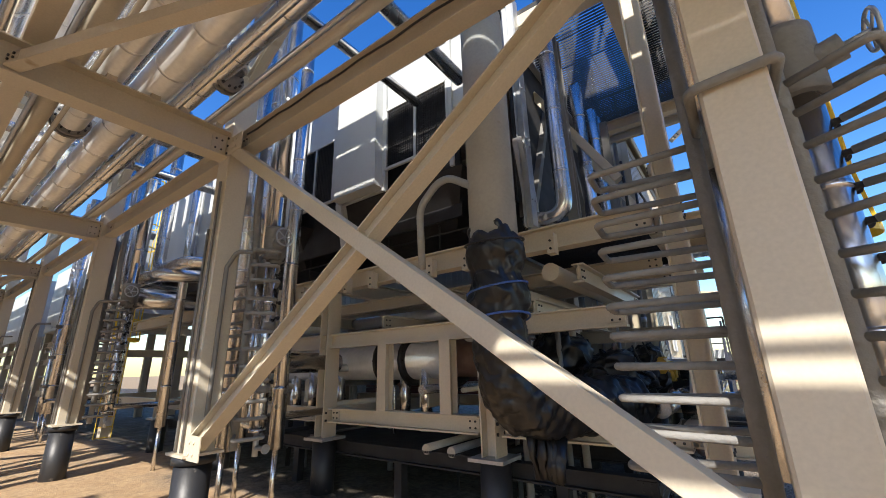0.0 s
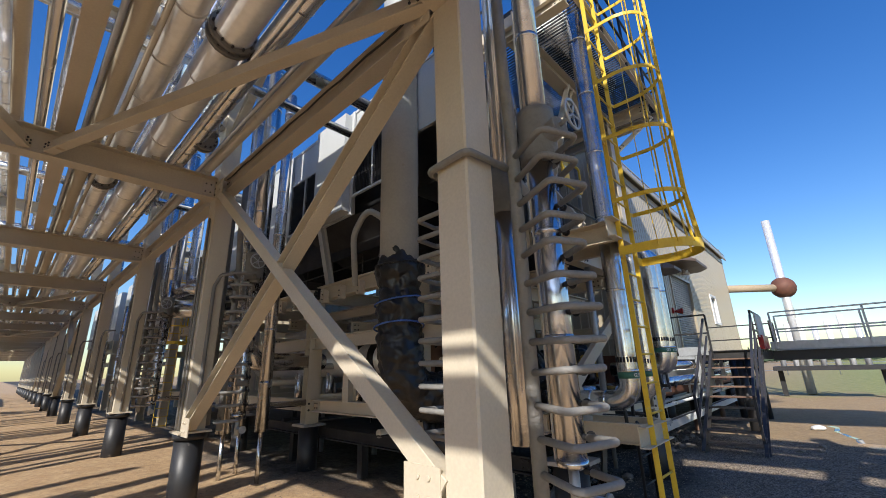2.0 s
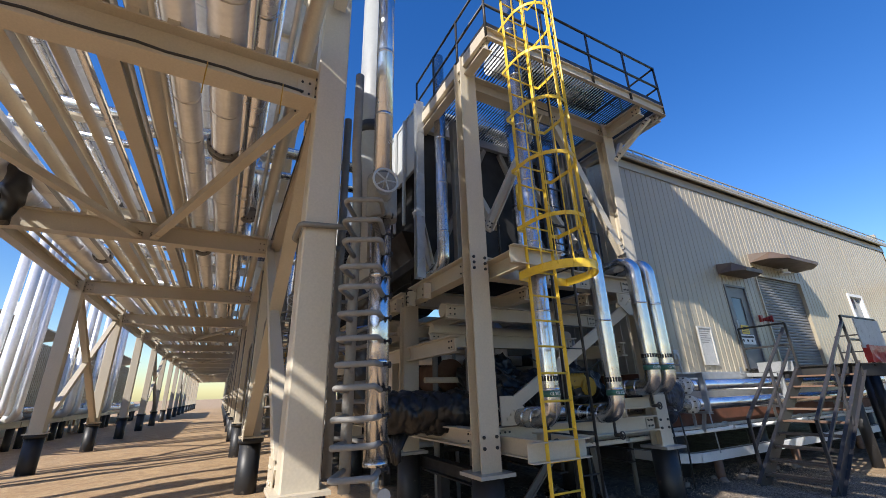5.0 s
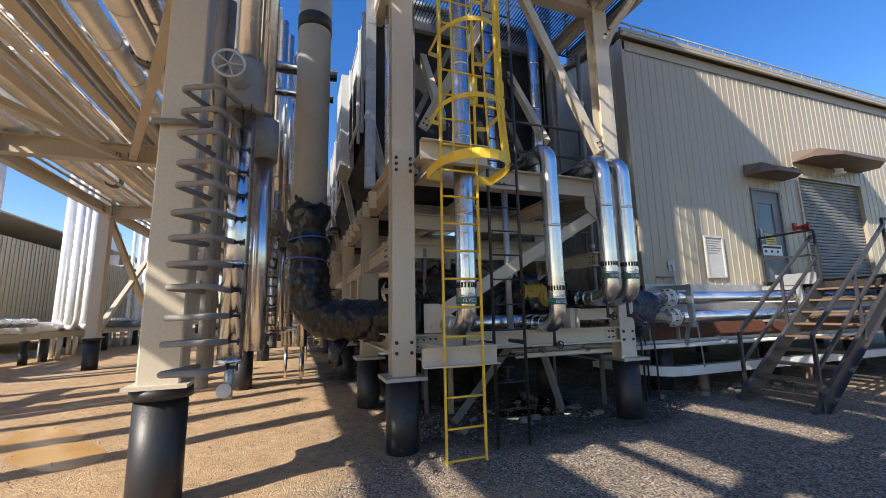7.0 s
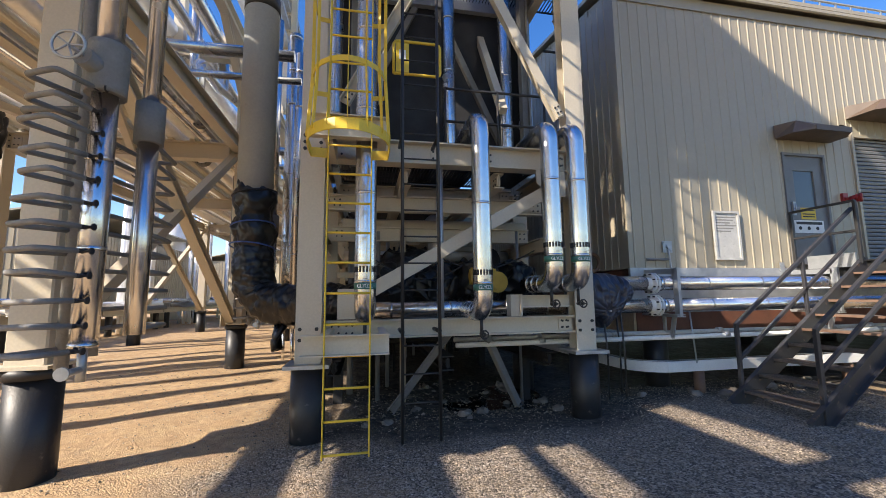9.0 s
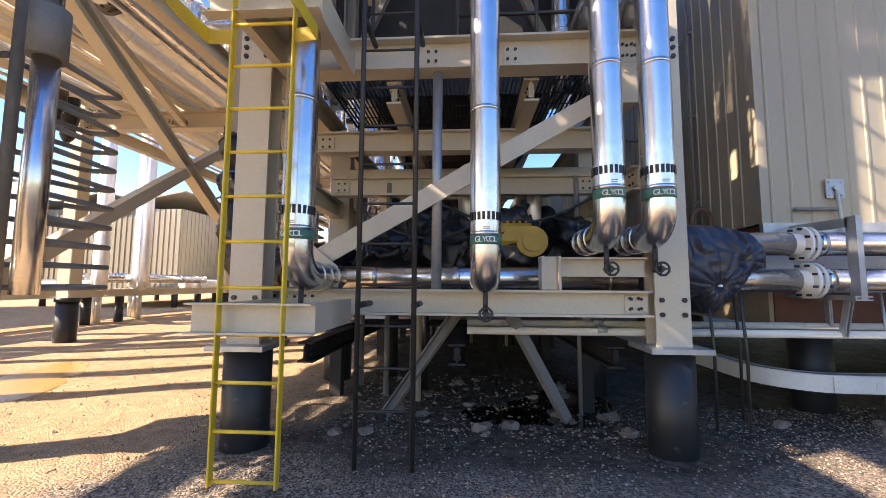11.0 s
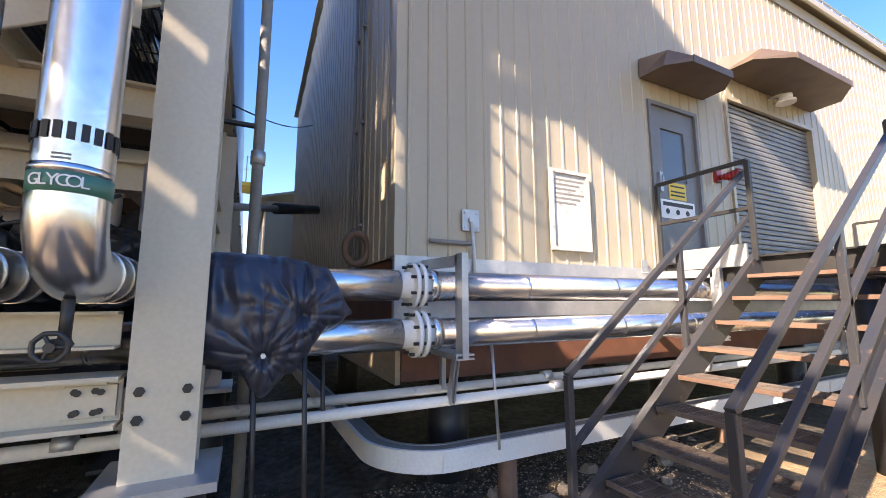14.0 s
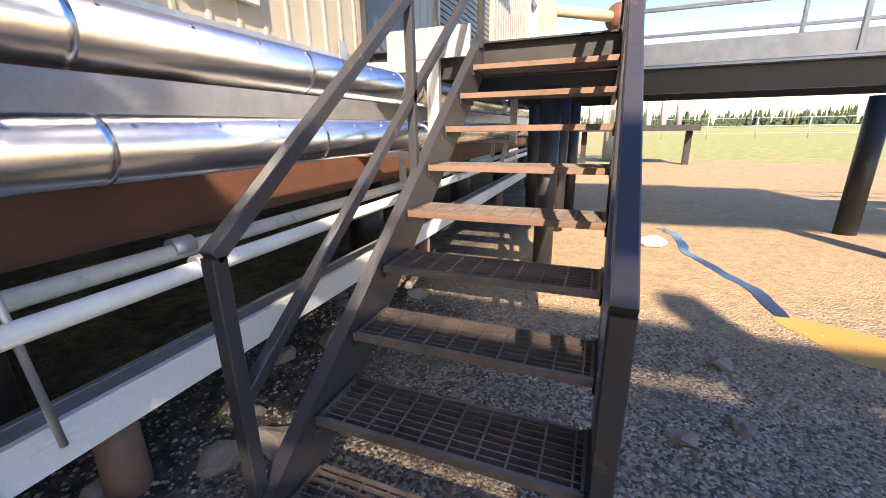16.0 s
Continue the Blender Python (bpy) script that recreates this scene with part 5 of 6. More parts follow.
# south gable wall, ribbed sheets with stepped tops under the roof slope
SLOPE = 0.2
b0 = DEPTH / 2
x = 0.0
while x < DEPTH - 0.01:
    e = min(x + 0.8, DEPTH)
    zt = EAVE + SLOPE * min(x, DEPTH - e)
    part("wall_sheet", sheet(x, e, BZ0, zt), SIDING, house, at=Matrix.Translation(f(BX - x, BY0, BZ0)) @ Matrix(((0, -1, 0, 0), (-1, 0, 0, 0), (0, 0, 1, 0), (0, 0, 0, 1))))
    x = e
b = B()
v = [b.verts.new(f(BX - q, BY0 + 0.02, z)) for q, z in ((0.02, BZ0), (0.02, EAVE), (b0, EAVE + SLOPE * b0), (DEPTH, EAVE), (DEPTH, BZ0))]
face = b.faces.new(v)
ext = bmesh.ops.extrude_face_region(b, geom=[face])
bmesh.ops.translate(b, vec=(0, 0.1, 0), verts=[q for q in ext["geom"] if isinstance(q, bmesh.types.BMVert)])
part("gable_core", b, SIDING, house)
b = B()
box(b, *f(BX - DEPTH, BY0 + 0.2, BZ0), *f(BX - DEPTH + 0.15, BY1, EAVE))
box(b, *f(BX - DEPTH, BY1 - 0.15, BZ0), *f(BX, BY1, EAVE + 0.6))
part("back_walls", b, SIDING, house)
for s in (0, 1):
    b = B()
    xe = BX + 0.14 if not s else BX - DEPTH - 0.14
    xm = BX - b0
    prism(b, f((xe + xm) / 2, BY0 - 0.1, EAVE + SLOPE * b0 / 2 + 0.05), f((xe + xm) / 2, BY1 + 0.3, EAVE + SLOPE * b0 / 2 + 0.05), [(-p, q) for p, q in ((-(b0 + 0.14) / 2, -0.4 if not s else 0.4), ((b0 + 0.14) / 2, 0.4 if not s else -0.4), ((b0 + 0.14) / 2, 0.48 if not s else -0.32), (-(b0 + 0.14) / 2, -0.32 if not s else 0.48))])
    part("roof", b, SIDING, house, "tan ribbed metal roof")
b = B()
prism(b, f(BX + 0.14, BY0 - 0.1, EAVE + 0.03), f(BX + 0.14, BY1 + 0.3, EAVE + 0.03), rsec(0.06, 0.1, 0.02))
part("eave_gutter", b, SIDING, house)
b = B()
box(b, *f(BX + 0.014, BY0, EAVE - 0.24), *f(BX + 0.03, BY1, EAVE - 0.02))
part("eave_fascia", b, SIDING, house, "smooth tan fascia strip under the eave")
b = B()
box(b, *f(BX + 0.036, 12.72, 1.9), *f(BX + 0.044, 12.82, 2.06))
box(b, *f(BX + 0.044, 12.72, 1.9), *f(BX + 0.11, 12.82, 1.908))
part("flashing_bracket", b, GALV, house, "small bolted angle bracket on the flashing")
b = B()
for dz in (0.16, 0.3):
    sweep(b, (f(BX + 0.11, BY0 - 0.1, EAVE + dz), f(BX + 0.11, BY1 + 0.3, EAVE + dz)), 0.022, 8)
y = BY0 - 0.2
while y < BY1 + 0.2:
    box(b, *f(BX + 0.1, y, EAVE + 0.05), *f(BX + 0.12, y + 0.04, EAVE + 0.32))
    y += 0.4
part("snow_guard", b, GALV, house, "galvanised snow guard rail along the eave")
b = B()
for y0 in (BY0 - 0.004,):
    box(b, *f(BX - 0.1, y0 - 0.03, BZ0), *f(BX + 0.03, y0 + 0.06, EAVE))
part("corner_trim", b, SIDING, house)
b = B()
box(b, *f(BX - 0.02, BY0 - 0.03, 1.36), *f(BX + 0.035, BY1, BZ0))
part("base_flashing", b, GALV, house, "blue-grey metal base flashing")
b = B()
for z0, z1, xo in ((1.32, BZ0 - 0.01, -0.06), (0.92, 1.3, 0.03)):
    box(b, *f(BX - DEPTH + 0.1, BY0 + 0.05, z0), *f(BX - 0.02 + xo, BY1 - 0.05, z1))
part("floor_skid", b, RUSTBEAM, house, "rust red steel floor skid")
b = B()
box(b, *f(BX - 3.5, BY0 - 0.0, 0.9), *f(BX - 0.0, BY0 + 0.045, 1.34))
part("skid_end", b, WOODB, house, "weathered tan skid end board")
for y in (10.4, 13.6, 16.8, 20, 23.2):
    for x in (BX - 0.4, BX - 4.5, BX - 8.5):
        b = B()
        pile(b, *f(x, y, 0)[:2], 0.94, 0.2)
        part("support_leg", b, PILE, house, "black coated steel pile")
# door
door = part("door", B(), DOORM, house, "grey steel personnel door with a small window")
b = B()
box(b, *f(BX - 0.06, D0, DB), *f(BX - 0.01, D0 + 0.2, DT))
box(b, *f(BX - 0.06, D1 - 0.22, DB), *f(BX - 0.01, D1, DT))
box(b, *f(BX - 0.06, D0 + 0.2, DB), *f(BX - 0.01, D1 - 0.22, 3.12))
box(b, *f(BX - 0.06, D0 + 0.2, 3.82), *f(BX - 0.01, D1 - 0.22, DT))
door.data = finish(b, "door", DOORM)
b = B()
box(b, *f(BX - 0.045, D0 + 0.2, 3.12), *f(BX - 0.035, D1 - 0.22, 3.82))
part("door_pane", b, GLASS, door, "dark glazed door window")
b = B()
sweep(b, (f(BX + 0.05, D0 + 0.1, 3.0), f(BX + 0.05, D0 + 0.1, 3.16)), 0.012, 8)
box(b, *f(BX - 0.01, D0 + 0.07, 2.95), *f(BX + 0.03, D0 + 0.13, 3.2))
part("door_handle", b, GALV, door, "steel door handle")
b = B()
box(b, *f(BX - 0.009, D0 + 0.1, 2.62), *f(BX - 0.003, D1 - 0.12, 2.86))
part("white_notice", b, WHITE, door, "white safety notice")
b = B()
box(b, *f(BX - 0.003, D0 + 0.14, 2.78), *f(BX + 0.001, D1 - 0.16, 2.83))
for k in range(3):
    disc(b, f(BX - 0.002, D0 + 0.22 + 0.2 * k, 2.71), (1, 0, 0), 0.035, 0.006, 14)
part("notice_marks", b, INK, door)
b = B()
box(b, *f(BX - 0.009, D0 + 0.28, 2.88), *f(BX - 0.003, D1 - 0.28, 3.1))
part("yellow_notice", b, YELLOW, door, "yellow warning notice")
b = B()
for z in (2.92, 2.97, 3.04):
    box(b, *f(BX - 0.003, D0 + 0.31, z), *f(BX + 0.001, D1 - 0.31, z + 0.02))
part("notice_text", b, INK, door)
b = B()
for y0, y1, z0, z1 in ((D0 - 0.05, D0, DB, DT + 0.05), (D1, D1 + 0.05, DB, DT + 0.05), (D0, D1, DT, DT + 0.05)):
    box(b, *f(BX - 0.1, y0, z0), *f(BX + 0.03, y1, z1))
part("door_frame", b, DOORM, house)
# rolling door
roll = part("rolling_door", B(), DOORM, house, "grey ribbed rolling steel door")
b = B()
box(b, *f(BX - 0.11, G0, DB), *f(BX - 0.09, G1, GT))
roll.data = finish(b, "rolling_door", DOORM)
z = DB
while z < GT - 0.01:
    b = B()
    v = prism(b, f(BX - 0.06, G0, z + 0.04), f(BX - 0.06, G1, z + 0.04), [(-0.01, -0.04), (0.012, -0.034), (0.018, 0.0), (0.012, 0.028), (-0.01, 0.038)])
    part("door_slat", b, DOORM, roll)
    z += 0.08
b = B()
for y0, y1, z0, z1 in ((G0 - 0.06, G0, DB, GT + 0.06), (G1, G1 + 0.06, DB, GT + 0.06), (G0, G1, GT, GT + 0.06)):
    box(b, *f(BX - 0.12, y0, z0), *f(BX + 0.04, y1, z1))
part("rolling_door_frame", b, SIDING, house)
# window farther along
b = B()
box(b, *f(BX - 0.08, 20.85, 3.35), *f(BX - 0.06, 21.85, 4.45))
part("window_pane", b, GLASS, house, "dark window pane")
b = B()
for y0, y1, z0, z1 in ((20.75, 20.85, 3.25, 4.55), (21.85, 21.95, 3.25, 4.55), (20.85, 21.85, 3.25, 3.35), (20.85, 21.85, 4.45, 4.55)):
    box(b, *f(BX - 0.08, y0, z0), *f(BX + 0.05, y1, z1))
part("window_frame", b, WHITE, house)


def hood(y0, y1, z, out):
    t = thing("door_hood", BX, (y0 + y1) / 2, z, "brown sheet metal canopy hood over a door", "canopy", "door hoods")
    w = (y1 - y0) / 2
    b = B()
    top = [b.verts.new(p) for p in ((0.02, -w, 0.24), (0.02, w, 0.24), (out * 0.6, w * 0.8, 0.22), (out, w * 0.62, 0.05), (out, -w * 0.62, 0.05), (out * 0.6, -w * 0.8, 0.22))]
    low = [b.verts.new(p) for p in ((0.02, -w, -0.02), (0.02, w, -0.02), (out * 0.6, w * 0.98, -0.02), (out, w * 0.62, -0.02), (out, -w * 0.62, -0.02), (out * 0.6, -w * 0.98, -0.02))]
    for i in range(6):
        b.faces.new((top[i], top[(i + 1) % 6], low[(i + 1) % 6], low[i]))
    b.faces.new(top)
    b.faces.new(low[::-1])
    part("canopy_shell", b, TRIMB, t)
    b = B()
    box(b, out, -w * 0.62, -0.035, out + 0.012, w * 0.62, 0.06)
    part("front_lip", b, TRIMB, t)
    return t


hood(12.95, 14.25, 4.42, 0.55)
big = hood(14.75, 17.5, 4.95, 0.75)
t = thing("wall_lamp", BX, 16.1, 4.8, "white domed outdoor lamp under the rolling door hood", "lamp")
b = B()
sweep(b, ((0.02, 0, 0.05), (0.2, 0, 0.05), (0.24, 0, -0.02)), 0.025, 8, 0.05)
part("arm", b, WHITE, t)
b = B()
sweep(b, ((0.24, 0, 0.02), (0.24, 0, -0.08)), 0.09, 18)
sweep(b, ((0.24, 0, -0.08), (0.24, 0, -0.12)), 0.13, 18)
part("head", b, WHITE, t)
t = thing("warning_horn", BX, 14.42, 3.3, "red warning horn on a wall bracket", "horn")
b = B()
box(b, 0.0, -0.06, -0.08, 0.06, 0.06, 0.1)
part("bracket", b, RED, t)
b = B()
for k in range(5):
    sweep(b, ((0.06 + 0.04 * k, 0.02 * k, -0.02), (0.1 + 0.04 * k, 0.02 * k + 0.02, -0.02)), 0.035 + 0.013 * k, 16)
part("bell", b, RED, t)
t = thing("notice_frame", BX, (S0 + S1) / 2, SB, "white framed faded notice sheet fixed to the siding", "notice board")
w = (S1 - S0) / 2
b = B()
for y0, y1, z0, z1 in ((-w, w, 0, 0.04), (-w, w, ST - SB - 0.04, ST - SB), (-w, -w + 0.04, 0.04, ST - SB - 0.04), (w - 0.04, w, 0.04, ST - SB - 0.04)):
    box(b, 0.022, y0, z0, 0.06, y1, z1)
part("frame", b, FADED, t)
b = B()
box(b, 0.022, -w + 0.04, 0.04, 0.04, w - 0.04, ST - SB - 0.04)
part("sheet", b, FADED, t, "faded notice sheet")
for k in range(6):
    b = B()
    box(b, 0.04, -w + 0.07, ST - SB - 0.12 - 0.05 * k, 0.042, w - 0.07 - 0.06 * (k % 3), ST - SB - 0.1 - 0.05 * k)
    part("faded_line", b, LAG, t)
t = thing("grounding_plate", BX, 10.43, 2.32, "small bolted grounding plate with a pale strap", "ground plate")
b = B()
box(b, 0.022, -0.09, -0.1, 0.034, 0.09, 0.1)
for y in (-0.06, 0.06):
    for z in (-0.07, 0.07):
        disc(b, (0.038, y, z), (1, 0, 0), 0.012, 0.012, 6)
disc(b, (0.045, 0, 0), (1, 0, 0), 0.03, 0.03, 12)
part("plate", b, GALV, t)
b = B()
sweep(b, ((0.05, 0, -0.02), (0.06, 0.02, -0.4), (0.07, 0.02, -0.62)), 0.016, 8)
part("wire", b, FADED, t, "pale grounding strap")
b = B()
sweep(b, ((0.5, -0.1, -1.08), (0.52, -0.06, -1.85)), 0.012, 8)
part("ground_rod", b, GALV, t, "pale grounding rod")
b = B()
sweep(b, ((BX + 0.05, 10.0, 2.1), (BX + 0.05, 10.42, 2.1)), 0.02, 8)
solo("wall_conduit", b, LAG, "short grey conduit on the siding", "conduit")
for x0, z in ((-2.35, 2.12),):
    b = B()
    ring = [Vector((x0, BY0 - 0.12 + 0.12 * math.cos(a * 0.314), z + 0.16 * math.sin(a * 0.314))) for a in range(20)]
    sweep(b, ring, 0.035, 10, closed=True)
    solo("pipe_stub_loop", b, RUST, "dark rusty round loop at the building corner", "fitting")

for x, z1 in ((-2.6, 6.2), (-2.9, 5.4)):
    b = B()
    sweep(b, ((x, BY0 - 0.05, 1.9), (x, BY0 - 0.05, z1)), 0.022, 8)
    for z in (2.4, 3.6, 4.8):
        box(b, x - 0.05, BY0 - 0.06, z, x + 0.05, BY0 - 0.015, z + 0.03)
    solo("gable_conduit", b, LAG, "grey conduit clipped to the gable wall", "conduit", "gable conduits")

# ---- pipes along the building ----
PX = -0.9
for x, z, r in ((-0.92, 1.685, 0.108), (-0.87, 1.352, 0.107)):
    t = thing("wall_pipe", x, 9.7, z, "large bright aluminium clad pipe along the building with a bolted flange", "pipe", "pipes along the building")
    b = B()
    sweep(b, ((0, -1.5, 0), (0, -0.16, 0)), r, 30)
    sweep(b, ((0, 0.12, 0), (0, 14.5, 0)), r, 30)
    for y in (0.9, 1.9, 2.9, 3.9, 5.0, 6.0, 7.0):
        sweep(b, ((0, y, 0), (0, y + 0.03, 0)), r + 0.0015, 30)
    for k in range(34):
        sweep(b, ((r * 0.78, -1.4 + k * 0.3, r * 0.66), (r * 0.8, -1.4 + k * 0.3, r * 0.68)), 0.008, 6)
    part("cladding", b, ALU, t)
    for y in (-0.056, -0.004):
        b = B()
        disc(b, (0, y, 0), (0, 1, 0), r + 0.052, 0.03, 30)
        part("flange", b, WHITE, t, "pale painted pipe flange")
    b = B()
    for k in range(8):
        a = (k + 0.5) * math.pi / 4
        disc(b, ((r + 0.034) * math.cos(a), -0.03, (r + 0.034) * math.sin(a)), (0, 1, 0), 0.012, 0.15, 6)
    tagged(part("flange_bolts", b, DARK, t, "dark flange bolts"), kind="stuff")
    b = B()
    sweep(b, ((0, -0.17, 0), (0, 0.13, 0)), r - 0.012, 26)
    part("neck", b, WHITE, t, "pale painted flange neck")
    b = B()
    sweep(b, ((0, 0.06, 0), (0, 0.12, 0)), r + 0.008, 30)
    part("end_ring", b, ALU, t)
for y in (9.945, 12.95, 16.0, 19.0):
    t = thing("pipe_hanger", PX, y, 1.2, "pale steel channel bracket carrying the two wall pipes", "bracket", "pipe brackets")
    f = under(t)
    b = B()
    prism(b, f(PX + 0.175, y, 1.19), f(PX + 0.175, y, 1.91), csec(0.1, 0.05), (0, 1, 0))
    part("upright", b, GALV, t)
    b = B()
    prism(b, f(PX + 0.15, y, 1.86), f(BX + 0.06, y, 1.88), csec(0.05, 0.08))
    part("upper_arm", b, GALV, t)
    b = B()
    prism(b, f(PX + 0.22, y, 1.2), f(BX - 0.1, y, 1.2), csec(0.14, 0.04))
    part("lower_arm", b, GALV, t)
    b = B()
    prism(b, f(PX + 0.08, y, 1.18), f(PX + 0.0, y, 0.86), csec(0.06, 0.04), (0, 1, 0))
    prism(b, f(PX - 0.13, y, 1.18), f(PX - 0.13, y, 0.93), csec(0.05, 0.03), (0, 1, 0))
    part("drop_arm", b, GALV, t)
for x, z, r, m in ((-0.93, 0.885, 0.036, WHITE), (-1.05, 0.945, 0.034, FADED)):
    t = thing("conduit_line", x, 10, z, "long straight conduit with couplings running below the wall pipes", "conduit", "conduits along the building")
    b = B()
    sweep(b, ((0, -3.4, -0.02), (0, 14, 0)), r, 16)
    part("tube", b, m, t)
    for y in (-2.2, 0.9, 4.0, 7.1):
        b = B()
        sweep(b, ((0, y, 0), (0, y + 0.09, 0)), r + 0.007, 16)
        part("coupling", b, GALV, t)

# cable tray that curves round the building corner
t = thing("cable_tray", -1.2, 10, 0.4, "pale aluminium cable tray curving round the building corner", "cable tray")
f = under(t)
path = [(-1.22, 24, 0.4), (-1.22, 9.66, 0.4), (-9.0, 9.52, 0.4)]
for nm, sec in (("outer_side", [(0.16, -0.08), (0.16, 0.08), (0.13, 0.08), (0.13, 0.072), (0.152, 0.072), (0.152, -0.072), (0.13, -0.072), (0.13, -0.08)]),
                ("inner_side", [(0.0, -0.08), (0.03, -0.08), (0.03, -0.072), (0.008, -0.072), (0.008, 0.072), (0.03, 0.072), (0.03, 0.08), (0.0, 0.08)]),
                ("tray_cover", [(0.032, 0.066), (0.128, 0.066), (0.128, 0.075), (0.032, 0.075)])):
    b = B()
    sweep(b, [f(*p) for p in path], 0, 8, 0.45, 14, section=[(-p, q) for p, q in sec][::-1])
    part(nm, b, WHITE if nm == "outer_side" else LAG if nm == "tray_cover" else GALV, t, "dusty grey tray lid" if nm == "tray_cover" else "")
for turn, y in ((0, 10.33), (0, 11.9), (-0.86, 0)):
    b = B()
    if turn:
        box(b, 0.611, -0.06, -0.04, 0.615, 0.06, 0.02, Matrix.Translation(f(-1.67, 10.11, 0.4)) @ Matrix.Rotation(turn, 4, "Z"))
    else:
        box(b, *f(-1.059, y, 0.36), *f(-1.055, y + 0.12, 0.42))
    part("tray_label", b, WHITE, t, "small white sticker")
for y in (10.1, 13.1, 16.1):
    b = B()
    box(b, *f(-1.053, y - 0.14, 0.33), *f(-1.048, y + 0.14, 0.47))
    for d in (-0.1, 0.1):
        for z in (0.37, 0.43):
            disc(b, f(-1.046, y + d, z), (1, 0, 0), 0.008, 0.01, 6)
    part("splice_plate", b, WHITE, t)
for y in (10.6, 13.6, 17.0, 20.0):
    b = B()
    sweep(b, (f(-1.16, y, -0.2), f(-1.16, y, 0.32)), 0.08, 14)
    part("support_post", b, RUST, t, "rusty round steel post")

# tarp bag over the pipe ends
t = thing("tarp_cover", -0.85, 8.95, 1.1, "dark navy plastic tarp tied over pipe ends", "tarp")
b = B()
NU, NV = 160, 110


def along(y, stops):
    for (ya, va), (yb, vb) in zip(stops, stops[1:]):
        if y <= yb:
            q = (y - ya) / (yb - ya)
            return va + (vb - va) * q * q * (3 - 2 * q)
    return stops[-1][1]


ringv = []
for j in range(NV + 1):
    y = -0.6 + 0.82 * j / NV
    top = along(y, ((-0.6, 0.73), (-0.2, 0.74), (0.06, 0.68), (0.22, 0.43)))
    low = along(y, ((-0.6, 0.14), (-0.38, 0.1), (-0.26, -0.05), (-0.12, 0.08), (0.08, 0.3), (0.22, 0.39)))
    deep = along(y, ((-0.6, 0.33), (-0.1, 0.37), (0.1, 0.3), (0.22, 0.16)))
    row = []
    for i in range(NU):
        a = 2 * math.pi * i / NU
        c_, s_ = math.cos(a), math.sin(a)
        px_ = deep * math.copysign(abs(c_) ** 0.75, c_)
        pz_ = (top + low) / 2 + (top - low) / 2 * math.copysign(abs(s_) ** 0.8, s_)
        row.append(b.verts.new((px_, y, pz_)))
    ringv.append(row)
for j in range(NV):
    for i in range(NU):
        b.faces.new((ringv[j][i], ringv[j][(i + 1) % NU], ringv[j + 1][(i + 1) % NU], ringv[j + 1][i])).smooth = True
b.faces.new(ringv[0])
b.faces.new(ringv[-1][::-1])
crumple(b, 0.014, 4, 2)
for v in b.verts:
    if v.co.x > -0.2:
        k_ = min(1.0, (v.co.x + 0.2) / 0.3)
        for cy_, cz_, amp, pleats in ((-0.26, 0.2, 0.03, 15), (-0.08, 0.4, 0.028, 17)):
            dy_, dz_ = v.co.y - cy_, v.co.z - cz_
            d_ = math.hypot(dy_, dz_)
            wave = abs(math.sin(math.atan2(dz_, dy_) * pleats / 2 * 1.0 + 0.9 * noise.noise((v.co.y * 3, v.co.z * 3, pleats))))
            v.co.x += k_ * (amp * (wave ** 0.6 - 0.6) * math.exp(-((d_ - 0.14) / 0.18) ** 2) - 0.07 * math.exp(-(d_ / 0.05) ** 2))
        pull = abs(noise.noise((v.co.y * 9 + v.co.z * 2.0, v.co.z * 1.2, 4.0)))
        v.co.x += k_ * 0.045 * (0.3 - min(1.0, 3 * pull)) * min(1.0, max(0.0, (v.co.z - 0.3) / 0.2))
crease(b, 0.006, 6, 6)
part("sheet", b, TARP, t)
for k, (dx, dy) in enumerate(((0.2, -0.3), (0.22, -0.05), (-0.1, 0.1))):
    b = B()
    sweep(b, ((dx, dy, 0.25), (dx + 0.03, dy + 0.02, -0.35), (dx, dy + 0.03, -1.0)), 0.014, 6, 0.1)
    part("strap", b, BLACK, t, "hanging black strap")
b = B()
disc(b, (0.315, -0.26, 0.2), (1, 0, 0), 0.012, 0.05, 10)
part("tie_knot", b, WHITE, t, "small white tie knot")

# ---- stairs and landing ----
SXL, SXR = -0.37, 0.61
RISE, RUN, Z0S, Y0S = 0.205, 0.277, 0.382, 10.857
stair = thing("steel_stairs", 0.1, 10.6, 0, "dark steel open stairs with rusty grating treads", "stairs")
f = under(stair)
for x, s in ((SXL, -1), (SXR, 1)):
    b = B()
    prism(b, f(x + 0.02 * s, 10.4, -0.05), f(x + 0.02 * s, 13.12, 1.965), csec(0.06 * s, 0.24, 0.01 * s) if s > 0 else [(-p, q) for p, q in csec(0.06, 0.24, 0.01)][::-1])
    part("stringer", b, RAIL, stair)
for i in range(-1, 8):
    z, y = Z0S + RISE * i, Y0S + RUN * i
    tr = B()
    grating(tr, *f(SXL + 0.02, y - 0.02, 0)[:2], *f(SXR - 0.02, y + 0.25, 0)[:2], z, 0.034, 0.03, "x", 0.005, 0.1)
    tread = part("tread", tr, WORN, stair, "rusty grating tread with orange sunlight in its nosing colour" if i > 2 else "dark worn grating tread")
    b = B()
    box(b, *f(SXL + 0.02, y - 0.032, z - 0.028), *f(SXR - 0.02, y - 0.021, z + 0.004))
    # rust colour on the upper nosings also carries the orange sunlight there
    part("nosing", b, RUST if i > 2 else WORN, tread, "worn steel nosing")
    for x in (SXL + 0.012, SXR - 0.022):
        b = B()
        box(b, *f(x, y - 0.02, z - 0.06), *f(x + 0.01, y + 0.25, z + 0.01))
        part("tread_end", b, BLACK, tread)
SL = 0.741
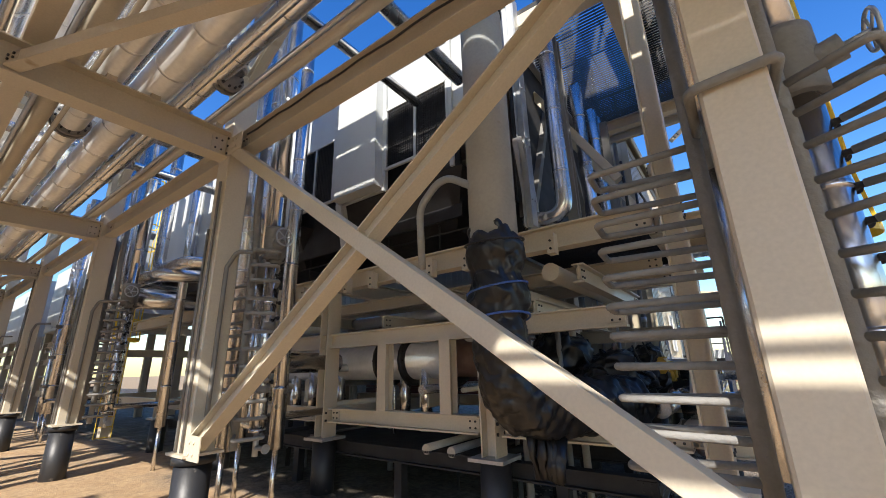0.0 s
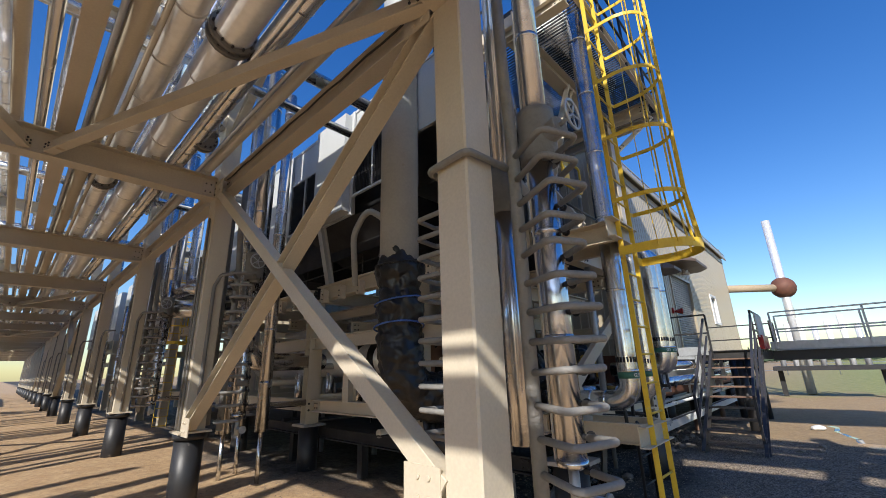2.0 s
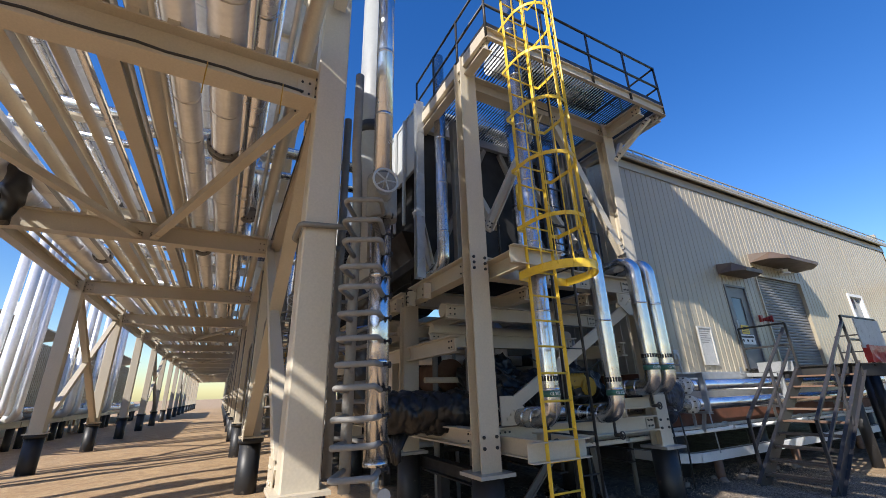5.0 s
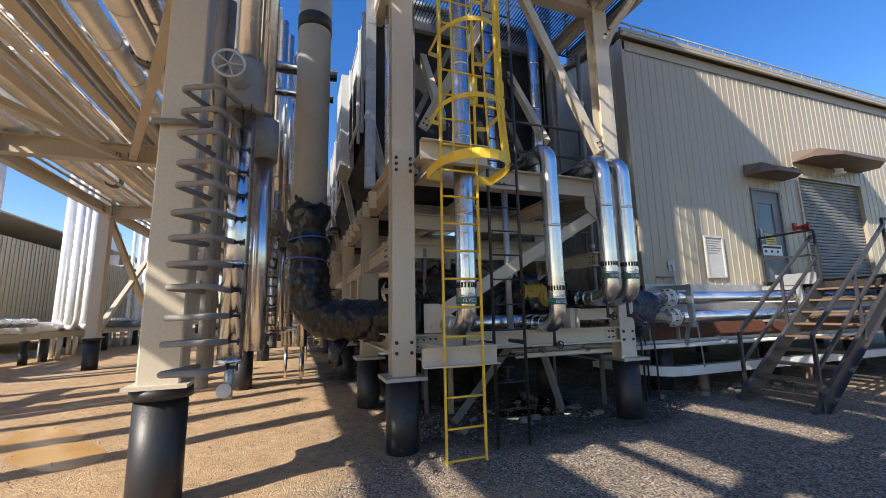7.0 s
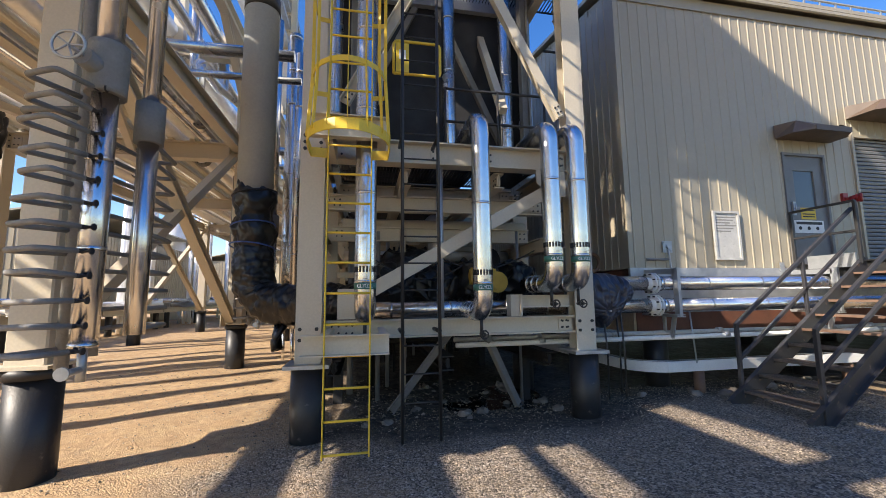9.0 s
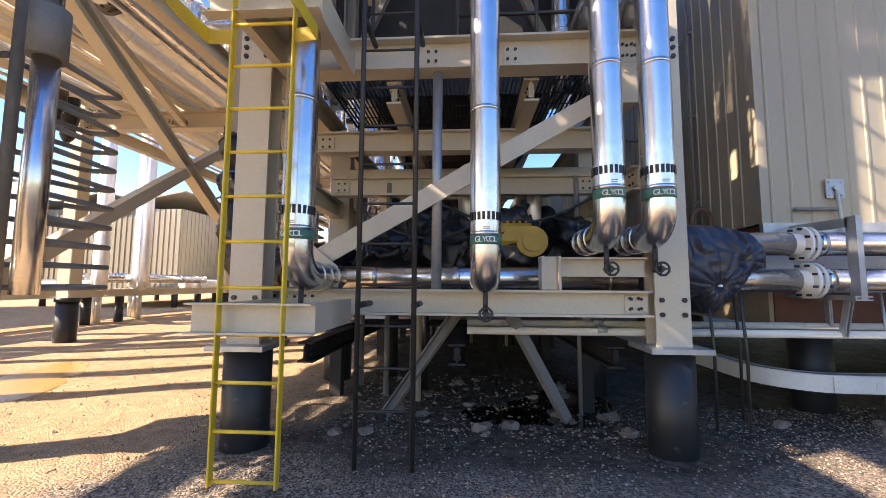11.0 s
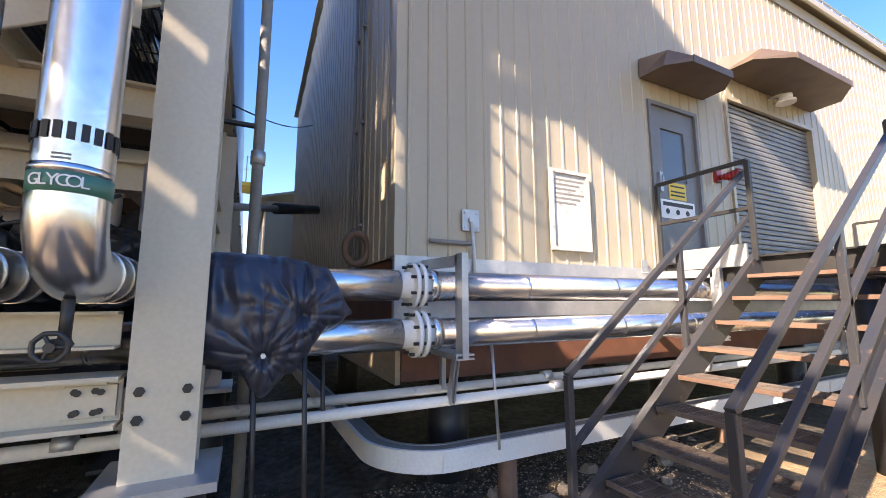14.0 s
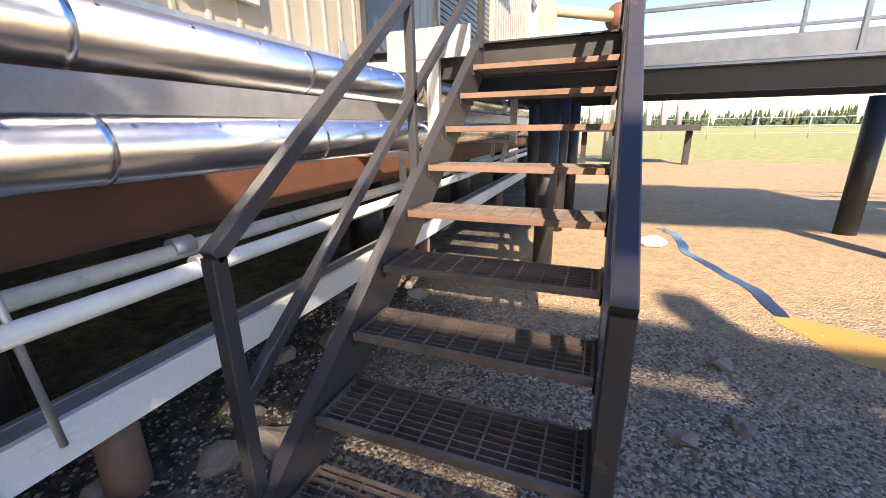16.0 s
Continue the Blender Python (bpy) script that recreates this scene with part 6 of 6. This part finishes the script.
for x in (SXL - 0.05, SXR + 0.0):
    def zr(y):
        return 1.07 + SL * (y - 10.6)
    b = B()
    prism(b, f(x, 10.6, -0.05), f(x, 10.6, 1.07), rsec(0.05, 0.05), (0, 1, 0))
    part("newel_post", b, RAIL, stair)
    b = B()
    prism(b, f(x, 10.59, zr(10.6) + 0.0), f(x, 13.0, zr(13.0)), rsec(0.05, 0.05))
    part("top_rail", b, RAIL, stair)
    b = B()
    prism(b, f(x, 10.6, zr(10.6) - 0.48), f(x, 13.0, zr(13.0) - 0.46), rsec(0.045, 0.045))
    part("mid_rail", b, RAIL, stair)
    b = B()
    prism(b, f(x, 11.9, 0.95), f(x, 11.9, zr(11.9)), rsec(0.045, 0.045), (0, 1, 0))
    part("rail_post", b, RAIL, stair)

LZ = 2.02
land = thing("landing", -0.4, 15, LZ, "dark steel door landing on black piles with pipe railings", "landing")
f = under(land)
b = B()
grating(b, *f(BX + 0.06, 13.08, 0)[:2], *f(SXR, 18.4, 0)[:2], 0.0, 0.05)
part("deck", b, BLACK, land)
for p, q in (((BX + 0.1, 13.06), (SXR + 0.02, 13.06)), ((SXR + 0.02, 13.06), (SXR + 0.02, 18.4)), ((BX + 0.1, 18.4), (SXR + 0.02, 18.4))):
    b = B()
    prism(b, f(*p, LZ - 0.13), f(*q, LZ - 0.13), csec(0.07, 0.24))
    part("edge_beam", b, BLACK, land)
b = B()
box(b, *f(BX + 0.3, 13.0, LZ - 0.1), *f(-0.45, 13.03, LZ + 0.12))
part("kick_plate", b, GALV, land)
for x, y in ((0.04, 14.04), (0.0, 15.66), (0.05, 17.15), (-0.6, 17.15)):
    b = B()
    pile(b, *f(x, y, 0)[:2], -0.25, 0.1, -2.3)
    part("support_leg", b, PILE, land, "black pipe pile")
def railing(owner, g, pts, posts, zt, m, half=True):
    for p, q in zip(pts, pts[1:]):
        for z in (zt, zt - 0.48) if half else (zt,):
            b = B()
            prism(b, g(*p, z), g(*q, z), rsec(0.04, 0.04))
            part("rail", b, m, owner)
    for p in posts:
        b = B()
        prism(b, g(*p, zt - 1.0), g(*p, zt), rsec(0.045, 0.045), (0, 1, 0))
        part("rail_post", b, m, owner)
railing(land, f, [(-0.36, 12.98), (BX + 0.12, 12.98)], [(-0.36, 12.98), (BX + 0.12, 12.98)], 2.96, BLACK)
railing(land, f, [(SXR, 13.0), (SXR, 14.7)], [(SXR, 13.0), (SXR, 13.85), (SXR, 14.7)], 2.96, BLACK)
railing(land, f, [(SXR, 17.2), (SXR, 18.4), (BX + 0.1, 18.4)], [(SXR, 17.2), (SXR, 18.4), (BX + 0.1, 18.4)], 2.96, BLACK)
t = thing("fire_extinguisher_box", 0.4, 14.4, LZ, "pale board and red fire cover hung on the landing rail", "cover")
b = B()
box(b, 0.24, -0.95, 0.3, 0.262, 0.3, 0.9)
part("board", b, FADED, t, "pale weathered board")
b = B()
bmesh.ops.create_grid(b, x_segments=10, y_segments=10, size=0.5)
bmesh.ops.transform(b, matrix=Matrix.Translation((0.3, -0.3, 0.18)) @ Matrix.Rotation(math.pi / 2, 4, "Y") @ Matrix.Diagonal((0.34, 1, 1, 1)), verts=b.verts)
ext = bmesh.ops.extrude_face_region(b, geom=list(b.faces))
bmesh.ops.translate(b, vec=(-0.1, 0, 0), verts=[q for q in ext["geom"] if isinstance(q, bmesh.types.BMVert)])
crumple(b, 0.03, 4)
part("cover", b, RED, t, "crumpled red cover")

way = thing("walkway", 6, 16, 1.9, "grey elevated steel walkway with railings on black piles", "walkway")
f = under(way)
b = B()
grating(b, *f(SXR + 0.06, 15.2, 0)[:2], *f(34, 16.6, 0)[:2], 0.1, 0.08)
part("deck", b, GALV, way)
for y in (15.16, 16.64):
    b = B()
    prism(b, f(SXR + 0.08, y, 1.86), f(34, y, 1.86), csec(0.08, 0.26))
    part("girder", b, BLACK, way)
    b = B()
    prism(b, f(SXR + 0.08, y, 2.13), f(34, y, 2.13), rsec(0.02, 0.22))
    part("toe_plate", b, GALV, way)
    railing(way, f, [(SXR + 0.2, y), (34, y)], [(SXR + 0.2 + 1.9 * k, y) for k in range(18)], 3.05, GALV)
for x in (3.6, 9.2, 14.8, 20.4, 26, 31.6):
    for y in (15.3, 16.5):
        b = B()
        pile(b, *f(x, y, 0)[:2], -0.2, 0.12, -2.2)
        part("support_leg", b, PILE, way, "black pipe pile")

# distant vent stack
t = thing("vent_stack", 0.7, 29, 0, "tall silver vent pipe with a rusty bulb fitting", "vent stack")
b = B()
sweep(b, ((0, 0, 0.0), (0, 0, 9.4)), 0.2, 20)
part("tube", b, ALU_DULL, t)
b = B()
bmesh.ops.create_icosphere(b, subdivisions=3, radius=0.58)
for q in b.faces:
    q.smooth = True
bmesh.ops.translate(b, vec=(0, 0, 5.5), verts=b.verts)
part("bulb", b, RUSTBEAM, t, "tan round insulated fitting")
b = B()
sweep(b, ((0, 0, 5.5), (-2.6, -2.5, 5.5)), 0.2, 18)
part("side_pipe", b, WOODB, t)
t = thing("pipe_skid", 1.2, 27.2, 0, "distant white and red valve skid on legs", "skid")
for k in range(7):
    b = B()
    sweep(b, ((-1.2 + 0.5 * k, 0, 1.4), (-1.2 + 0.5 * k, 0, 3.2 + 0.25 * (k % 3))), 0.12, 10)
    part("riser", b, WHITE if k % 3 else ALU_DULL, t)
b = B()
box(b, -1.6, -0.8, 1.2, 2.4, 0.8, 1.4)
for x in (-1.4, 2.2):
    box(b, x - 0.1, -0.1, -0.1, x + 0.1, 0.1, 1.2)
part("base", b, DARK, t)

# ---- plant beyond the rack ----
def shed(x0, y0, x1, y1, z0, z1, label):
    t = thing("process_shed", (x0 + x1) / 2, (y0 + y1) / 2, 0, label, "building", "sheds beyond the rack")
    g = under(t)
    b = B()
    box(b, *g(x0, y0, z0), *g(x1, y1, z1))
    part("wall", b, SIDING, t)
    b = B()
    k = x0
    while k < x1:
        box(b, *g(k, y1, z0), *g(k + 0.06, y1 + 0.03, z1))
        k += 0.3
    k = y0
    while k < y1:
        box(b, *g(x1, k, z0), *g(x1 + 0.03, k + 0.06, z1))
        k += 0.3
    tagged(part("wall_ribs", b, SIDING, t), kind="stuff")
    b = B()
    ym = (y0 + y1) / 2
    for s, ye in ((1, y1 + 0.3), (-1, y0 - 0.3)):
        prism(b, g((x0 - 0.3), (ym + ye) / 2, z1 + 0.42), g(x1 + 0.3, (ym + ye) / 2, z1 + 0.42), [(-(ye - ym) / 2, -0.42), ((ye - ym) / 2, 0.42), ((ye - ym) / 2, 0.5), (-(ye - ym) / 2, -0.34)] if s < 0 else [((ye - ym) / 2, -0.42), ((ye - ym) / 2, -0.34), (-(ye - ym) / 2, 0.5), (-(ye - ym) / 2, 0.42)])
    part("roof", b, SIDING, t, "tan ribbed roof")
    for x in (x0 + 0.5, (x0 + x1) / 2, x1 - 0.5):
        for y in (y0 + 0.5, y1 - 0.5):
            b = B()
            sweep(b, (g(x, y, -0.2), g(x, y, z0)), 0.15, 10)
            part("pile", b, PILE, t)


shed(-34, -17, -17, -8.5, 0.9, 5.2, "tan metal process shed on piles beyond the rack")
shed(-60, -15, -40, -8, 0.9, 5.4, "distant tan metal process shed")
shed(-14, -24, 2, -15, 0.9, 5.2, "tan metal process shed behind the pipes")
rng = random.Random(11)
for k in range(24):
    x, y = -8.6 - 0.5 * (k % 6) - 7.0 * (k // 6) + rng.uniform(-0.2, 0.2), -4.6 - 0.5 * (k % 3)
    r = rng.choice((0.1, 0.13, 0.17))
    b = B()
    sweep(b, ((x, y, 8.3), (x, y, 1.2), (x - 1.5, y - 1.5, 1.2)), r, 18, 0.4)
    sweep(b, ((x - 0.8, y - 0.8, -0.1), (x - 0.8, y - 0.8, 1.05)), 0.08, 10)
    solo("tall_pipe", b, ALU_DULL, "tall bright clad pipe beyond the rack columns", "pipe", "pipes beyond the rack")
for k in range(9):
    x = -7 - 5.2 * k
    t = thing("pipe_skid", x, -6.0, 0, "low pipe skid with clad pipes on black piles", "skid", "skids beyond the rack")
    for y in (-0.6, 0.0, 0.5):
        b = B()
        sweep(b, ((-2.5, y, 1.25 + 0.2 * (k % 2)), (2.6, y, 1.25 + 0.2 * (k % 2))), 0.13 + 0.04 * (k % 3), 14)
        part("pipe", b, ALU if k % 2 else ALU_DULL, t)
    b = B()
    prism(b, (-2.5, -0.7, 0.95), (2.6, -0.7, 0.95), isec(0.2, 0.24))
    prism(b, (-2.5, 0.7, 0.95), (2.6, 0.7, 0.95), isec(0.2, 0.24))
    for xx in (-2, 0, 2):
        prism(b, (xx, -0.7, 0.95), (xx, 0.7, 0.95), isec(0.16, 0.2))
    part("frame", b, CREAM, t)
    for xx in (-2, 2):
        b = B()
        pile(b, xx, 0.6, 0.83, 0.13)
        part("support_leg", b, PILE, t)
rng = random.Random(29)
for k in range(6):
    x, y = 0.4 - 0.8 * k + rng.uniform(-0.2, 0.2), -6.4 - 0.7 * (k % 3)
    b = B()
    sweep(b, ((x, y, rng.uniform(6.5, 9.0)), (x, y, -0.1)), rng.choice((0.1, 0.15, 0.22)), 16)
    solo("tall_pipe", b, rng.choice((ALU, ALU_DULL, CREAM)), "tall pipe standing beyond the rack columns", "pipe", "pipes beyond the rack")
for k in range(1):
    x = -1.5 - 6.0 * k
    for z in (1.6, 3.2, 4.6):
        simple_beam("plant_beam", (x + 2.5, -7.6, z), (x - 3.4, -7.6, z), 0.2, 0.26, "cream steel beam of the plant beyond the rack", "plant frame beyond the rack")
    for dx in (2.4, -0.5, -3.3):
        b = B()
        prism(b, (x + dx, -7.6, -0.1), (x + dx, -7.6, 7.5), isec(0.26, 0.26))
        solo("plant_column", b, CREAM, "cream steel column of the plant beyond the rack", "column", "plant frame beyond the rack")
t = thing("white_tank", -30, -9.5, 5.2, "white cylindrical tank rising behind the shed", "tank")
b = B()
sweep(b, ((0, 0, -5.2), (0, 0, 2.4), ), 1.0, 26)
part("shell", b, WHITE, t)

shed(-22, 9.1, -14, 15, 0.9, 5.3, "pale metal shed standing behind the equipment building")
t = thing("distant_platform", -17, 8.35, 6.45, "small distant platform with yellow kick plate and pipe rails", "platform")
b = B()
box(b, -0.7, -0.42, -0.06, 0.7, 0.42, 0.1)
part("kick_plate", b, YELLOW, t, "yellow painted kick plate")
for z in (0.62, 1.2):
    b = B()
    sweep(b, ((-0.7, -0.4, z), (0.7, -0.4, z), (0.7, 0.4, z), (-0.7, 0.4, z)), 0.022, 8)
    part("rail", b, GALV, t)
for x, y in ((0.7, -0.4), (0.7, 0.0), (0.7, 0.4), (-0.7, 0.4), (-0.7, -0.4)):
    b = B()
    sweep(b, ((x, y, 0.1), (x, y, 1.2)), 0.022, 8)
    part("rail_post", b, GALV, t)
for x in (-0.6, 0.6):
    b = B()
    prism(b, (x, -0.3, -0.06), (x, -0.3, -6.6), rsec(0.12, 0.12), (0, 1, 0))
    part("leg", b, CREAM, t)

# fence and far woods
b = B()
rng = random.Random(3)
for k in range(900):
    a = rng.uniform(-0.5, 1.25)
    d = rng.uniform(230, 270)
    x, y = d * math.sin(a), d * math.cos(a)
    h = rng.uniform(4, 8)
    w = rng.uniform(1.0, 1.8)
    for lev in range(3):
        z = h * (0.12 + 0.28 * lev)
        ww = w * (1 - 0.28 * lev)
        top = b.verts.new((x + rng.uniform(-0.2, 0.2), y, z + h * 0.42))
        base = [b.verts.new((x + ww * math.cos(q * 1.257 + lev), y + ww * math.sin(q * 1.257 + lev), z + rng.uniform(-0.3, 0.3))) for q in range(5)]
        for q in range(5):
            b.faces.new((base[q], base[(q + 1) % 5], top))
solo("far_woods", b, mat("dark_spruce", (0.05, 0.075, 0.035), (0.03, 0.05, 0.025), 0.9, scale=0.4, fine=3, bump=0), "distant line of dark spruce woods", "woods", kind="stuff")
t = thing("chain_fence", 20, 60, 0, "distant grey wire fence across the field", "fence", kind="")
for k in range(34):
    b = B()
    sweep(b, ((-60 + 4.2 * k, 0, -0.1), (-60 + 4.2 * k, 0, 2.0)), 0.05, 6)
    part("post", b, GALV, t)
b = B()
for z in (0.5, 1.2, 1.95):
    sweep(b, ((-62, 0, z), (82, 0, z)), 0.025, 6)
part("wires", b, GALV, t)

# ---- puddles ----
def puddle(pts, label, water=None):
    """A flat pool whose outline wanders round a chain of circles."""
    b = B()
    n_ = 72
    cx = sum(p[0] for p in pts) / len(pts)
    cy = sum(p[1] for p in pts) / len(pts)
    loop = []
    for k in range(n_):
        a = 2 * math.pi * k / n_
        d = Vector((math.cos(a), math.sin(a), 0))
        best = 0.05
        for px, py, pr in pts:
            o = Vector((px - cx, py - cy, 0))
            along = o.dot(d)
            off = (o - d * along).length
            if off < pr and along + pr > 0:
                best = max(best, along + math.sqrt(pr * pr - off * off))
        best *= 1 + 0.1 * noise.noise((math.cos(a) * 3 + cx, math.sin(a) * 3, 2.0))
        loop.append(best)
    for _ in range(5):
        loop = [(loop[k - 1] + 2 * loop[k] + loop[(k + 1) % n_]) / 4 for k in range(n_)]
    rings_ = []
    for fr in (0.0, 0.25, 0.5, 0.75, 1.0):
        row = []
        for k, q in enumerate(loop):
            x, y = cx + fr * q * math.cos(2 * math.pi * k / n_), cy + fr * q * math.sin(2 * math.pi * k / n_)
            row.append(b.verts.new((x, y, ground_height(x, y) + 0.004 + 0.008 * (1 - fr))))
        rings_.append(row)
    for r0, r1 in zip(rings_, rings_[1:]):
        for k in range(n_):
            b.faces.new((r0[k], r0[(k + 1) % n_], r1[(k + 1) % n_], r1[k])).smooth = True
    solo("puddle", b, water or WATER, label, "puddle")


puddle([(-2.6, 0.5, 0.45), (-2.0, 0.9, 0.4), (-1.5, 1.3, 0.35), (-3.2, 0.2, 0.3)], "shallow orange-brown muddy puddle on the dirt")
puddle([(2.3, 13.0, 0.26), (2.75, 12.8, 0.3), (2.0, 13.35, 0.16), (3.2, 12.6, 0.25)], "shallow yellow-brown muddy puddle on the yard")
b = B()
edge = []
for k in range(41):
    q = k / 40
    y = 13.4 + 2.9 * q
    x = 1.95 - 0.55 * q + 0.07 * math.sin(9 * q) + 0.05 * noise.noise((y * 2.3, 1.0, 0.0))
    w = 0.055 + 0.045 * noise.noise((y * 1.7, 5.0, 0.0)) + 0.02 * noise.noise((y * 6, 2.0, 0.0))
    edge.append([b.verts.new((x + d, y, ground_height(x + d, y) + 0.006)) for d in (-w, 0, w)])
for p, q in zip(edge, edge[1:]):
    b.faces.new((p[0], p[1], q[1], q[0]))
    b.faces.new((p[1], p[2], q[2], q[1]))
solo("rivulet", b, POOL, "thin wet rivulet running over the dirt yard", "water")
puddle([(-1.9, 7.6, 0.6), (-1.6, 6.9, 0.4), (-2.4, 7.9, 0.5)], "dark still puddle under the cooler frame", POOL)

# ---- stones, grass tufts and a stake ----
rng = random.Random(21)


def stones(name, count, xr, yr, smin, smax, label):
    b = B()
    for _ in range(count):
        x, y, s = rng.uniform(*xr), rng.uniform(*yr), rng.uniform(smin, smax) ** 1.0
        c = Vector((x, y, ground_height(x, y) + s * 0.15))
        vs = [b.verts.new(c + Vector((p[0] * s * rng.uniform(0.6, 1.2), p[1] * s * rng.uniform(0.6, 1.2), p[2] * s * rng.uniform(0.4, 0.8)))) for p in ((1, 0, 0), (0, 1, 0), (-1, 0, 0), (0, -1, 0), (0, 0, 1), (0, 0, -1))]
        for i in range(4):
            b.faces.new((vs[i], vs[(i + 1) % 4], vs[4]))
            b.faces.new((vs[(i + 1) % 4], vs[i], vs[5]))
    solo(name, b, GRIT, label, "gravel", kind="stuff")


stones("gravel", 9000, (-2.5, 4.5), (4.0, 9.0), 0.005, 0.017, "loose dark gravel on the yard")
stones("gravel", 16000, (-1.9, 3.2), (9.0, 13.2), 0.004, 0.016, "loose dark gravel round the stairs")
stones("gravel", 500, (-3.4, -0.9), (5.2, 8.2), 0.01, 0.035, "broken stone rubble under the cooler frame")
stones("gravel", 2500, (-6.0, 4.0), (0.0, 4.5), 0.006, 0.018, "scattered small stones on the dirt")
for k in range(46):
    s = rng.uniform(0.03, 0.1)
    x, y = (rng.uniform(-3.2, -0.6), rng.uniform(5.2, 8.2)) if k < 26 else (rng.uniform(-1.6, -0.6), rng.uniform(9.6, 13.5))
    if k > 42:
        x, y = rng.uniform(0.2, 1.5), rng.uniform(9.5, 10.5) + 2
        s = 0.06
    b = B()
    bmesh.ops.create_icosphere(b, subdivisions=2, radius=s)
    for v in b.verts:
        v.co.z *= 0.6
    crumple(b, s * 0.5, 1 / s * 0.9, k)
    bmesh.ops.translate(b, vec=(x, y, ground_height(x, y) + s * 0.2), verts=b.verts)
    solo("rock", b, STONE, "rough grey-brown rock lying on the ground", "rock", "rocks on the ground")
b = B()
bmesh.ops.create_icosphere(b, subdivisions=3, radius=0.15)
for v in b.verts:
    v.co.z *= 0.55
crumple(b, 0.03, 5, 3)
bmesh.ops.translate(b, vec=(1.225, 15.23, ground_height(1.225, 15.23) + 0.05), verts=b.verts)
solo("rock", b, WHITE, "rounded white boulder lying beside the wet rivulet", "rock")
b = B()
sweep(b, ((2.1, 3.05, -0.1), (2.1, 3.05, 0.3)), 0.05, 10)
solo("rusty_stake", b, RUST, "short rusty steel stake driven into the dirt", "stake")
